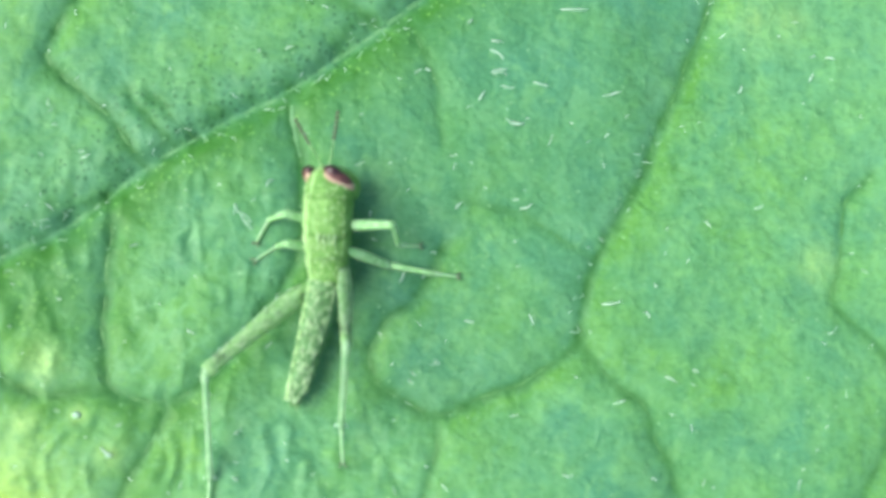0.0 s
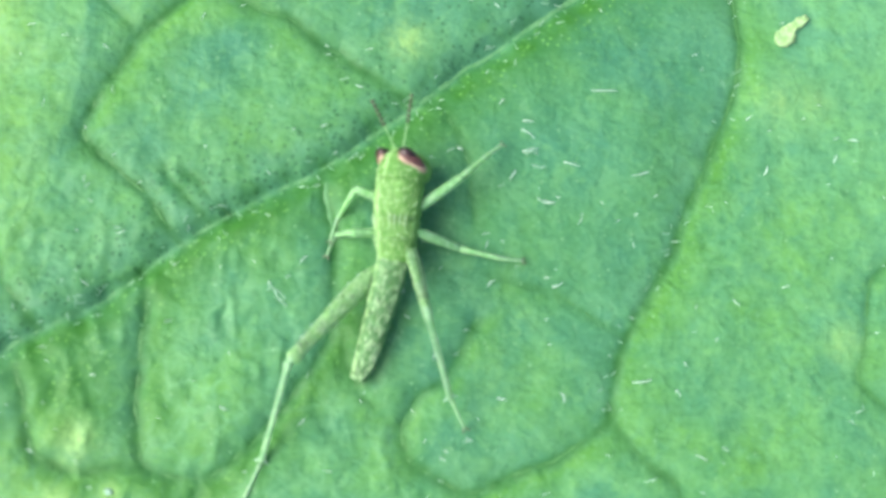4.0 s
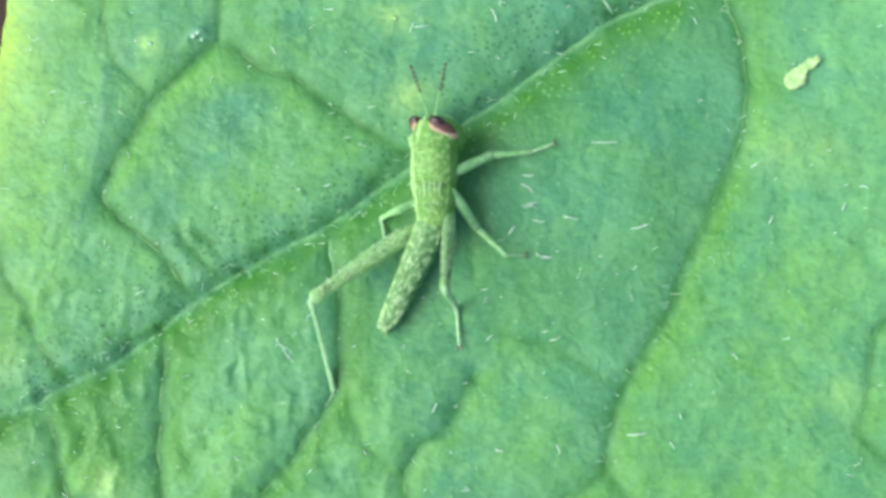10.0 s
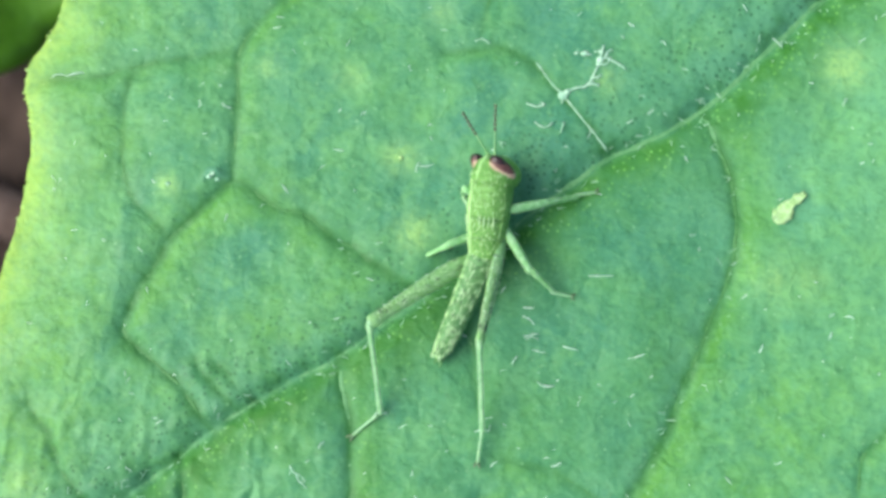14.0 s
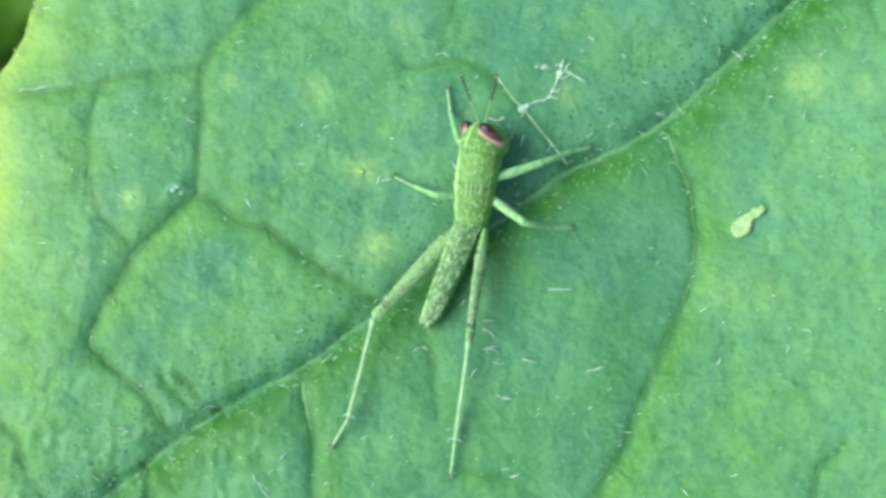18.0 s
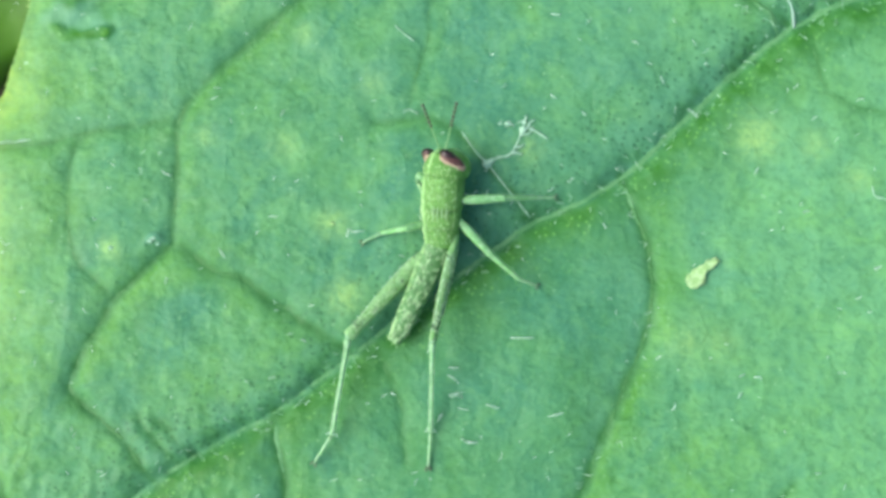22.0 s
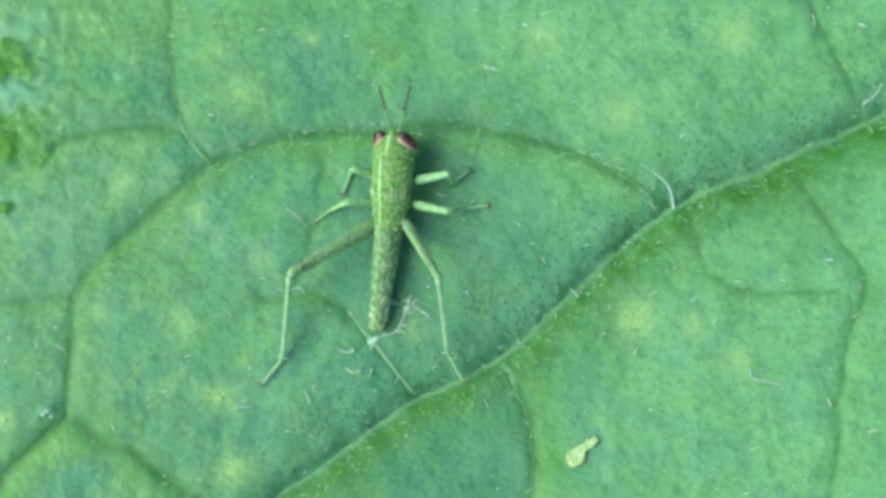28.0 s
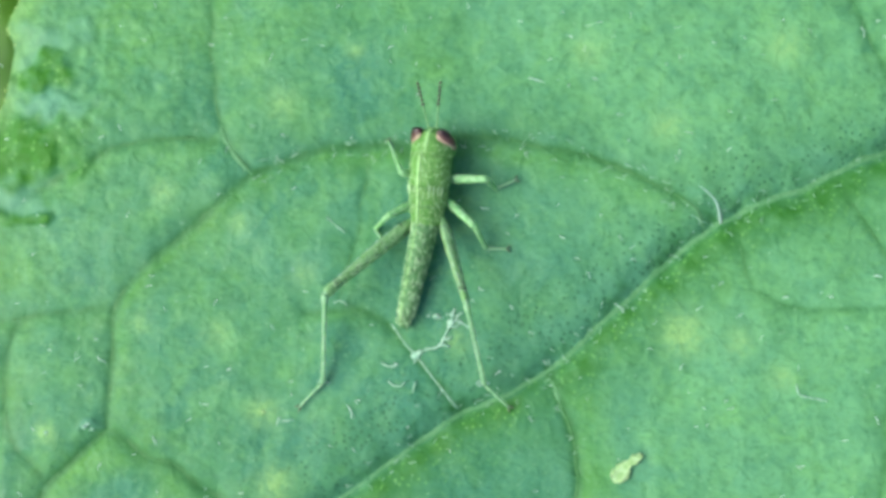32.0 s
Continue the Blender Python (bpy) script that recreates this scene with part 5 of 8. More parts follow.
    walk(LEGS["RF"][1], [(0, mm(1.49, 1.49, -1.15, -130, -35, -90)), (0.5, mm(1.33, 1.55, -1.45, -138, -42, -90)), (1, mm(1.10, 2.10, -1.65, -76, 22, -65)), (1.5, mm(0.98, 2.03, -1.65, -80, 18, -68)), (2, mm(0.83, 2.03, -1.63, -82, 14, -71)), (2.5, mm(1.10, 2.42, -1.42, -95, 12, -73)), (3, mm(1.42, 1.84, -1.08, -112, 3, -79)), (3.5, mm(1.27, 2.10, -1.40, -95, 24, -64)), (4, mm(0.94, 2.46, -1.48, -70, 34, -54)), (4.5, mm(0.92, 2.31, -1.48, -78, 28, -60)), (6.5, mm(1.06, 2.37, -1.44, -96, 21, -66)), (7, mm(1.29, 2.10, -1.05, -111, 19, -68)), (7.5, mm(1.02, 2.13, -1.37, -88, 17, -69)), (8, mm(0.69, 2.19, -1.59, -65, 16, -70)), (8.5, mm(0.62, 2.12, -1.66, -69, 16, -70)), (9, mm(0.51, 2.02, -1.69, -73, 16, -70)), (9.5, mm(0.51, 1.95, -1.66, -75, 10, -74)), (10, mm(0.52, 1.95, -1.67, -75, 2, -80)), (10.5, mm(1.01, 1.81, -1.45, -95, 1, -81)), (11, mm(1.48, 1.80, -1.21, -113, -1, -82)), (11.5, mm(1.39, 0.82, -1.34, -138, -44, -90)), (12, mm(0.88, 2.16, -1.72, -83, 21, -66)), (12.5, mm(0.86, 2.02, -1.79, -85, 19, -67)), (13, mm(0.77, 1.86, -1.70, -85, 17, -69)), (13.5, mm(0.60, 1.88, -1.72, -85, 17, -69)), (15.5, mm(1.31, 1.57, -1.41, -134, -16, -90)), (16, mm(1.34, 1.61, -1.26, -132, -13, -90)), (16.5, mm(1.32, 1.32, -1.41, -145, -41, -90)), (17, mm(0.98, 2.37, -1.53, -84, 27, -61)), (17.5, mm(0.98, 2.31, -1.58, -86, 26, -62)), (18, mm(1.03, 2.14, -1.67, -86, 24, -64)), (18.5, mm(0.88, 2.04, -1.78, -82, 20, -67)), (19, mm(0.64, 2.00, -1.74, -73, 15, -70)), (19.5, mm(0.65, 1.88, -1.73, -73, 13, -72)), (20, mm(0.70, 1.76, -1.77, -73, 11, -74)), (20.5, mm(0.72, 1.85, -1.70, -77, 9, -75)), (21, mm(0.84, 1.79, -1.72, -80, 7, -76)), (21.5, mm(1.06, 1.58, -1.80, -86, 4, -78)), (22, mm(1.13, 1.62, -1.72, -92, 2, -80)), (22.5, mm(1.07, 1.66, -1.70, -90, 2, -80)), (23, mm(1.05, 1.65, -1.73, -89, 2, -79)), (23.5, mm(1.08, 1.63, -1.68, -93, 1, -80)), (24, mm(1.14, 1.67, -1.66, -96, 1, -81)), (24.5, mm(1.24, 1.22, -1.72, -110, -9, -87)), (26.5, mm(1.73, 1.88, -0.45, -104, -23, -90)), (27, mm(1.47, 2.33, -0.90, -63, 17, -42)), (27.5, mm(1.78, 2.09, -0.81, -78, 15, -46)), (28, mm(1.88, 1.82, -0.57, -116, -17, -90)), (28.5, mm(1.88, 1.79, -0.59, -111, -12, -90)), (29, mm(1.92, 1.77, -0.64, -106, -8, -90)), (29.5, mm(1.93, 1.63, -0.62, -106, -14, -90)), (30, mm(1.93, 1.70, -0.63, -106, -21, -90)), (30.5, mm(1.93, 1.69, -0.64, -106, -21, -90)), (31, mm(1.92, 1.66, -0.63, -107, -21, -90)), (31.5, mm(1.87, 1.61, -0.57, -106, -18, -90)), (32, mm(1.89, 1.56, -0.56, -104, -15, -90))])
    walk(LEGS["RF"][2], [(0, mm(0.68, 0.94, -1.93, -88, -1, -82)), (0.5, mm(0.40, 0.99, -2.06, -62, -17, -94)), (1, mm(1.18, 2.64, -2.78, -87, 30, -58)), (1.5, mm(1.05, 2.46, -2.82, -76, 26, -62)), (2, mm(0.91, 2.38, -2.83, -65, 22, -65)), (2.5, mm(0.93, 2.64, -2.64, -73, 20, -67)), (3, mm(0.94, 1.82, -2.23, -79, 19, -68)), (3.5, mm(0.96, 2.51, -2.54, -81, 24, -64)), (4, mm(0.90, 3.24, -2.45, -82, 34, -54)), (4.5, mm(0.85, 2.94, -2.56, -86, 25, -64)), (6.5, mm(0.76, 2.74, -2.60, -76, 24, -64)), (7, mm(0.74, 2.30, -2.16, -92, 22, -66)), (7.5, mm(0.93, 2.50, -2.56, -85, 20, -67)), (8, mm(1.08, 2.66, -2.68, -85, 18, -69)), (8.5, mm(0.93, 2.57, -2.79, -74, 14, -71)), (9, mm(0.74, 2.46, -2.84, -59, 10, -74)), (9.5, mm(0.77, 2.23, -2.85, -58, 12, -73)), (10, mm(0.82, 2.05, -2.88, -58, 13, -73)), (10.5, mm(0.91, 1.81, -2.70, -68, 13, -72)), (11, mm(1.01, 1.71, -2.37, -83, 13, -72)), (11.5, mm(0.46, 0.24, -1.94, -58, -2, -82)), (12, mm(0.84, 2.63, -2.88, -92, 21, -66)), (12.5, mm(0.80, 2.43, -2.97, -87, 18, -69)), (13, mm(0.73, 2.24, -2.89, -78, 15, -70)), (13.5, mm(0.58, 2.26, -2.91, -67, 9, -75)), (15.5, mm(0.44, 1.32, -2.26, -77, 21, -66)), (16, mm(0.51, 1.40, -2.17, -90, 21, -66)), (16.5, mm(0.29, 0.86, -1.95, -76, -11, -88)), (17, mm(0.82, 2.92, -2.64, -93, 25, -63)), (17.5, mm(0.81, 2.83, -2.70, -90, 21, -66)), (18, mm(0.88, 2.62, -2.81, -88, 18, -69)), (18.5, mm(0.89, 2.50, -2.94, -88, 13, -72)), (19, mm(0.88, 2.42, -2.89, -88, 9, -75)), (19.5, mm(0.91, 2.26, -2.89, -89, 9, -75)), (20, mm(0.98, 2.08, -2.95, -89, 8, -75)), (20.5, mm(0.95, 2.12, -2.90, -88, 8, -76)), (21, mm(1.01, 1.99, -2.95, -87, 7, -76)), (21.5, mm(1.12, 1.69, -3.05, -87, 4, -78)), (22, mm(1.09, 1.65, -2.97, -88, 2, -80)), (22.5, mm(1.05, 1.70, -2.95, -87, 0, -81)), (23, mm(1.06, 1.70, -2.98, -87, -1, -82)), (23.5, mm(1.02, 1.64, -2.92, -86, -2, -83)), (24, mm(1.00, 1.66, -2.90, -86, -3, -83)), (24.5, mm(0.82, 1.00, -2.88, -67, -9, -87)), (26.5, mm(1.42, 1.40, -1.57, -33, -1, -78)), (27, mm(1.62, 2.96, -1.97, -29, 12, -52)), (27.5, mm(1.75, 2.49, -1.99, -31, 3, -70)), (28, mm(1.34, 1.49, -1.65, -25, 14, -48)), (28.5, mm(1.44, 1.53, -1.74, -24, 14, -49)), (29, mm(1.58, 1.61, -1.83, -24, 13, -51)), (29.5, mm(1.59, 1.33, -1.78, -25, 11, -54)), (30, mm(1.57, 1.27, -1.75, -28, 9, -59)), (30.5, mm(1.58, 1.27, -1.76, -27, 10, -57)), (31, mm(1.55, 1.23, -1.74, -26, 10, -55)), (31.5, mm(1.53, 1.25, -1.72, -28, 9, -58)), (32, mm(1.59, 1.25, -1.73, -29, 9, -59))])
    walk(LEGS["RM"][0], [(0, mm(0.45, 0.72, -0.44, -92, -15, -92)), (0.5, mm(0.46, 0.71, -0.46, -56, -24, -99)), (1, mm(0.49, 0.64, -0.50, -44, -44, -121)), (1.5, mm(0.47, 0.67, -0.48, -47, -45, -123)), (2, mm(0.45, 0.72, -0.45, -55, -44, -122)), (2.5, mm(0.40, 0.75, -0.30, -73, -11, -89)), (3, mm(0.44, 0.72, -0.43, -71, -14, -91)), (3.5, mm(0.46, 0.71, -0.48, -77, -18, -94)), (4, mm(0.45, 0.73, -0.43, -87, -12, -90)), (4.5, mm(0.44, 0.73, -0.41, -73, -20, -96)), (6.5, mm(0.44, 0.73, -0.43, -75, -18, -94)), (7, mm(0.45, 0.73, -0.43, -82, -33, -107)), (7.5, mm(0.45, 0.74, -0.42, -83, -36, -110)), (8, mm(0.47, 0.79, -0.37, -84, -40, -115)), (8.5, mm(0.47, 0.80, -0.35, -85, -39, -114)), (9, mm(0.48, 0.82, -0.33, -85, -41, -116)), (9.5, mm(0.47, 0.78, -0.39, -78, -44, -122)), (10, mm(0.46, 0.76, -0.41, -75, -46, -125)), (10.5, mm(0.44, 0.79, -0.41, -51, -47, -128)), (11, mm(0.44, 0.74, -0.44, -32, -47, -127)), (11.5, mm(0.47, 0.70, -0.48, -52, -34, -107)), (12, mm(0.46, 0.70, -0.47, -45, -39, -114)), (12.5, mm(0.47, 0.68, -0.48, -45, -40, -115)), (13, mm(0.46, 0.71, -0.46, -46, -40, -115)), (13.5, mm(0.44, 0.73, -0.44, -38, -43, -119)), (15.5, mm(0.45, 0.74, -0.44, -62, -49, -131)), (16, mm(0.45, 0.76, -0.43, -52, -50, -132)), (16.5, mm(0.54, 0.70, -0.57, -55, -12, -89)), (17, mm(0.43, 0.72, -0.42, -55, -11, -88)), (17.5, mm(0.33, 0.76, -0.33, -47, -17, -93)), (18, mm(0.32, 0.79, -0.36, -36, -27, -101)), (18.5, mm(0.38, 0.79, -0.37, -49, -30, -103)), (19, mm(0.42, 0.77, -0.38, -62, -30, -104)), (19.5, mm(0.42, 0.80, -0.36, -66, -34, -107)), (20, mm(0.44, 0.78, -0.38, -70, -36, -110)), (20.5, mm(0.44, 0.82, -0.33, -73, -35, -109)), (21, mm(0.45, 0.75, -0.42, -72, -36, -110)), (21.5, mm(0.48, 0.63, -0.55, -61, -38, -112)), (22, mm(0.47, 0.69, -0.48, -55, -38, -113)), (22.5, mm(0.45, 0.71, -0.46, -54, -38, -112)), (23, mm(0.48, 0.68, -0.49, -53, -37, -111)), (23.5, mm(0.47, 0.68, -0.49, -54, -38, -112)), (24, mm(0.47, 0.68, -0.49, -57, -36, -111)), (24.5, mm(0.38, 0.79, -0.41, -32, -40, -115)), (26.5, mm(0.33, 0.77, -0.45, 0, -18, -114)), (27, mm(0.53, 0.61, -0.48, -16, -26, -138)), (27.5, mm(0.59, 0.68, -0.46, -5, -15, -103)), (28, mm(0.57, 0.71, -0.46, -4, -11, -96)), (28.5, mm(0.53, 0.70, -0.45, -1, -14, -103)), (29, mm(0.55, 0.69, -0.45, 1, -17, -109)), (29.5, mm(0.56, 0.67, -0.45, 1, -19, -116)), (30, mm(0.49, 0.70, -0.45, -1, -19, -115)), (30.5, mm(0.50, 0.70, -0.45, -1, -19, -115)), (31, mm(0.49, 0.70, -0.45, -1, -20, -117)), (31.5, mm(0.43, 0.73, -0.45, 2, -21, -120)), (32, mm(0.44, 0.73, -0.45, 3, -22, -122))])
    walk(LEGS["RM"][1], [(0, mm(0.40, 0.36, -1.84, -55, -12, -90)), (0.5, mm(1.18, 0.09, -1.56, -92, -13, -91)), (1, mm(1.04, -0.48, -1.22, -89, -26, -100)), (1.5, mm(0.87, -0.50, -1.23, -76, -31, -105)), (2, mm(0.73, -0.43, -1.29, -62, -36, -109)), (2.5, mm(0.83, 0.50, -1.66, -72, -26, -100)), (3, mm(0.91, 0.38, -1.76, -79, -15, -91)), (3.5, mm(0.76, 0.26, -1.83, -64, -14, -91)), (4, mm(0.52, 0.42, -1.84, -53, -12, -90)), (4.5, mm(0.82, 0.21, -1.71, -77, -20, -96)), (6.5, mm(0.80, 0.26, -1.76, -74, -25, -100)), (7, mm(0.41, -0.07, -1.64, -47, -40, -115)), (7.5, mm(0.35, -0.11, -1.59, -43, -32, -105)), (8, mm(0.22, -0.12, -1.47, -37, -21, -96)), (8.5, mm(0.21, -0.09, -1.46, -34, -28, -102)), (9, mm(0.18, -0.09, -1.42, -30, -34, -108)), (9.5, mm(0.19, -0.22, -1.40, -30, -36, -110)), (10, mm(0.19, -0.28, -1.39, -28, -38, -113)), (10.5, mm(0.64, -0.42, -1.17, -54, -41, -117)), (11, mm(1.08, -0.45, -0.96, -76, -44, -121)), (11.5, mm(1.13, -0.17, -1.43, -83, -1, -81)), (12, mm(1.13, -0.31, -1.26, -92, -21, -95)), (12.5, mm(1.12, -0.35, -1.27, -93, -24, -98)), (13, mm(1.09, -0.33, -1.26, -93, -28, -101)), (13.5, mm(1.16, -0.34, -1.09, -96, -28, -101)), (15.5, mm(0.32, -0.44, -1.28, -35, -49, -130)), (16, mm(0.52, -0.49, -1.17, -57, -45, -123)), (16.5, mm(1.37, 0.45, -1.73, -102, 29, -59)), (17, mm(1.26, 0.53, -1.59, -101, 31, -58)), (17.5, mm(1.31, 0.40, -1.33, -106, 14, -72)), (18, mm(1.40, 0.19, -1.12, -103, -3, -83)), (18.5, mm(1.18, 0.03, -1.32, -98, -8, -86)), (19, mm(0.92, -0.02, -1.48, -92, -13, -90)), (19.5, mm(0.76, -0.09, -1.46, -84, -19, -94)), (20, mm(0.63, -0.16, -1.48, -75, -26, -100)), (20.5, mm(0.56, -0.08, -1.46, -73, -27, -101)), (21, mm(0.58, -0.16, -1.54, -70, -29, -103)), (21.5, mm(0.84, -0.36, -1.55, -67, -32, -105)), (22, mm(0.96, -0.31, -1.41, -65, -34, -107)), (22.5, mm(0.98, -0.28, -1.38, -69, -35, -109)), (23, mm(1.05, -0.28, -1.41, -74, -37, -111)), (23.5, mm(0.99, -0.31, -1.41, -67, -37, -111)), (24, mm(0.95, -0.28, -1.47, -62, -36, -111)), (24.5, mm(1.29, -0.17, -1.00, -106, -23, -97)), (26.5, mm(1.66, 0.19, -0.44, -53, -19, -115)), (27, mm(1.33, -0.55, -0.83, -41, -23, -127)), (27.5, mm(1.99, 0.32, -0.57, -86, -8, -89)), (28, mm(2.01, 0.55, -0.55, -92, 9, -58)), (28.5, mm(1.94, 0.38, -0.47, -96, -8, -90)), (29, mm(1.92, 0.22, -0.42, -84, -23, -125)), (29.5, mm(1.87, 0.05, -0.43, -74, -25, -135)), (30, mm(1.80, 0.09, -0.46, -65, -27, -142)), (30.5, mm(1.81, 0.08, -0.49, -64, -27, -142)), (31, mm(1.77, 0.03, -0.48, -63, -27, -141)), (31.5, mm(1.68, 0.01, -0.41, -63, -27, -143)), (32, mm(1.68, -0.02, -0.39, -62, -27, -144))])
    walk(LEGS["RM"][2], [(0, mm(1.12, 0.15, -2.85, -69, -7, -86)), (0.5, mm(1.13, -0.20, -2.77, -70, -6, -86)), (1, mm(0.97, -1.02, -2.35, -69, -14, -90)), (1.5, mm(1.01, -1.19, -2.26, -74, -9, -87)), (2, mm(1.06, -1.23, -2.20, -78, -7, -85)), (2.5, mm(1.12, -0.08, -2.73, -74, -7, -86)), (3, mm(1.15, 0.06, -2.94, -69, -9, -87)), (3.5, mm(1.29, -0.02, -2.92, -75, -6, -85)), (4, mm(1.28, 0.21, -2.81, -72, -3, -83)), (4.5, mm(1.07, -0.24, -2.85, -58, -7, -86)), (6.5, mm(1.06, -0.30, -2.84, -57, -13, -90)), (7, mm(0.94, -0.96, -2.35, -70, -12, -90)), (7.5, mm(1.10, -0.79, -2.33, -73, -3, -83)), (8, mm(1.19, -0.49, -2.18, -94, 2, -80)), (8.5, mm(1.16, -0.61, -2.08, -94, 2, -79)), (9, mm(1.10, -0.76, -1.94, -89, 3, -79)), (9.5, mm(1.09, -0.93, -1.90, -92, 1, -80)), (10, mm(1.06, -1.04, -1.85, -94, -2, -82)), (10.5, mm(1.00, -1.35, -1.93, -82, 4, -79)), (11, mm(0.90, -1.33, -1.83, -79, -8, -86)), (11.5, mm(1.28, -0.17, -2.67, -78, -3, -82)), (12, mm(1.06, -0.74, -2.43, -69, -9, -86)), (12.5, mm(0.97, -0.84, -2.41, -64, -7, -85)), (13, mm(0.90, -0.88, -2.37, -61, -4, -84)), (13.5, mm(0.92, -0.89, -2.19, -69, -5, -84)), (15.5, mm(0.74, -1.51, -1.75, -68, -18, -93)), (16, mm(0.70, -1.48, -1.90, -60, -19, -94)), (16.5, mm(0.85, 0.83, -2.81, -67, 21, -66)), (17, mm(0.73, 0.93, -2.65, -68, 17, -70)), (17.5, mm(0.89, 0.56, -2.50, -79, 13, -72)), (18, mm(1.12, 0.10, -2.34, -89, 7, -76)), (18.5, mm(1.01, -0.15, -2.54, -75, 3, -79)), (19, mm(0.88, -0.30, -2.70, -58, -1, -81)), (19.5, mm(0.85, -0.51, -2.63, -58, -2, -82)), (20, mm(0.85, -0.73, -2.57, -58, -4, -84)), (20.5, mm(0.83, -0.69, -2.52, -58, -7, -85)), (21, mm(0.89, -0.81, -2.56, -59, -9, -87)), (21.5, mm(1.15, -1.07, -2.53, -74, -14, -91)), (22, mm(1.27, -1.07, -2.36, -88, -18, -94)), (22.5, mm(1.18, -1.06, -2.34, -83, -16, -92)), (23, mm(1.13, -1.08, -2.38, -78, -14, -91)), (23.5, mm(1.19, -1.13, -2.34, -84, -12, -89)), (24, mm(1.27, -1.10, -2.36, -89, -10, -88)), (24.5, mm(0.89, -0.59, -2.11, -87, -9, -87)), (26.5, mm(2.20, -0.42, -1.39, -67, -9, -92)), (27, mm(1.88, -1.38, -1.59, -27, -17, -109)), (27.5, mm(2.09, 0.16, -1.81, -27, -4, -82)), (28, mm(1.87, 0.70, -1.79, -28, -1, -77)), (28.5, mm(1.80, 0.20, -1.71, -25, -2, -80)), (29, mm(1.75, -0.25, -1.57, -29, -5, -84)), (29.5, mm(1.76, -0.56, -1.52, -30, -5, -84)), (30, mm(1.72, -0.64, -1.47, -30, -6, -87)), (30.5, mm(1.75, -0.67, -1.49, -30, -6, -86)), (31, mm(1.74, -0.73, -1.48, -30, -6, -85)), (31.5, mm(1.63, -0.75, -1.40, -31, -5, -84)), (32, mm(1.61, -0.79, -1.37, -33, -4, -82))])
    walk(LEGS["RH"][0], [(0, mm(0.28, 0.26, -0.39, 30, -37, -153)), (0.5, mm(0.37, 0.20, -0.32, 25, -37, -156)), (1, mm(0.05, 0.35, -0.39, 17, -32, -133)), (1.5, mm(0.21, 0.26, -0.38, 24, -34, -140)), (2, mm(0.34, 0.17, -0.33, 29, -35, -144)), (2.5, mm(-0.00, 0.30, -0.46, 24, -30, -129)), (3, mm(0.24, 0.25, -0.35, 21, -34, -138)), (3.5, mm(0.26, 0.24, -0.35, 22, -34, -141)), (4, mm(0.14, 0.32, -0.41, 24, -34, -141)), (4.5, mm(0.36, 0.22, -0.30, 18, -37, -152)), (6.5, mm(0.27, 0.31, -0.28, 6, -35, -142)), (7, mm(0.54, 0.60, -0.05, -25, -38, -168)), (7.5, mm(0.09, 0.76, -0.27, 2, -37, -151)), (8, mm(0.48, 0.06, -0.26, 24, -33, -137)), (8.5, mm(0.45, 0.08, -0.27, 25, -34, -140)), (9, mm(0.45, 0.09, -0.27, 26, -35, -144)), (9.5, mm(0.47, 0.07, -0.27, 30, -36, -150)), (10, mm(0.46, 0.09, -0.28, 35, -37, -155)), (10.5, mm(0.50, 0.05, -0.25, 35, -37, -155)), (11, mm(0.48, 0.06, -0.26, 36, -37, -155)), (11.5, mm(0.47, 0.09, -0.27, 27, -38, -163)), (12, mm(0.48, 0.08, -0.26, 24, -38, -166)), (12.5, mm(0.49, 0.06, -0.26, 25, -38, -168)), (13, mm(0.49, 0.08, -0.26, 27, -38, -171)), (13.5, mm(0.46, 0.15, -0.29, 29, -38, -174)), (15.5, mm(0.56, 0.49, -0.18, -12, -38, 179)), (16, mm(0.56, 0.48, -0.17, -13, -38, -180)), (16.5, mm(0.50, -0.20, -0.27, -7, -38, -175)), (17, mm(0.53, -0.55, -0.27, -2, -38, -176)), (17.5, mm(0.52, -0.55, -0.26, -1, -38, -177)), (18, mm(0.51, -0.55, -0.24, 1, -38, -179)), (18.5, mm(0.57, -0.36, -0.20, 8, -38, -175)), (19, mm(0.51, 0.03, -0.25, 18, -38, -170)), (19.5, mm(0.49, 0.07, -0.26, 22, -38, -174)), (20, mm(0.47, 0.13, -0.28, 25, -38, -178)), (20.5, mm(0.46, 0.20, -0.30, 24, -38, -179)), (21, mm(0.47, 0.15, -0.28, 20, -38, -178)), (21.5, mm(0.52, -0.05, -0.22, 17, -38, 180)), (22, mm(0.51, -0.08, -0.22, 18, -37, 174)), (22.5, mm(0.50, 0.06, -0.25, 11, -37, 172)), (23, mm(0.51, 0.11, -0.25, 3, -37, 171)), (23.5, mm(0.50, 0.11, -0.26, 10, -37, 174)), (24, mm(0.50, 0.08, -0.26, 15, -38, 179)), (24.5, mm(0.53, -0.37, -0.20, 9, -38, 178)), (26.5, mm(0.51, 0.01, -0.25, 1, -19, -168)), (27, mm(0.24, 0.21, -0.44, 34, -16, -132)), (27.5, mm(0.24, 0.18, -0.38, 25, -15, -123)), (28, mm(0.27, 0.23, -0.37, 23, -17, -134)), (28.5, mm(0.38, 0.17, -0.31, 19, -17, -140)), (29, mm(0.50, 0.05, -0.25, 15, -18, -144)), (29.5, mm(0.47, 0.09, -0.27, 17, -18, -146)), (30, mm(0.32, 0.27, -0.35, 20, -18, -148)), (30.5, mm(0.39, 0.19, -0.30, 16, -19, -148)), (31, mm(0.47, 0.09, -0.26, 14, -19, -150)), (31.5, mm(0.46, 0.11, -0.27, 15, -19, -152)), (32, mm(0.47, 0.09, -0.26, 15, -19, -151))])
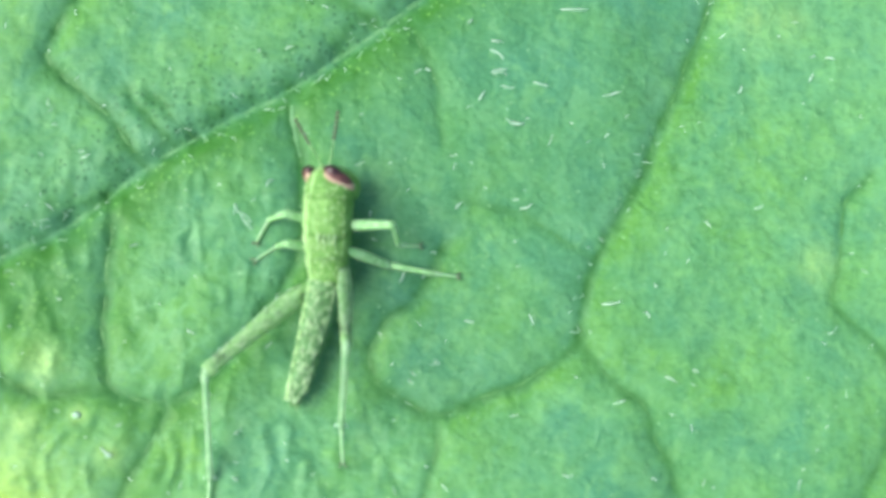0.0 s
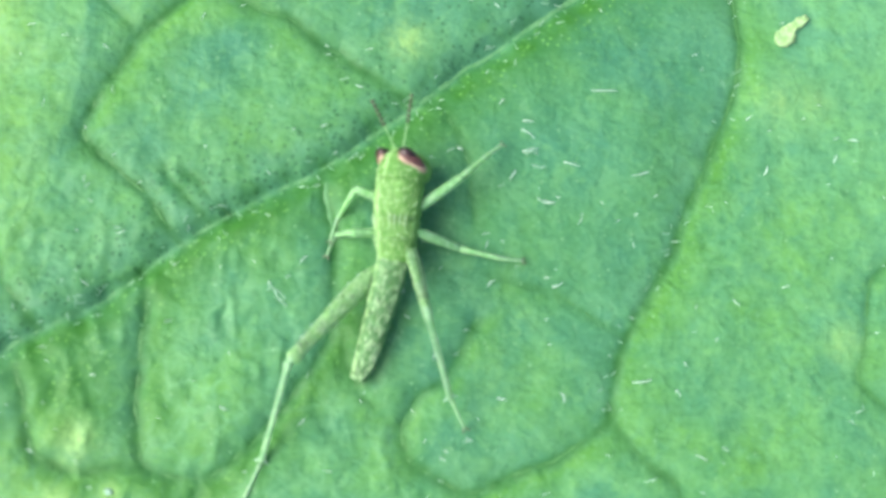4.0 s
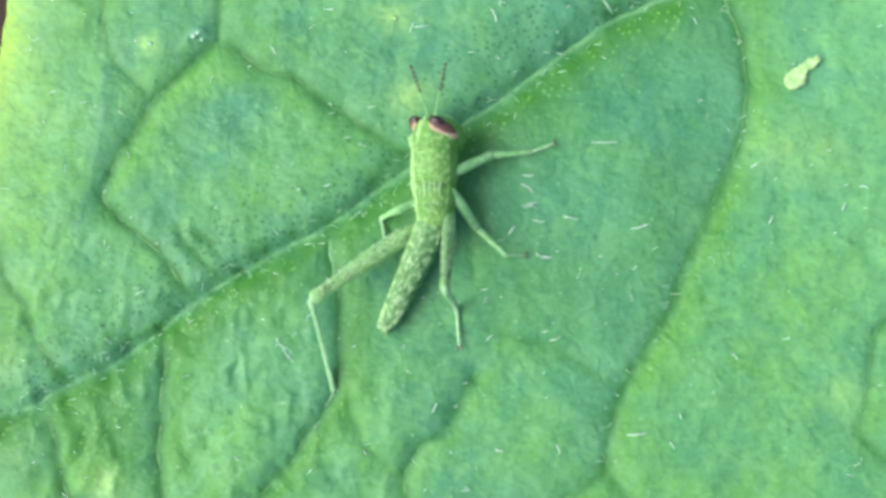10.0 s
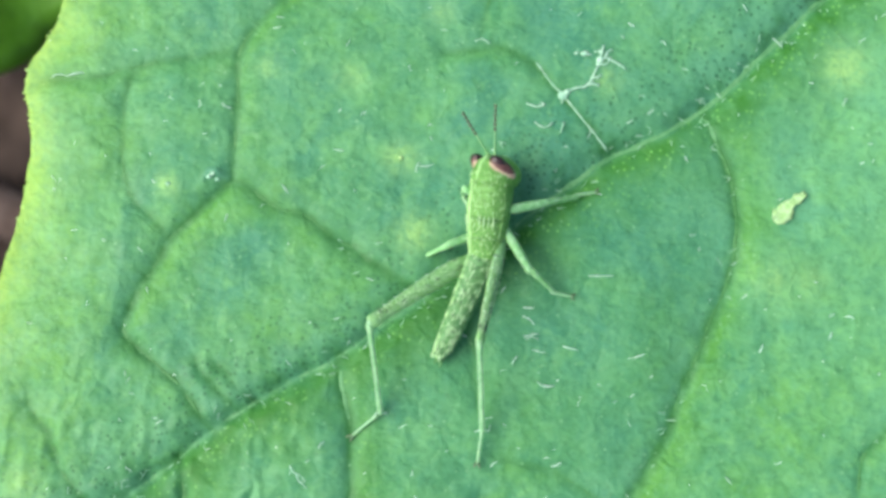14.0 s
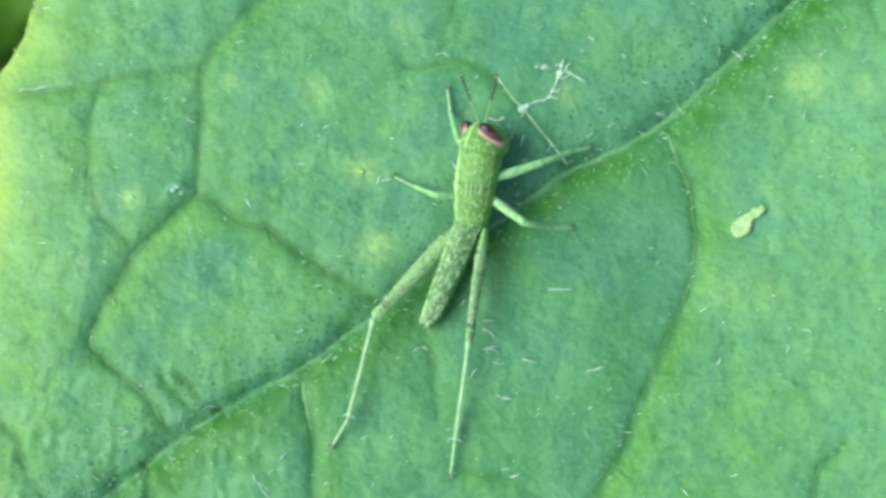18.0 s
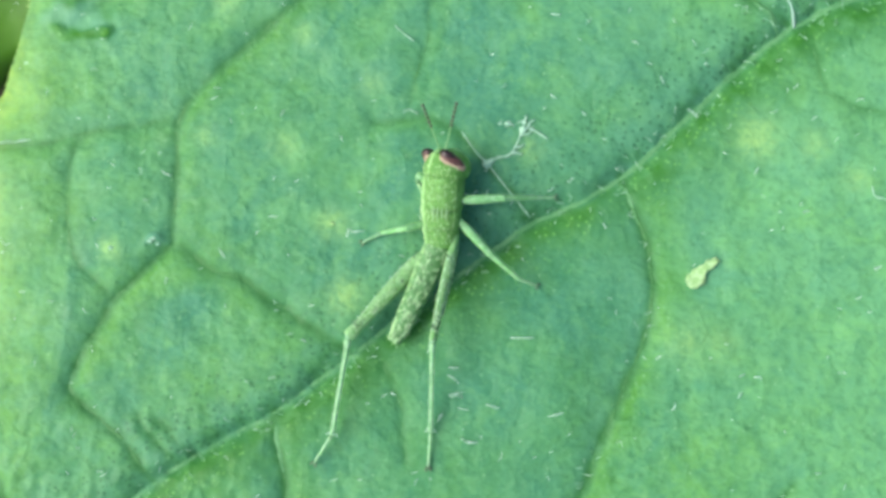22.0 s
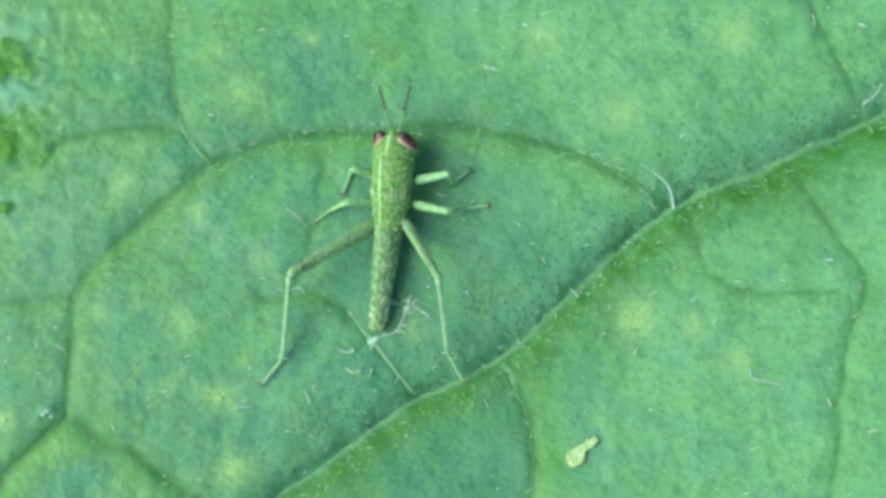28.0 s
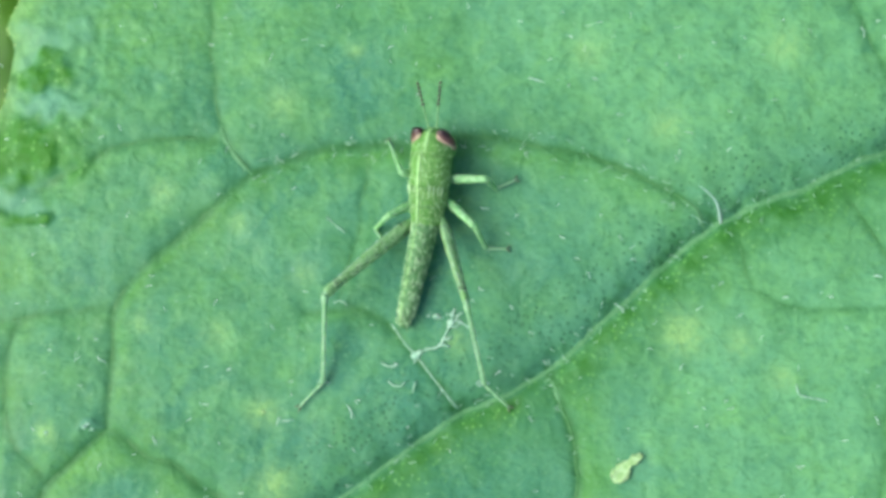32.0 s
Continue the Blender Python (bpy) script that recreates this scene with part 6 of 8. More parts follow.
    walk(LEGS["RH"][1], [(0, mm(2.41, -1.74, 0.91, -38, -56, 175)), (0.5, mm(2.32, -2.10, 0.76, -33, -55, 171)), (1, mm(2.62, -1.37, 0.42, -70, -53, -144)), (1.5, mm(2.65, -1.52, 0.70, -90, -47, -126)), (2, mm(2.71, -1.58, 0.92, -108, -32, -106)), (2.5, mm(2.68, -1.05, 0.65, -100, -38, -113)), (3, mm(2.69, -1.58, 0.59, -93, -42, -118)), (3.5, mm(2.63, -1.66, 0.63, -82, -48, -129)), (4, mm(2.54, -1.49, 0.68, -71, -52, -138)), (4.5, mm(2.31, -2.20, 0.48, -63, -54, -147)), (6.5, mm(2.38, -2.07, 0.01, -54, -55, -153)), (7, mm(0.33, -2.40, -1.12, -13, -55, -153)), (7.5, mm(1.69, -2.01, -0.18, -46, -56, -158)), (8, mm(3.00, -1.59, 0.82, -142, -29, -90)), (8.5, mm(2.89, -1.67, 0.83, -141, -28, -90)), (9, mm(2.78, -1.78, 0.86, -140, -26, -90)), (9.5, mm(2.69, -1.85, 1.01, -140, -25, -90)), (10, mm(2.57, -1.83, 1.18, -140, -24, -90)), (10.5, mm(2.59, -1.87, 1.20, -140, -27, -90)), (11, mm(2.61, -1.81, 1.22, -139, -29, -90)), (11.5, mm(2.18, -2.36, 0.89, -45, -56, -177)), (12, mm(1.98, -2.55, 0.77, -38, -56, -175)), (12.5, mm(1.90, -2.60, 0.82, -36, -56, -174)), (13, mm(1.83, -2.60, 0.87, -35, -56, -173)), (13.5, mm(1.70, -2.53, 0.94, -36, -56, -170)), (15.5, mm(0.12, -2.64, -0.70, -12, -56, -157)), (16, mm(0.14, -2.64, -0.74, -15, -55, -153)), (16.5, mm(0.54, -3.38, -0.59, 6, -56, -180)), (17, mm(0.67, -3.74, -0.37, 2, -56, 179)), (17.5, mm(0.63, -3.75, -0.29, 0, -56, -179)), (18, mm(0.59, -3.75, -0.19, 0, -56, -179)), (18.5, mm(1.13, -3.49, 0.16, -13, -56, -179)), (19, mm(1.63, -2.86, 0.53, -29, -56, -178)), (19.5, mm(1.53, -2.81, 0.68, -24, -56, -179)), (20, mm(1.43, -2.73, 0.80, -18, -56, 178)), (20.5, mm(1.31, -2.70, 0.73, -16, -56, 179)), (21, mm(1.27, -2.82, 0.58, -14, -56, 180)), (21.5, mm(1.09, -3.11, 0.52, -14, -56, -180)), (22, mm(0.79, -3.17, 0.58, -16, -56, -178)), (22.5, mm(0.42, -3.10, 0.25, -6, -56, -176)), (23, mm(0.10, -3.07, -0.14, 3, -56, -174)), (23.5, mm(0.51, -3.06, 0.17, -6, -56, -176)), (24, mm(0.95, -3.02, 0.39, -17, -56, -178)), (24.5, mm(0.72, -3.53, 0.21, -11, -56, -176)), (26.5, mm(1.16, -3.13, -0.22, -2, -29, -170)), (27, mm(2.56, -1.21, 1.26, -50, -29, -167)), (27.5, mm(2.85, -1.10, 0.94, -41, -29, -174)), (28, mm(2.64, -1.56, 0.82, -38, -29, -170)), (28.5, mm(2.56, -1.94, 0.70, -40, -29, -166)), (29, mm(2.53, -2.30, 0.55, -43, -29, -163)), (29.5, mm(2.40, -2.30, 0.61, -40, -29, -160)), (30, mm(2.22, -2.09, 0.69, -36, -29, -159)), (30.5, mm(2.25, -2.27, 0.56, -36, -29, -158)), (31, mm(2.24, -2.48, 0.46, -37, -29, -156)), (31.5, mm(2.17, -2.48, 0.53, -35, -29, -159)), (32, mm(2.20, -2.48, 0.55, -33, -29, -161))])
    walk(LEGS["RH"][2], [(0, mm(0.51, -4.19, -0.23, -25, -56, -174)), (0.5, mm(0.41, -4.58, -0.27, -19, -56, -174)), (1, mm(1.28, -3.74, -1.45, -69, -52, -138)), (1.5, mm(1.21, -3.44, -1.56, -67, -47, -126)), (2, mm(1.25, -2.91, -1.72, -64, -45, -122)), (2.5, mm(1.34, -2.66, -1.90, -65, -44, -121)), (3, mm(1.52, -3.44, -1.88, -67, -43, -119)), (3.5, mm(1.47, -3.85, -1.55, -67, -46, -124)), (4, mm(1.42, -3.91, -1.26, -70, -47, -128)), (4.5, mm(1.13, -4.74, -1.26, -55, -48, -129)), (6.5, mm(1.33, -4.80, -1.53, -46, -52, -141)), (7, mm(1.23, -5.55, -1.55, -43, -52, -139)), (7.5, mm(0.71, -4.86, -1.53, -27, -50, -135)), (8, mm(0.39, -2.58, -0.93, -11, -56, -174)), (8.5, mm(0.32, -2.62, -1.00, -11, -56, -167)), (9, mm(0.26, -2.72, -1.04, -12, -56, -158)), (9.5, mm(0.16, -2.75, -0.91, -6, -56, -165)), (10, mm(0.04, -2.70, -0.76, 1, -56, -172)), (10.5, mm(0.07, -2.83, -0.70, -2, -56, -171)), (11, mm(0.11, -2.87, -0.65, -5, -56, -169)), (11.5, mm(0.35, -4.78, -0.40, -3, -56, -174)), (12, mm(0.54, -5.30, -0.36, -1, -56, 176)), (12.5, mm(0.55, -5.41, -0.27, -5, -56, 176)), (13, mm(0.58, -5.47, -0.19, -9, -56, 178)), (13.5, mm(0.55, -5.44, -0.13, -5, -55, 172)), (15.5, mm(0.88, -5.83, -1.08, -12, -56, -160)), (16, mm(0.95, -5.80, -1.22, -12, -56, -160)), (16.5, mm(0.82, -6.67, -0.40, -6, -56, -178)), (17, mm(0.71, -7.04, -0.31, -8, -56, -178)), (17.5, mm(0.71, -7.05, -0.29, -9, -56, -177)), (18, mm(0.66, -7.05, -0.18, -8, -56, -179)), (18.5, mm(0.60, -6.72, -0.24, -7, -56, -174)), (19, mm(0.39, -5.79, -0.37, -5, -56, -167)), (19.5, mm(0.46, -5.84, -0.08, -9, -56, -173)), (20, mm(0.50, -5.85, 0.23, -11, -56, -179)), (20.5, mm(0.51, -5.86, 0.21, -13, -56, -177)), (21, mm(0.58, -6.02, 0.13, -15, -56, -175)), (21.5, mm(0.42, -6.31, 0.06, -4, -56, -179)), (22, mm(0.17, -6.38, 0.08, 6, -56, 179)), (22.5, mm(0.35, -6.39, 0.07, 0, -56, 179)), (23, mm(0.58, -6.33, -0.04, -5, -56, 180)), (23.5, mm(0.41, -6.36, -0.03, -4, -56, -176)), (24, mm(0.27, -6.20, -0.14, -3, -56, -171)), (24.5, mm(0.43, -6.80, -0.14, 5, -56, 180)), (26.5, mm(1.67, -6.38, -0.32, -22, -28, -158)), (27, mm(1.83, -3.54, -0.96, -45, -25, -134)), (27.5, mm(2.09, -3.68, -0.97, -34, -27, -146)), (28, mm(2.14, -4.29, -0.97, -35, -27, -143)), (28.5, mm(2.16, -4.62, -1.18, -34, -24, -131)), (29, mm(2.22, -4.93, -1.41, -29, -21, -119)), (29.5, mm(2.30, -5.04, -1.23, -36, -22, -124)), (30, mm(2.31, -4.92, -1.00, -41, -24, -128)), (30.5, mm(2.40, -5.08, -1.16, -37, -23, -126)), (31, mm(2.43, -5.28, -1.29, -33, -22, -123)), (31.5, mm(2.31, -5.33, -1.12, -36, -22, -123)), (32, mm(2.32, -5.38, -1.02, -39, -22, -123))])
    walk(LEGS["LF"][0], [(0, mm(-0.44, 1.48, -0.27, 84, 11, 91)), (0.5, mm(-0.42, 1.46, -0.40, 99, 17, 86)), (1, mm(-0.45, 1.56, -0.32, 61, 40, 65)), (1.5, mm(-0.45, 1.55, -0.31, 64, 38, 68)), (2, mm(-0.45, 1.55, -0.31, 66, 37, 69)), (2.5, mm(-0.45, 1.56, -0.32, 59, 41, 63)), (3, mm(-0.46, 1.50, -0.29, 71, 20, 85)), (3.5, mm(-0.45, 1.48, -0.34, 72, 17, 87)), (4, mm(-0.45, 1.48, -0.34, 69, 17, 87)), (4.5, mm(-0.43, 1.58, -0.34, 50, 49, 48)), (6.5, mm(-0.42, 1.55, -0.31, 73, 41, 63)), (7, mm(-0.44, 1.55, -0.30, 71, 36, 69)), (7.5, mm(-0.45, 1.52, -0.30, 75, 26, 80)), (8, mm(-0.46, 1.49, -0.28, 73, 14, 89)), (8.5, mm(-0.44, 1.46, -0.34, 76, 10, 92)), (9, mm(-0.43, 1.45, -0.39, 78, 2, 98)), (9.5, mm(-0.41, 1.43, -0.49, 81, 20, 85)), (10, mm(-0.42, 1.46, -0.41, 72, 41, 63)), (10.5, mm(-0.42, 1.43, -0.45, 83, 37, 69)), (11, mm(-0.42, 1.46, -0.40, 90, 34, 73)), (11.5, mm(-0.43, 1.43, -0.45, 94, 28, 79)), (12, mm(-0.42, 1.44, -0.44, 97, 29, 78)), (12.5, mm(-0.43, 1.44, -0.45, 99, 26, 80)), (13, mm(-0.42, 1.45, -0.43, 99, 24, 82)), (13.5, mm(-0.42, 1.45, -0.42, 99, 23, 82)), (15.5, mm(-0.43, 1.52, -0.29, 81, 26, 80)), (16, mm(-0.43, 1.51, -0.28, 83, 23, 83)), (16.5, mm(-0.41, 1.47, -0.27, 93, 8, 94)), (17, mm(-0.41, 1.46, -0.33, 97, 9, 93)), (17.5, mm(-0.42, 1.50, -0.33, 84, 27, 79)), (18, mm(-0.43, 1.56, -0.32, 67, 41, 64)), (18.5, mm(-0.42, 1.54, -0.30, 77, 36, 70)), (19, mm(-0.41, 1.53, -0.29, 84, 32, 75)), (19.5, mm(-0.41, 1.53, -0.29, 85, 31, 75)), (20, mm(-0.41, 1.53, -0.29, 85, 33, 73)), (20.5, mm(-0.41, 1.53, -0.29, 84, 33, 74)), (21, mm(-0.41, 1.53, -0.29, 88, 31, 75)), (21.5, mm(-0.41, 1.46, -0.39, 93, 30, 76)), (22, mm(-0.41, 1.50, -0.33, 90, 32, 75)), (22.5, mm(-0.40, 1.52, -0.30, 91, 30, 77)), (23, mm(-0.40, 1.50, -0.32, 94, 27, 79)), (23.5, mm(-0.40, 1.51, -0.30, 92, 28, 79)), (24, mm(-0.40, 1.52, -0.29, 90, 30, 76)), (24.5, mm(-0.41, 1.48, -0.31, 97, 13, 90)), (26.5, mm(-0.48, 1.58, -0.37, 22, 27, 38)), (27, mm(-0.47, 1.50, -0.33, 58, 18, 70)), (27.5, mm(-0.46, 1.49, -0.33, 65, 15, 75)), (28, mm(-0.47, 1.47, -0.30, 67, 10, 86)), (28.5, mm(-0.45, 1.47, -0.35, 66, 11, 84)), (29, mm(-0.42, 1.45, -0.42, 64, 13, 81)), (29.5, mm(-0.40, 1.44, -0.49, 72, 8, 89)), (30, mm(-0.40, 1.43, -0.53, 76, 11, 85)), (30.5, mm(-0.40, 1.43, -0.55, 79, 9, 89)), (31, mm(-0.40, 1.44, -0.54, 80, 6, 95)), (31.5, mm(-0.39, 1.44, -0.54, 78, 6, 94)), (32, mm(-0.38, 1.44, -0.59, 78, 5, 95))])
    walk(LEGS["LF"][1], [(0, mm(-0.59, 1.73, 1.10, -8, 2, 97)), (0.5, mm(-0.18, 1.85, 0.93, -22, 16, 90)), (1, mm(-0.73, 2.56, 0.62, -7, 5, 96)), (1.5, mm(-0.72, 2.50, 0.68, -11, -1, 99)), (2, mm(-0.70, 2.47, 0.71, -17, 38, 90)), (2.5, mm(-0.73, 2.60, 0.57, -3, 6, 95)), (3, mm(-0.86, 2.00, 0.96, -11, -28, 119)), (3.5, mm(-0.87, 1.88, 0.93, -12, -39, 132)), (4, mm(-0.94, 1.88, 0.91, -5, -41, 134)), (4.5, mm(-0.56, 2.78, 0.36, -30, 55, 23)), (6.5, mm(-0.37, 2.53, 0.70, -25, 21, 90)), (7, mm(-0.58, 2.43, 0.77, -25, 24, 90)), (7.5, mm(-0.70, 2.17, 0.92, -32, 20, 90)), (8, mm(-0.85, 1.83, 1.02, -30, 15, 90)), (8.5, mm(-0.78, 1.68, 1.00, -34, 13, 90)), (9, mm(-0.71, 1.46, 0.98, -34, 12, 90)), (9.5, mm(-0.58, 1.91, 0.82, -33, 15, 90)), (10, mm(-0.42, 2.44, 0.59, -32, 19, 90)), (10.5, mm(-0.28, 2.27, 0.66, -33, 18, 90)), (11, mm(-0.18, 2.20, 0.76, -33, 17, 90)), (11.5, mm(-0.20, 2.06, 0.78, -32, 15, 90)), (12, mm(-0.10, 2.06, 0.77, -34, 18, 90)), (12.5, mm(-0.10, 2.00, 0.79, -34, 17, 90)), (13, mm(-0.11, 1.98, 0.83, -34, 16, 90)), (13.5, mm(-0.13, 1.97, 0.85, -34, 15, 90)), (15.5, mm(-0.55, 2.16, 0.95, -12, -28, 120)), (16, mm(-0.52, 2.07, 1.00, -23, 51, 90)), (16.5, mm(-0.36, 1.67, 1.11, -20, 26, 90)), (17, mm(-0.26, 1.68, 1.05, -25, -3, 90)), (17.5, mm(-0.44, 2.15, 0.92, -24, 49, 49)), (18, mm(-0.55, 2.56, 0.65, -12, 52, 42)), (18.5, mm(-0.44, 2.40, 0.81, -25, 49, 48)), (19, mm(-0.36, 2.27, 0.89, -25, 17, 90)), (19.5, mm(-0.36, 2.26, 0.90, -25, 21, 90)), (20, mm(-0.31, 2.30, 0.87, -28, 24, 90)), (20.5, mm(-0.34, 2.30, 0.87, -23, 21, 90)), (21, mm(-0.27, 2.25, 0.90, -29, 21, 90)), (21.5, mm(-0.17, 2.13, 0.81, -30, 22, 90)), (22, mm(-0.21, 2.21, 0.86, -30, 24, 90)), (22.5, mm(-0.23, 2.18, 0.92, -30, 21, 90)), (23, mm(-0.19, 2.11, 0.92, -31, 18, 90)), (23.5, mm(-0.23, 2.13, 0.94, -31, 19, 90)), (24, mm(-0.24, 2.20, 0.92, -31, 21, 90)), (24.5, mm(-0.23, 1.79, 1.04, -22, -8, 90)), (26.5, mm(-1.08, 2.75, 0.11, -5, 27, 35)), (27, mm(-1.04, 2.09, 0.80, -57, 28, 26)), (27.5, mm(-0.94, 1.97, 0.89, -51, 12, 90)), (28, mm(-1.00, 1.72, 0.97, -50, 9, 90)), (28.5, mm(-1.00, 1.76, 0.90, -51, -8, 90)), (29, mm(-0.97, 1.82, 0.81, -61, 29, 24)), (29.5, mm(-0.83, 1.64, 0.83, -53, 28, 28)), (30, mm(-0.70, 1.71, 0.81, -46, 28, 31)), (30.5, mm(-0.66, 1.65, 0.81, -46, 28, 32)), (31, mm(-0.65, 1.56, 0.83, -45, 28, 33)), (31.5, mm(-0.70, 1.57, 0.82, -42, 28, 33)), (32, mm(-0.68, 1.54, 0.77, -40, 28, 34))])
    walk(LEGS["LF"][2], [(0, mm(-1.81, 1.57, 0.91, 40, -45, 141)), (0.5, mm(-1.34, 1.73, 0.48, 39, -27, 118)), (1, mm(-1.96, 2.42, 0.47, 12, -56, 175)), (1.5, mm(-1.93, 2.31, 0.44, 20, -54, 167)), (2, mm(-1.90, 2.24, 0.42, 25, -53, 163)), (2.5, mm(-1.97, 2.49, 0.50, 8, -56, -180)), (3, mm(-1.99, 1.50, 0.75, 3, -56, -176)), (3.5, mm(-1.89, 1.19, 0.73, 13, -55, 170)), (4, mm(-1.89, 1.07, 0.83, 23, -51, 156)), (4.5, mm(-1.46, 3.58, 0.01, 19, 53, 36)), (6.5, mm(-1.51, 2.33, 0.21, 35, -51, 154)), (7, mm(-1.72, 2.22, 0.29, 22, -56, -178)), (7.5, mm(-1.76, 1.94, 0.30, -1, -54, -150)), (8, mm(-1.93, 1.67, 0.41, -23, -41, -117)), (8.5, mm(-1.82, 1.52, 0.33, -23, -40, -115)), (9, mm(-1.74, 1.31, 0.29, -26, -35, -109)), (9.5, mm(-1.62, 1.73, 0.15, -27, -46, -125)), (10, mm(-1.48, 2.22, -0.04, -38, -50, -134)), (10.5, mm(-1.34, 2.07, 0.02, -46, -51, -137)), (11, mm(-1.23, 2.00, 0.11, -61, -49, -132)), (11.5, mm(-1.25, 1.88, 0.13, -31, -52, -139)), (12, mm(-1.14, 1.84, 0.12, -36, -49, -132)), (12.5, mm(-1.14, 1.80, 0.12, -35, -50, -132)), (13, mm(-1.15, 1.79, 0.16, -35, -50, -132)), (13.5, mm(-1.17, 1.78, 0.18, -35, -50, -133)), (15.5, mm(-1.67, 1.66, 0.72, -41, -24, -97)), (16, mm(-1.67, 1.69, 0.68, -31, -31, -104)), (16.5, mm(-1.54, 1.49, 0.73, 27, -54, 166)), (17, mm(-1.39, 1.71, 0.53, 38, -44, 138)), (17.5, mm(-1.56, 2.60, 0.58, 35, 50, 46)), (18, mm(-1.52, 3.33, 0.49, 16, 55, 29)), (18.5, mm(-1.55, 2.86, 0.47, -44, 9, -75)), (19, mm(-1.49, 2.12, 0.39, -22, -43, -119)), (19.5, mm(-1.49, 2.07, 0.41, -23, -42, -118)), (20, mm(-1.42, 2.06, 0.34, -20, -46, -124)), (20.5, mm(-1.49, 2.13, 0.42, -23, -43, -119)), (21, mm(-1.37, 2.03, 0.34, -19, -50, -134)), (21.5, mm(-1.24, 1.89, 0.23, -19, -52, -140)), (22, mm(-1.29, 1.96, 0.28, -20, -52, -139)), (22.5, mm(-1.30, 1.96, 0.33, -22, -53, -143)), (23, mm(-1.27, 1.91, 0.31, -22, -53, -144)), (23.5, mm(-1.30, 1.92, 0.33, -23, -53, -142)), (24, mm(-1.31, 1.97, 0.32, -21, -51, -138)), (24.5, mm(-1.39, 1.85, 0.58, 13, -55, 173)), (26.5, mm(-1.85, 3.73, 0.00, -9, 26, 39)), (27, mm(-1.78, 2.48, -0.12, -26, 14, -49)), (27.5, mm(-1.72, 1.76, -0.06, 0, 29, 15)), (28, mm(-1.80, 1.57, 0.02, 14, -25, 161)), (28.5, mm(-1.79, 1.89, -0.06, -11, -26, -138)), (29, mm(-1.69, 2.16, -0.15, -23, 25, -19)), (29.5, mm(-1.60, 2.07, -0.06, -11, 28, 31)), (30, mm(-1.51, 2.23, 0.01, -19, 25, 45)), (30.5, mm(-1.47, 2.16, 0.02, -21, 26, 43)), (31, mm(-1.47, 2.07, 0.05, -24, 26, 41)), (31.5, mm(-1.54, 2.12, 0.07, -25, 27, 39)), (32, mm(-1.53, 2.13, 0.06, -26, 27, 37))])
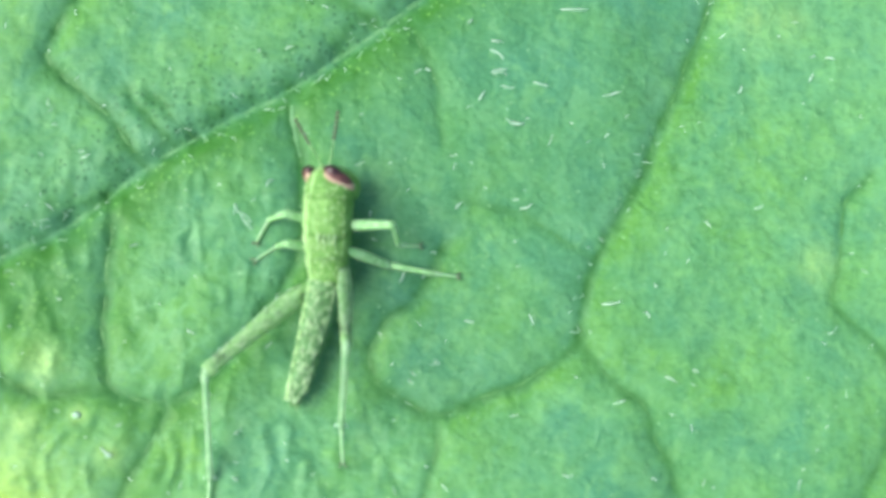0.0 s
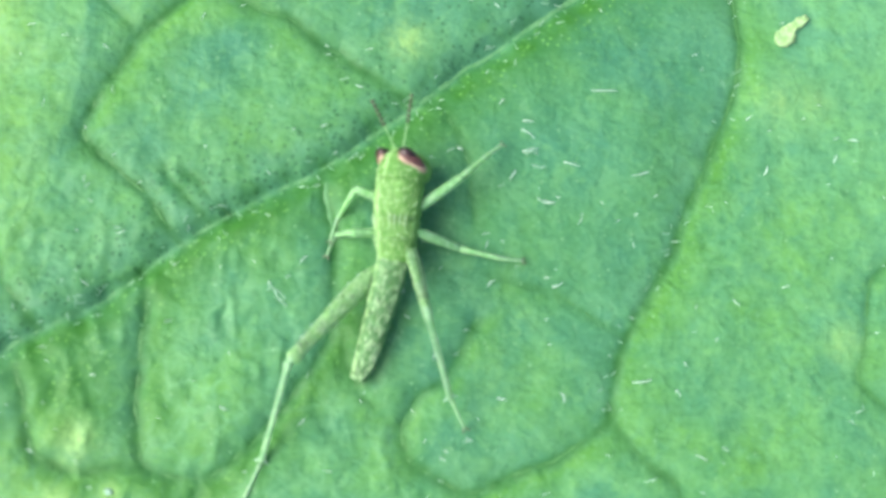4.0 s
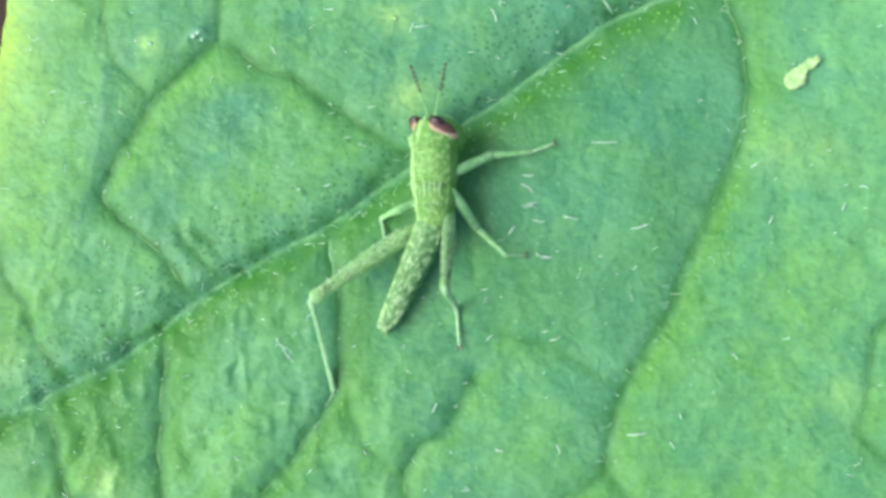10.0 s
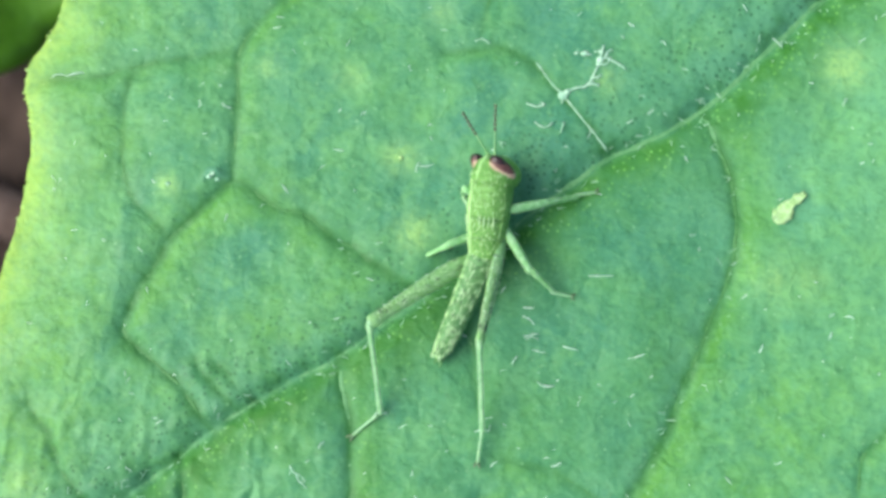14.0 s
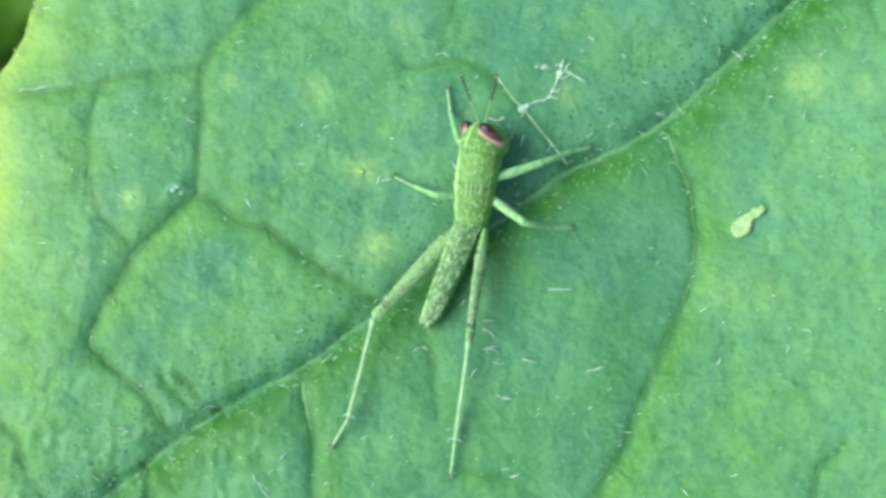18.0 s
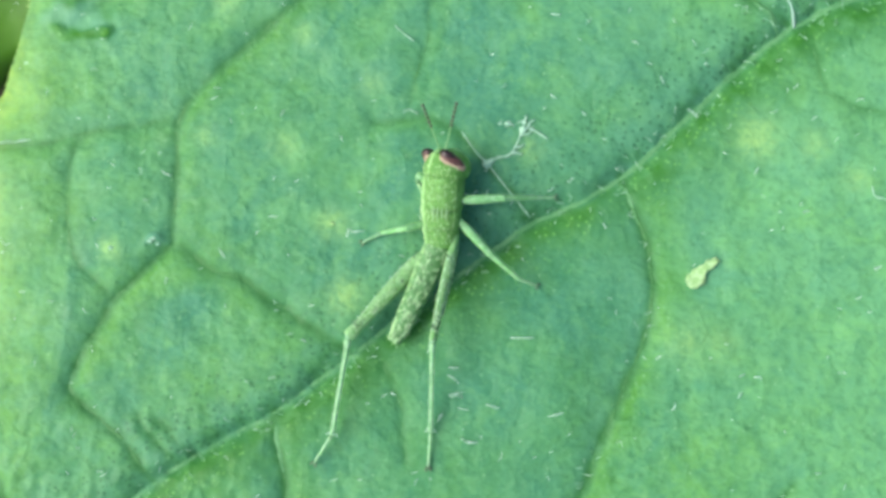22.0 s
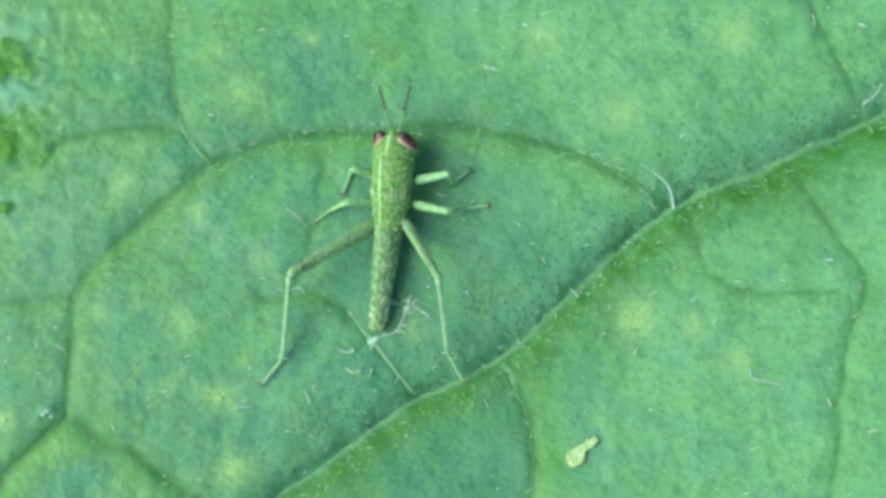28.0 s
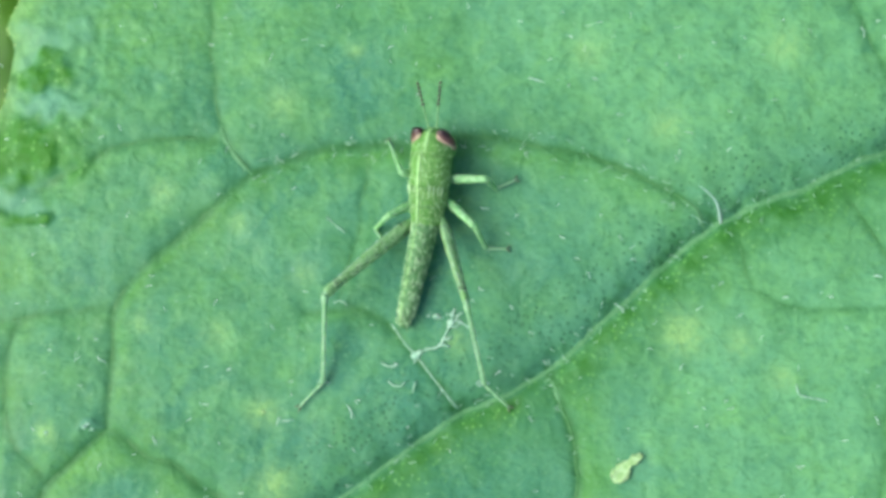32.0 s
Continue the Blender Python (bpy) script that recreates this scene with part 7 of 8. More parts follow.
    walk(LEGS["LM"][0], [(0, mm(-0.45, 0.74, -0.30, 92, 6, 94)), (0.5, mm(-0.45, 0.73, -0.37, 92, 6, 94)), (1, mm(-0.47, 0.68, -0.31, 78, -12, 107)), (1.5, mm(-0.46, 0.68, -0.30, 81, -12, 107)), (2, mm(-0.45, 0.70, -0.35, 86, -11, 107)), (2.5, mm(-0.45, 0.72, -0.42, 88, 8, 93)), (3, mm(-0.46, 0.68, -0.30, 83, -13, 107)), (3.5, mm(-0.47, 0.69, -0.30, 81, -11, 106)), (4, mm(-0.48, 0.71, -0.30, 79, -3, 101)), (4.5, mm(-0.49, 0.70, -0.31, 75, -5, 102)), (6.5, mm(-0.49, 0.71, -0.31, 75, -2, 100)), (7, mm(-0.49, 0.68, -0.31, 71, -10, 105)), (7.5, mm(-0.48, 0.69, -0.31, 75, -10, 105)), (8, mm(-0.47, 0.69, -0.30, 79, -8, 104)), (8.5, mm(-0.47, 0.68, -0.31, 78, -12, 107)), (9, mm(-0.47, 0.67, -0.31, 77, -18, 111)), (9.5, mm(-0.46, 0.67, -0.31, 80, -18, 111)), (10, mm(-0.45, 0.68, -0.31, 85, -15, 109)), (10.5, mm(-0.46, 0.68, -0.31, 83, -15, 109)), (11, mm(-0.46, 0.68, -0.31, 81, -12, 107)), (11.5, mm(-0.45, 0.66, -0.31, 78, -23, 116)), (12, mm(-0.44, 0.66, -0.31, 83, -24, 117)), (12.5, mm(-0.45, 0.66, -0.31, 82, -22, 115)), (13, mm(-0.45, 0.66, -0.31, 80, -20, 113)), (13.5, mm(-0.46, 0.67, -0.31, 80, -19, 112)), (15.5, mm(-0.46, 0.68, -0.31, 81, -14, 109)), (16, mm(-0.46, 0.67, -0.31, 82, -16, 111)), (16.5, mm(-0.46, 0.72, -0.30, 87, -1, 100)), (17, mm(-0.48, 0.72, -0.30, 79, 1, 99)), (17.5, mm(-0.47, 0.72, -0.30, 81, -0, 99)), (18, mm(-0.46, 0.71, -0.30, 86, -2, 101)), (18.5, mm(-0.46, 0.71, -0.30, 84, -4, 102)), (19, mm(-0.47, 0.71, -0.30, 82, -2, 100)), (19.5, mm(-0.47, 0.71, -0.30, 82, -4, 102)), (20, mm(-0.46, 0.70, -0.30, 83, -5, 102)), (20.5, mm(-0.47, 0.71, -0.30, 84, -1, 100)), (21, mm(-0.46, 0.71, -0.30, 86, -2, 100)), (21.5, mm(-0.45, 0.70, -0.36, 86, -10, 106)), (22, mm(-0.46, 0.69, -0.30, 85, -10, 106)), (22.5, mm(-0.46, 0.69, -0.30, 82, -9, 105)), (23, mm(-0.47, 0.69, -0.30, 80, -11, 107)), (23.5, mm(-0.46, 0.69, -0.30, 81, -11, 107)), (24, mm(-0.46, 0.69, -0.30, 82, -11, 106)), (24.5, mm(-0.45, 0.67, -0.31, 83, -20, 113)), (26.5, mm(-0.52, 0.72, -0.32, 61, 4, 96)), (27, mm(-0.53, 0.67, -0.33, 52, -5, 115)), (27.5, mm(-0.52, 0.67, -0.32, 57, -6, 117)), (28, mm(-0.52, 0.71, -0.32, 62, 1, 102)), (28.5, mm(-0.52, 0.69, -0.32, 57, -3, 110)), (29, mm(-0.53, 0.67, -0.33, 52, -7, 117)), (29.5, mm(-0.51, 0.65, -0.33, 53, -11, 126)), (30, mm(-0.50, 0.65, -0.33, 57, -12, 127)), (30.5, mm(-0.50, 0.66, -0.32, 60, -11, 126)), (31, mm(-0.50, 0.66, -0.32, 62, -10, 124)), (31.5, mm(-0.50, 0.66, -0.32, 60, -10, 123)), (32, mm(-0.50, 0.66, -0.32, 59, -11, 126))])
    walk(LEGS["LM"][1], [(0, mm(-0.42, 0.89, 1.14, -19, 9, 90)), (0.5, mm(-0.40, 0.89, 1.07, -14, 22, 90)), (1, mm(-0.67, 0.32, 1.08, 2, -28, 120)), (1.5, mm(-0.58, 0.34, 1.10, -9, -17, 111)), (2, mm(-0.46, 0.40, 1.07, -23, 14, 90)), (2.5, mm(-0.51, 0.92, 1.02, -22, 24, 90)), (3, mm(-0.54, 0.32, 1.10, -11, -15, 109)), (3.5, mm(-0.61, 0.37, 1.10, -18, 28, 90)), (4, mm(-0.75, 0.59, 1.12, -14, 4, 90)), (4.5, mm(-0.84, 0.50, 1.09, 0, -5, 102)), (6.5, mm(-0.84, 0.59, 1.10, 2, -14, 108)), (7, mm(-0.87, 0.33, 1.04, 15, -12, 107)), (7.5, mm(-0.77, 0.36, 1.08, 16, -11, 106)), (8, mm(-0.70, 0.43, 1.10, 8, -9, 105)), (8.5, mm(-0.66, 0.30, 1.08, 7, -10, 106)), (9, mm(-0.62, 0.15, 1.03, 8, -13, 108)), (9.5, mm(-0.54, 0.17, 1.05, 3, -12, 107)), (10, mm(-0.45, 0.29, 1.09, -7, -9, 105)), (10.5, mm(-0.51, 0.26, 1.08, -10, -13, 108)), (11, mm(-0.59, 0.32, 1.09, -12, -17, 111)), (11.5, mm(-0.50, 0.03, 0.99, -4, -10, 106)), (12, mm(-0.33, 0.06, 1.00, -26, 41, 90)), (12.5, mm(-0.41, 0.08, 1.02, -9, -20, 113)), (13, mm(-0.49, 0.13, 1.04, 3, -16, 110)), (13.5, mm(-0.51, 0.14, 1.04, 3, -15, 110)), (15.5, mm(-0.57, 0.27, 1.08, 2, -23, 116)), (16, mm(-0.50, 0.22, 1.07, 2, -15, 109)), (16.5, mm(-0.54, 0.68, 1.15, 5, 18, 87)), (17, mm(-0.76, 0.69, 1.12, 18, 16, 88)), (17.5, mm(-0.68, 0.67, 1.13, 14, 16, 88)), (18, mm(-0.56, 0.64, 1.14, 6, 19, 86)), (18.5, mm(-0.60, 0.58, 1.14, 11, 7, 94)), (19, mm(-0.67, 0.63, 1.13, 15, -3, 101)), (19.5, mm(-0.65, 0.57, 1.13, 15, -2, 101)), (20, mm(-0.61, 0.54, 1.13, 13, -0, 99)), (20.5, mm(-0.62, 0.66, 1.14, 12, -3, 101)), (21, mm(-0.56, 0.65, 1.14, 8, -7, 104)), (21.5, mm(-0.47, 0.42, 1.07, 8, -5, 102)), (22, mm(-0.51, 0.41, 1.12, 9, -4, 101)), (22.5, mm(-0.59, 0.41, 1.11, 12, -13, 108)), (23, mm(-0.62, 0.35, 1.10, 13, -22, 115)), (23.5, mm(-0.61, 0.35, 1.10, 13, -22, 115)), (24, mm(-0.57, 0.37, 1.11, 10, -23, 115)), (24.5, mm(-0.43, 0.15, 1.05, 8, -18, 112)), (26.5, mm(-1.22, 0.73, 0.95, -27, 12, 81)), (27, mm(-1.30, 0.19, 0.80, -7, -4, 112)), (27.5, mm(-1.16, 0.20, 0.89, -17, -2, 109)), (28, mm(-1.19, 0.60, 0.96, -29, -2, 108)), (28.5, mm(-1.24, 0.36, 0.89, -21, -7, 118)), (29, mm(-1.26, 0.14, 0.81, -16, -11, 125)), (29.5, mm(-1.08, -0.04, 0.81, -18, -13, 129)), (30, mm(-0.98, -0.03, 0.86, -26, -15, 133)), (30.5, mm(-0.95, 0.03, 0.91, -32, -14, 131)), (31, mm(-0.94, 0.09, 0.94, -36, -12, 128)), (31.5, mm(-0.99, 0.09, 0.92, -32, -12, 127)), (32, mm(-0.97, 0.03, 0.90, -30, -12, 127))])
    walk(LEGS["LM"][2], [(0, mm(-1.60, 0.82, 0.74, 55, -24, 116)), (0.5, mm(-1.61, 0.77, 0.79, 56, -21, 113)), (1, mm(-1.74, -0.33, 1.12, -64, -4, -84)), (1.5, mm(-1.76, -0.05, 0.92, -47, -16, -92)), (2, mm(-1.61, 0.28, 0.59, 59, -34, 126)), (2.5, mm(-1.67, 0.72, 0.58, 37, -50, 153)), (3, mm(-1.72, -0.02, 0.86, 22, -55, 171)), (3.5, mm(-1.80, 0.19, 0.76, 41, -51, 153)), (4, mm(-1.96, 0.57, 0.81, 43, -50, 151)), (4.5, mm(-2.06, 0.24, 1.10, -27, -45, -123)), (6.5, mm(-2.02, 0.19, 1.13, 48, -46, 143)), (7, mm(-2.01, -0.08, 1.35, 50, -33, 124)), (7.5, mm(-1.90, -0.03, 1.42, -29, -51, -138)), (8, mm(-1.89, 0.08, 1.28, -6, -55, -154)), (8.5, mm(-1.84, -0.07, 1.24, -32, -45, -122)), (9, mm(-1.79, -0.28, 1.21, -18, -52, -141)), (9.5, mm(-1.73, -0.21, 1.11, -39, -37, -111)), (10, mm(-1.65, -0.01, 0.94, 8, -56, -158)), (10.5, mm(-1.69, -0.07, 0.88, 52, -43, 137)), (11, mm(-1.76, -0.03, 0.83, 55, -31, 123)), (11.5, mm(-1.70, -0.30, 0.91, -56, -25, -99)), (12, mm(-1.46, -0.30, 0.59, 68, -31, 123)), (12.5, mm(-1.57, -0.34, 0.83, -48, 3, -79)), (13, mm(-1.66, -0.32, 1.10, -51, 10, -74)), (13.5, mm(-1.68, -0.30, 1.11, -53, 8, -75)), (15.5, mm(-1.68, -0.30, 1.12, 60, -0, 100)), (16, mm(-1.68, -0.21, 1.12, -14, -56, -160)), (16.5, mm(-1.78, 0.79, 1.25, 45, 34, 73)), (17, mm(-1.94, 0.83, 1.49, 47, 31, 76)), (17.5, mm(-1.89, 0.80, 1.42, 50, 24, 82)), (18, mm(-1.79, 0.77, 1.28, 51, 19, 85)), (18.5, mm(-1.82, 0.52, 1.37, 49, 27, 79)), (19, mm(-1.85, 0.37, 1.45, 46, 33, 74)), (19.5, mm(-1.84, 0.34, 1.45, 51, 21, 85)), (20, mm(-1.81, 0.35, 1.41, 53, 11, 92)), (20.5, mm(-1.82, 0.41, 1.41, 53, 6, 95)), (21, mm(-1.75, 0.33, 1.32, 54, 3, 97)), (21.5, mm(-1.67, 0.14, 1.24, 54, -7, 104)), (22, mm(-1.72, 0.16, 1.31, 51, -20, 113)), (22.5, mm(-1.73, -0.02, 1.38, 53, -9, 105)), (23, mm(-1.68, -0.26, 1.36, 53, 3, 97)), (23.5, mm(-1.67, -0.26, 1.35, 53, 5, 96)), (24, mm(-1.64, -0.24, 1.30, 53, 8, 93)), (24.5, mm(-1.55, -0.36, 1.22, -55, 8, -75)), (26.5, mm(-2.34, 0.79, 0.40, 27, 15, 75)), (27, mm(-2.45, -0.26, 0.65, 31, 1, 103)), (27.5, mm(-2.30, -0.18, 0.53, 18, -23, 155)), (28, mm(-2.24, 0.29, 0.37, 24, -13, 128)), (28.5, mm(-2.30, -0.13, 0.46, 26, -12, 127)), (29, mm(-2.27, -0.50, 0.47, 33, -10, 123)), (29.5, mm(-2.06, -0.71, 0.43, 24, -12, 127)), (30, mm(-1.89, -0.70, 0.34, -22, 18, -39)), (30.5, mm(-1.85, -0.55, 0.27, 24, -26, 166)), (31, mm(-1.83, -0.41, 0.22, 24, -23, 154)), (31.5, mm(-1.92, -0.44, 0.28, 19, -28, 180)), (32, mm(-1.90, -0.51, 0.28, 3, -26, -135))])
    walk(LEGS["LH"][0], [(0, mm(-0.56, -0.29, 0.20, 56, 19, -164)), (0.5, mm(-0.46, -0.30, 0.23, 57, 17, -149)), (1, mm(-0.63, -0.34, 0.18, 50, 19, -176)), (1.5, mm(-0.61, -0.30, 0.23, 57, 19, -171)), (2, mm(-0.59, -0.25, 0.26, 64, 19, -164)), (2.5, mm(-0.58, -0.11, -0.02, 57, 19, -179)), (3, mm(-0.67, -0.33, 0.07, 40, 19, 171)), (3.5, mm(-0.59, -0.36, 0.12, 45, 19, -175)), (4, mm(-0.50, -0.37, 0.18, 48, 18, -161)), (4.5, mm(-0.74, -0.18, 0.14, 53, 18, 156)), (6.5, mm(-0.55, -0.08, 0.15, 79, 16, -146)), (7, mm(-0.59, -0.17, 0.30, 74, 17, -154)), (7.5, mm(-0.58, -0.22, 0.28, 68, 18, -159)), (8, mm(-0.59, -0.26, 0.26, 63, 19, -164)), (8.5, mm(-0.59, -0.28, 0.25, 61, 19, -165)), (9, mm(-0.59, -0.30, 0.23, 58, 19, -167)), (9.5, mm(-0.60, -0.29, 0.24, 59, 19, -168)), (10, mm(-0.61, -0.27, 0.25, 61, 19, -168)), (10.5, mm(-0.63, -0.29, 0.23, 58, 19, -173)), (11, mm(-0.65, -0.30, 0.21, 55, 19, -177)), (11.5, mm(-0.60, -0.44, 0.09, 37, 19, -178)), (12, mm(-0.48, -0.28, 0.25, 60, 17, -150)), (12.5, mm(-0.50, -0.28, 0.25, 61, 17, -152)), (13, mm(-0.52, -0.28, 0.25, 62, 17, -154)), (13.5, mm(-0.52, -0.27, 0.26, 62, 17, -154)), (15.5, mm(-0.63, -0.35, 0.18, 49, 19, -178)), (16, mm(-0.63, -0.35, 0.18, 49, 19, -178)), (16.5, mm(-0.62, -0.42, 0.10, 38, 19, -179)), (17, mm(-0.61, -0.43, 0.09, 37, 19, -179)), (17.5, mm(-0.60, -0.43, 0.09, 37, 19, -178)), (18, mm(-0.60, -0.43, 0.09, 37, 19, -178)), (18.5, mm(-0.59, -0.44, 0.09, 37, 19, -177)), (19, mm(-0.59, -0.43, 0.09, 37, 19, -177)), (19.5, mm(-0.60, -0.42, 0.11, 39, 19, -177)), (20, mm(-0.61, -0.41, 0.12, 41, 19, -177)), (20.5, mm(-0.61, -0.40, 0.12, 41, 19, -178)), (21, mm(-0.61, -0.41, 0.11, 40, 19, -178)), (21.5, mm(-0.61, -0.42, 0.11, 40, 19, -178)), (22, mm(-0.61, -0.40, 0.13, 42, 19, -178)), (22.5, mm(-0.61, -0.41, 0.11, 40, 19, -178)), (23, mm(-0.60, -0.43, 0.09, 37, 19, -177)), (23.5, mm(-0.61, -0.42, 0.11, 40, 19, -178)), (24, mm(-0.62, -0.40, 0.12, 41, 19, -179)), (24.5, mm(-0.54, -0.16, 0.31, 77, 16, -143)), (26.5, mm(-0.66, -0.21, 0.00, 42, 19, 164)), (27, mm(-0.67, -0.24, -0.09, 26, 18, 158)), (27.5, mm(-0.57, -0.06, -0.00, 70, 19, -173)), (28, mm(-0.49, 0.06, -0.26, 53, 19, 166)), (28.5, mm(-0.58, -0.07, -0.10, 49, 19, 168)), (29, mm(-0.65, -0.21, 0.03, 46, 19, 169)), (29.5, mm(-0.65, -0.22, -0.00, 42, 19, 167)), (30, mm(-0.60, -0.11, -0.10, 40, 18, 163)), (30.5, mm(-0.60, -0.11, -0.10, 41, 19, 165)), (31, mm(-0.61, -0.15, -0.07, 41, 19, 167)), (31.5, mm(-0.63, -0.15, -0.06, 41, 19, 164)), (32, mm(-0.62, -0.14, -0.08, 41, 19, 164))])
    walk(LEGS["LH"][1], [(0, mm(-0.97, -2.67, 3.26, -23, -56, -177)), (0.5, mm(-0.21, -2.59, 3.38, -21, -52, 157)), (1, mm(-1.45, -2.91, 3.01, -21, -56, -167)), (1.5, mm(-1.34, -2.55, 3.32, -26, -56, -168)), (2, mm(-1.22, -2.21, 3.57, -38, -56, -159)), (2.5, mm(-1.64, -2.22, 3.08, -21, -56, -165)), (3, mm(-1.95, -3.15, 2.43, 5, -56, -173)), (3.5, mm(-1.24, -3.20, 2.71, -1, -55, 172)), (4, mm(-0.53, -3.12, 2.95, -5, -52, 159)), (4.5, mm(-2.58, -1.95, 3.09, -28, -48, -129)), (6.5, mm(-1.02, -1.28, 3.83, -89, -33, -108)), (7, mm(-1.14, -1.61, 3.88, -84, -38, -113)), (7.5, mm(-1.12, -1.97, 3.73, -72, -46, -126)), (8, mm(-1.14, -2.29, 3.54, -56, -53, -143)), (8.5, mm(-1.15, -2.40, 3.47, -55, -53, -143)), (9, mm(-1.15, -2.54, 3.37, -52, -53, -145)), (9.5, mm(-1.21, -2.49, 3.39, -45, -55, -153)), (10, mm(-1.32, -2.33, 3.48, -38, -56, -161)), (10.5, mm(-1.45, -2.49, 3.34, -31, -56, -164)), (11, mm(-1.59, -2.61, 3.21, -26, -56, -165)), (11.5, mm(-1.23, -3.60, 2.28, 6, -55, 171)), (12, mm(-0.36, -2.46, 3.48, -58, -54, -147)), (12.5, mm(-0.49, -2.42, 3.51, -60, -54, -145)), (13, mm(-0.62, -2.37, 3.54, -58, -53, -143)), (13.5, mm(-0.62, -2.36, 3.55, -47, -55, -156)), (15.5, mm(-1.49, -2.94, 2.96, -13, -56, -170)), (16, mm(-1.50, -2.92, 2.98, -15, -56, -165)), (16.5, mm(-1.37, -3.50, 2.37, 11, -55, 174)), (17, mm(-1.30, -3.58, 2.28, 11, -55, 174)), (17.5, mm(-1.28, -3.58, 2.29, 11, -55, 173)), (18, mm(-1.27, -3.56, 2.33, 13, -55, 170)), (18.5, mm(-1.21, -3.59, 2.29, 13, -55, 171)), (19, mm(-1.19, -3.58, 2.31, 12, -55, 172)), (19.5, mm(-1.24, -3.50, 2.42, 13, -55, 169)), (20, mm(-1.31, -3.39, 2.54, 15, -54, 167)), (20.5, mm(-1.36, -3.36, 2.56, 15, -54, 167)), (21, mm(-1.34, -3.43, 2.48, 15, -54, 168)), (21.5, mm(-1.29, -3.46, 2.45, 15, -54, 167)), (22, mm(-1.35, -3.35, 2.57, 13, -55, 169)), (22.5, mm(-1.31, -3.43, 2.48, 11, -55, 168)), (23, mm(-1.22, -3.57, 2.33, 8, -55, 168)), (23.5, mm(-1.33, -3.44, 2.46, 8, -55, 172)), (24, mm(-1.41, -3.35, 2.56, 5, -56, 179)), (24.5, mm(-0.82, -1.49, 3.97, -49, -56, -159)), (26.5, mm(-2.26, -2.76, 2.49, -15, -26, 168)), (27, mm(-2.47, -3.29, 1.55, 11, -26, 168)), (27.5, mm(-1.60, -1.56, 3.45, -47, -28, -179)), (28, mm(-2.02, -1.96, 2.70, -21, -27, 173)), (28.5, mm(-2.05, -2.34, 2.70, -24, -28, 178)), (29, mm(-2.04, -2.71, 2.68, -25, -28, -177)), (29.5, mm(-2.12, -2.85, 2.47, -20, -28, -178)), (30, mm(-2.25, -2.72, 2.28, -15, -28, -179)), (30.5, mm(-2.15, -2.75, 2.31, -16, -28, -179)), (31, mm(-2.10, -2.80, 2.37, -18, -28, -179)), (31.5, mm(-2.22, -2.73, 2.39, -17, -28, -179)), (32, mm(-2.23, -2.72, 2.36, -16, -28, -179))])
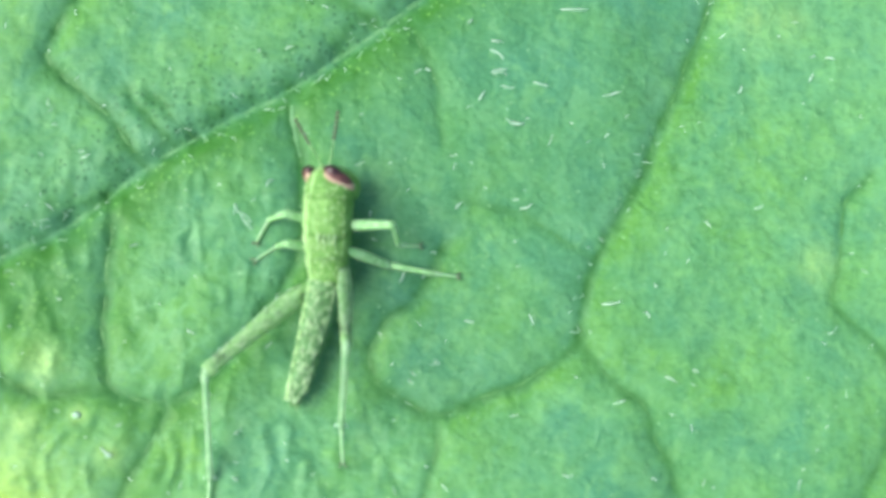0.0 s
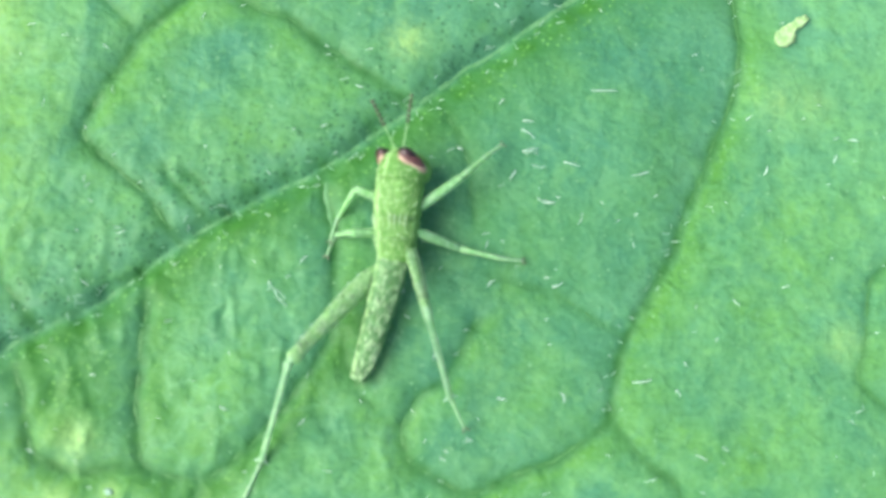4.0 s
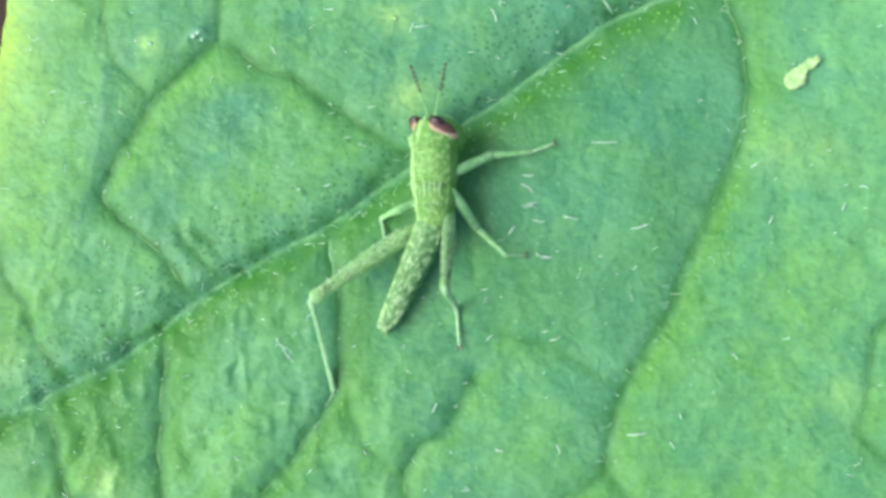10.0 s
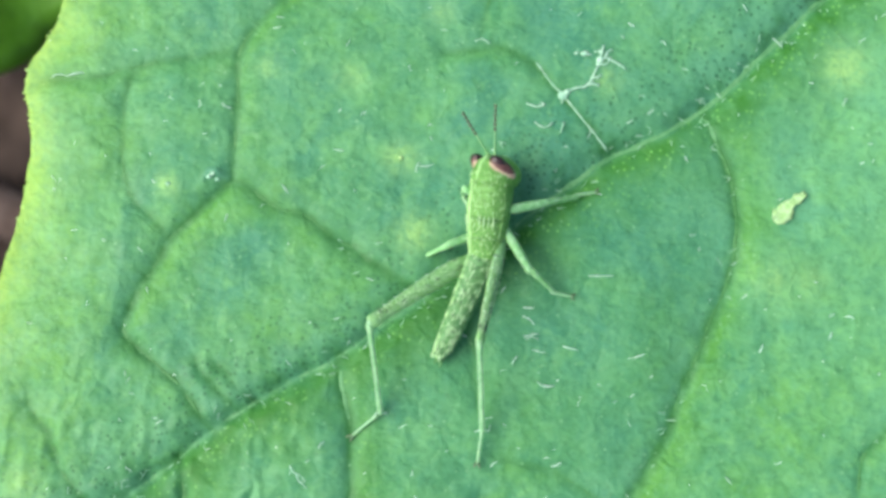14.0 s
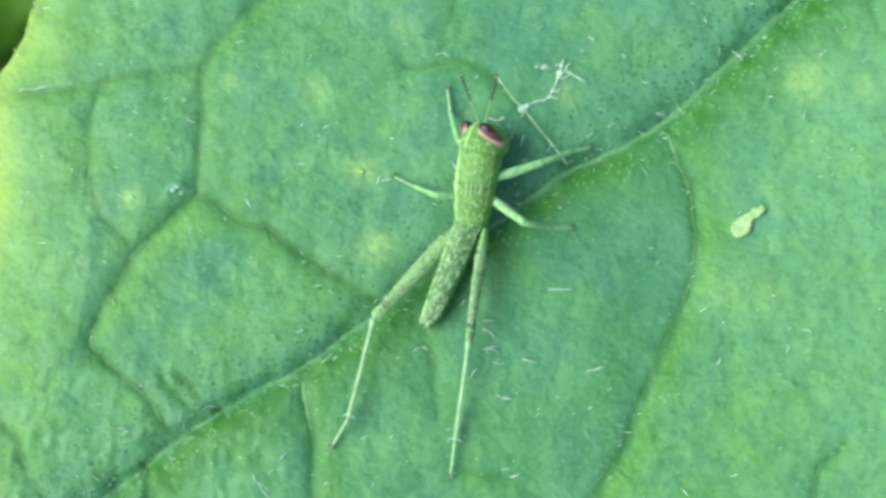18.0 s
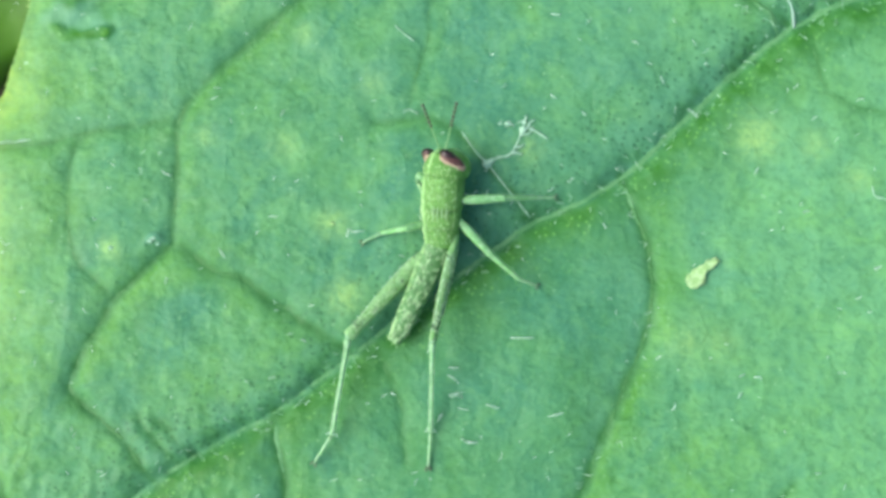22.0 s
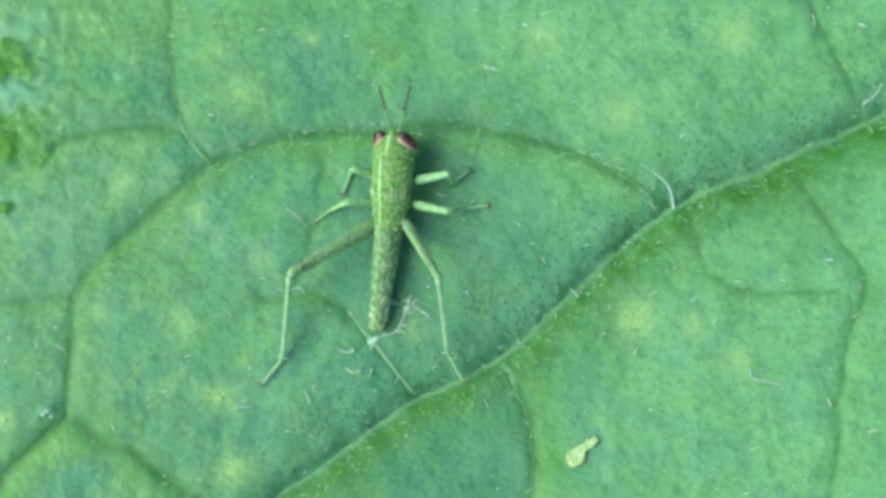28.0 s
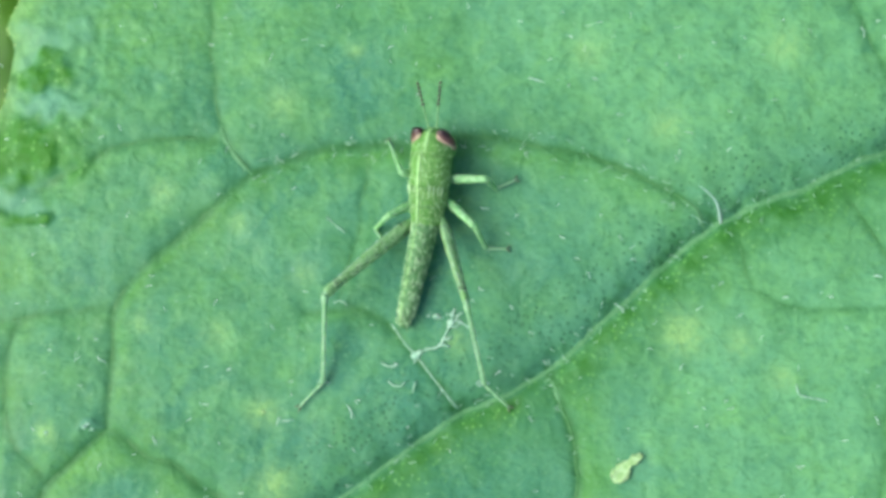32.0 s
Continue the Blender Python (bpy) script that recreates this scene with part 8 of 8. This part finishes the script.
    walk(LEGS["LH"][2], [(0, mm(-1.89, -5.76, 2.53, 13, -55, 173)), (0.5, mm(-2.25, -5.09, 2.66, -5, -55, -157)), (1, mm(-1.70, -6.13, 2.35, -40, -40, -116)), (1.5, mm(-1.89, -5.70, 2.52, -45, -33, -107)), (2, mm(-1.82, -5.24, 2.43, -5, -56, -173)), (2.5, mm(-1.79, -5.45, 2.42, 49, -25, 117)), (3, mm(-1.29, -6.38, 2.60, 23, -37, 129)), (3.5, mm(-1.73, -6.47, 2.67, 40, -39, 131)), (4, mm(-1.95, -6.09, 2.75, 34, -49, 149)), (4.5, mm(-1.03, -4.67, 2.03, 28, 18, 86)), (6.5, mm(-1.54, -3.02, 1.08, 46, -34, 126)), (7, mm(-1.61, -3.62, 1.31, 48, -33, 124)), (7.5, mm(-1.64, -4.40, 1.56, 49, -31, 122)), (8, mm(-1.78, -5.07, 1.89, 49, -33, 125)), (8.5, mm(-1.74, -5.21, 1.85, 48, -36, 128)), (9, mm(-1.69, -5.41, 1.82, 46, -39, 132)), (9.5, mm(-1.85, -5.44, 2.05, 44, -40, 133)), (10, mm(-2.06, -5.33, 2.34, 43, -40, 133)), (10.5, mm(-2.02, -5.60, 2.40, 39, -43, 137)), (11, mm(-1.96, -5.79, 2.42, 34, -46, 143)), (11.5, mm(-1.47, -6.88, 2.48, 33, -46, 142)), (12, mm(-1.31, -5.17, 1.85, 40, -40, 133)), (12.5, mm(-1.44, -5.08, 1.81, 46, -38, 131)), (13, mm(-1.34, -5.12, 1.87, 41, -39, 131)), (13.5, mm(-1.50, -5.23, 2.19, 36, -30, 121)), (15.5, mm(-1.55, -6.22, 2.55, 34, -46, 144)), (16, mm(-1.39, -6.18, 2.50, 27, -46, 144)), (16.5, mm(-1.20, -6.78, 2.73, 18, -48, 148)), (17, mm(-1.14, -6.86, 2.62, 19, -47, 144)), (17.5, mm(-1.15, -6.86, 2.65, 18, -47, 145)), (18, mm(-1.21, -6.83, 2.75, 18, -47, 144)), (18.5, mm(-1.15, -6.87, 2.71, 19, -47, 145)), (19, mm(-1.13, -6.86, 2.70, 20, -47, 144)), (19.5, mm(-1.24, -6.77, 2.85, 20, -47, 144)), (20, mm(-1.38, -6.65, 3.04, 21, -46, 142)), (20.5, mm(-1.39, -6.62, 3.05, 20, -47, 144)), (21, mm(-1.35, -6.69, 2.98, 19, -48, 146)), (21.5, mm(-1.33, -6.72, 2.94, 23, -45, 142)), (22, mm(-1.39, -6.63, 3.00, 25, -43, 138)), (22.5, mm(-1.48, -6.71, 2.85, 29, -44, 140)), (23, mm(-1.50, -6.84, 2.61, 34, -46, 142)), (23.5, mm(-1.40, -6.73, 2.72, 26, -47, 144)), (24, mm(-1.24, -6.64, 2.73, 19, -48, 146)), (24.5, mm(-1.98, -4.24, 2.57, 52, 8, 94)), (26.5, mm(-3.30, -5.79, 1.70, 12, -26, 166)), (27, mm(-2.87, -6.52, 2.10, -1, -22, 152)), (27.5, mm(-2.70, -3.82, 1.31, -10, -28, -147)), (28, mm(-2.93, -4.95, 1.63, 17, -19, 142)), (28.5, mm(-2.78, -5.34, 1.53, 20, -17, 137)), (29, mm(-2.54, -5.73, 1.47, 21, -13, 130)), (29.5, mm(-2.54, -5.96, 1.47, 20, -15, 134)), (30, mm(-2.61, -5.91, 1.52, 20, -17, 138)), (30.5, mm(-2.52, -5.93, 1.49, 19, -17, 140)), (31, mm(-2.49, -5.96, 1.50, 19, -18, 141)), (31.5, mm(-2.63, -5.90, 1.56, 20, -17, 140)), (32, mm(-2.62, -5.90, 1.56, 20, -17, 139))])
    walk(FEELERS[0], [(0, mm(-0.14, 3.02, 0.12, 37, -0, -1)), (1, mm(-0.14, 3.02, 0.12, 37, -0, -1)), (2, mm(-0.14, 3.02, 0.12, 38, -0, -9)), (3, mm(-0.14, 3.02, 0.12, 42, -0, -6)), (4, mm(-0.14, 3.02, 0.12, 33, 0, 6)), (7, mm(-0.14, 3.02, 0.12, 29, 0, 6)), (8, mm(-0.14, 3.02, 0.12, 28, 0, 5)), (9, mm(-0.14, 3.02, 0.12, 33, 0, 9)), (10, mm(-0.14, 3.02, 0.12, 22, 0, 2)), (11, mm(-0.14, 3.02, 0.12, 26, 0, 2)), (12, mm(-0.14, 3.02, 0.12, 35, 0, 8)), (13, mm(-0.14, 3.02, 0.12, 36, 0, 14)), (16, mm(-0.14, 3.02, 0.12, 36, 0, 15)), (17, mm(-0.14, 3.02, 0.12, 31, 0, 11)), (18, mm(-0.14, 3.02, 0.12, 30, 0, 8)), (19, mm(-0.14, 3.02, 0.12, 33, 0, 10)), (20, mm(-0.14, 3.02, 0.12, 30, 0, 10)), (21, mm(-0.14, 3.02, 0.12, 28, 0, 4)), (22, mm(-0.14, 3.02, 0.12, 25, 0, 6)), (23, mm(-0.14, 3.02, 0.12, 27, 0, 6)), (24, mm(-0.14, 3.02, 0.12, 25, 0, 5)), (26.5, mm(-0.14, 3.02, 0.12, 19, 0, 17)), (27, mm(-0.14, 3.02, 0.12, 19, 0, 13)), (28, mm(-0.14, 3.02, 0.12, 17, 0, 11)), (29, mm(-0.14, 3.02, 0.12, 20, 0, 16)), (30, mm(-0.14, 3.02, 0.12, 18, 0, 12)), (31, mm(-0.14, 3.02, 0.12, 19, 0, 13)), (32, mm(-0.14, 3.02, 0.12, 18, 0, 11))])
    walk(FEELERS[1], [(0, mm(0.14, 3.02, 0.12, -9, 0, 1)), (1, mm(0.14, 3.02, 0.12, -9, 0, 1)), (2, mm(0.14, 3.02, 0.12, -3, -0, -10)), (3, mm(0.14, 3.02, 0.12, 9, -0, -4)), (4, mm(0.14, 3.02, 0.12, 0, -0, -8)), (7, mm(0.14, 3.02, 0.12, 6, -0, -4)), (8, mm(0.14, 3.02, 0.12, 1, -0, -7)), (9, mm(0.14, 3.02, 0.12, 13, -0, -20)), (10, mm(0.14, 3.02, 0.12, -5, -0, -13)), (11, mm(0.14, 3.02, 0.12, -3, -0, -10)), (12, mm(0.14, 3.02, 0.12, 8, -0, -21)), (13, mm(0.14, 3.02, 0.12, 7, -0, -4)), (16, mm(0.14, 3.02, 0.12, 10, -0, -1)), (17, mm(0.14, 3.02, 0.12, -1, -0, -8)), (18, mm(0.14, 3.02, 0.12, -1, -0, -9)), (19, mm(0.14, 3.02, 0.12, 3, -0, -6)), (20, mm(0.14, 3.02, 0.12, -3, -0, -10)), (21, mm(0.14, 3.02, 0.12, -0, -0, -8)), (22, mm(0.14, 3.02, 0.12, -5, -0, -11)), (23, mm(0.14, 3.02, 0.12, -1, -0, -8)), (24, mm(0.14, 3.02, 0.12, -2, -0, -9)), (26.5, mm(0.14, 3.02, 0.12, 3, -0, -9)), (27, mm(0.14, 3.02, 0.12, 2, -0, -13)), (28, mm(0.14, 3.02, 0.12, 1, -0, -12)), (29, mm(0.14, 3.02, 0.12, 2, -0, -10)), (30, mm(0.14, 3.02, 0.12, 1, -0, -11)), (31, mm(0.14, 3.02, 0.12, 5, -0, -3)), (32, mm(0.14, 3.02, 0.12, 5, -0, -3))])


motions()
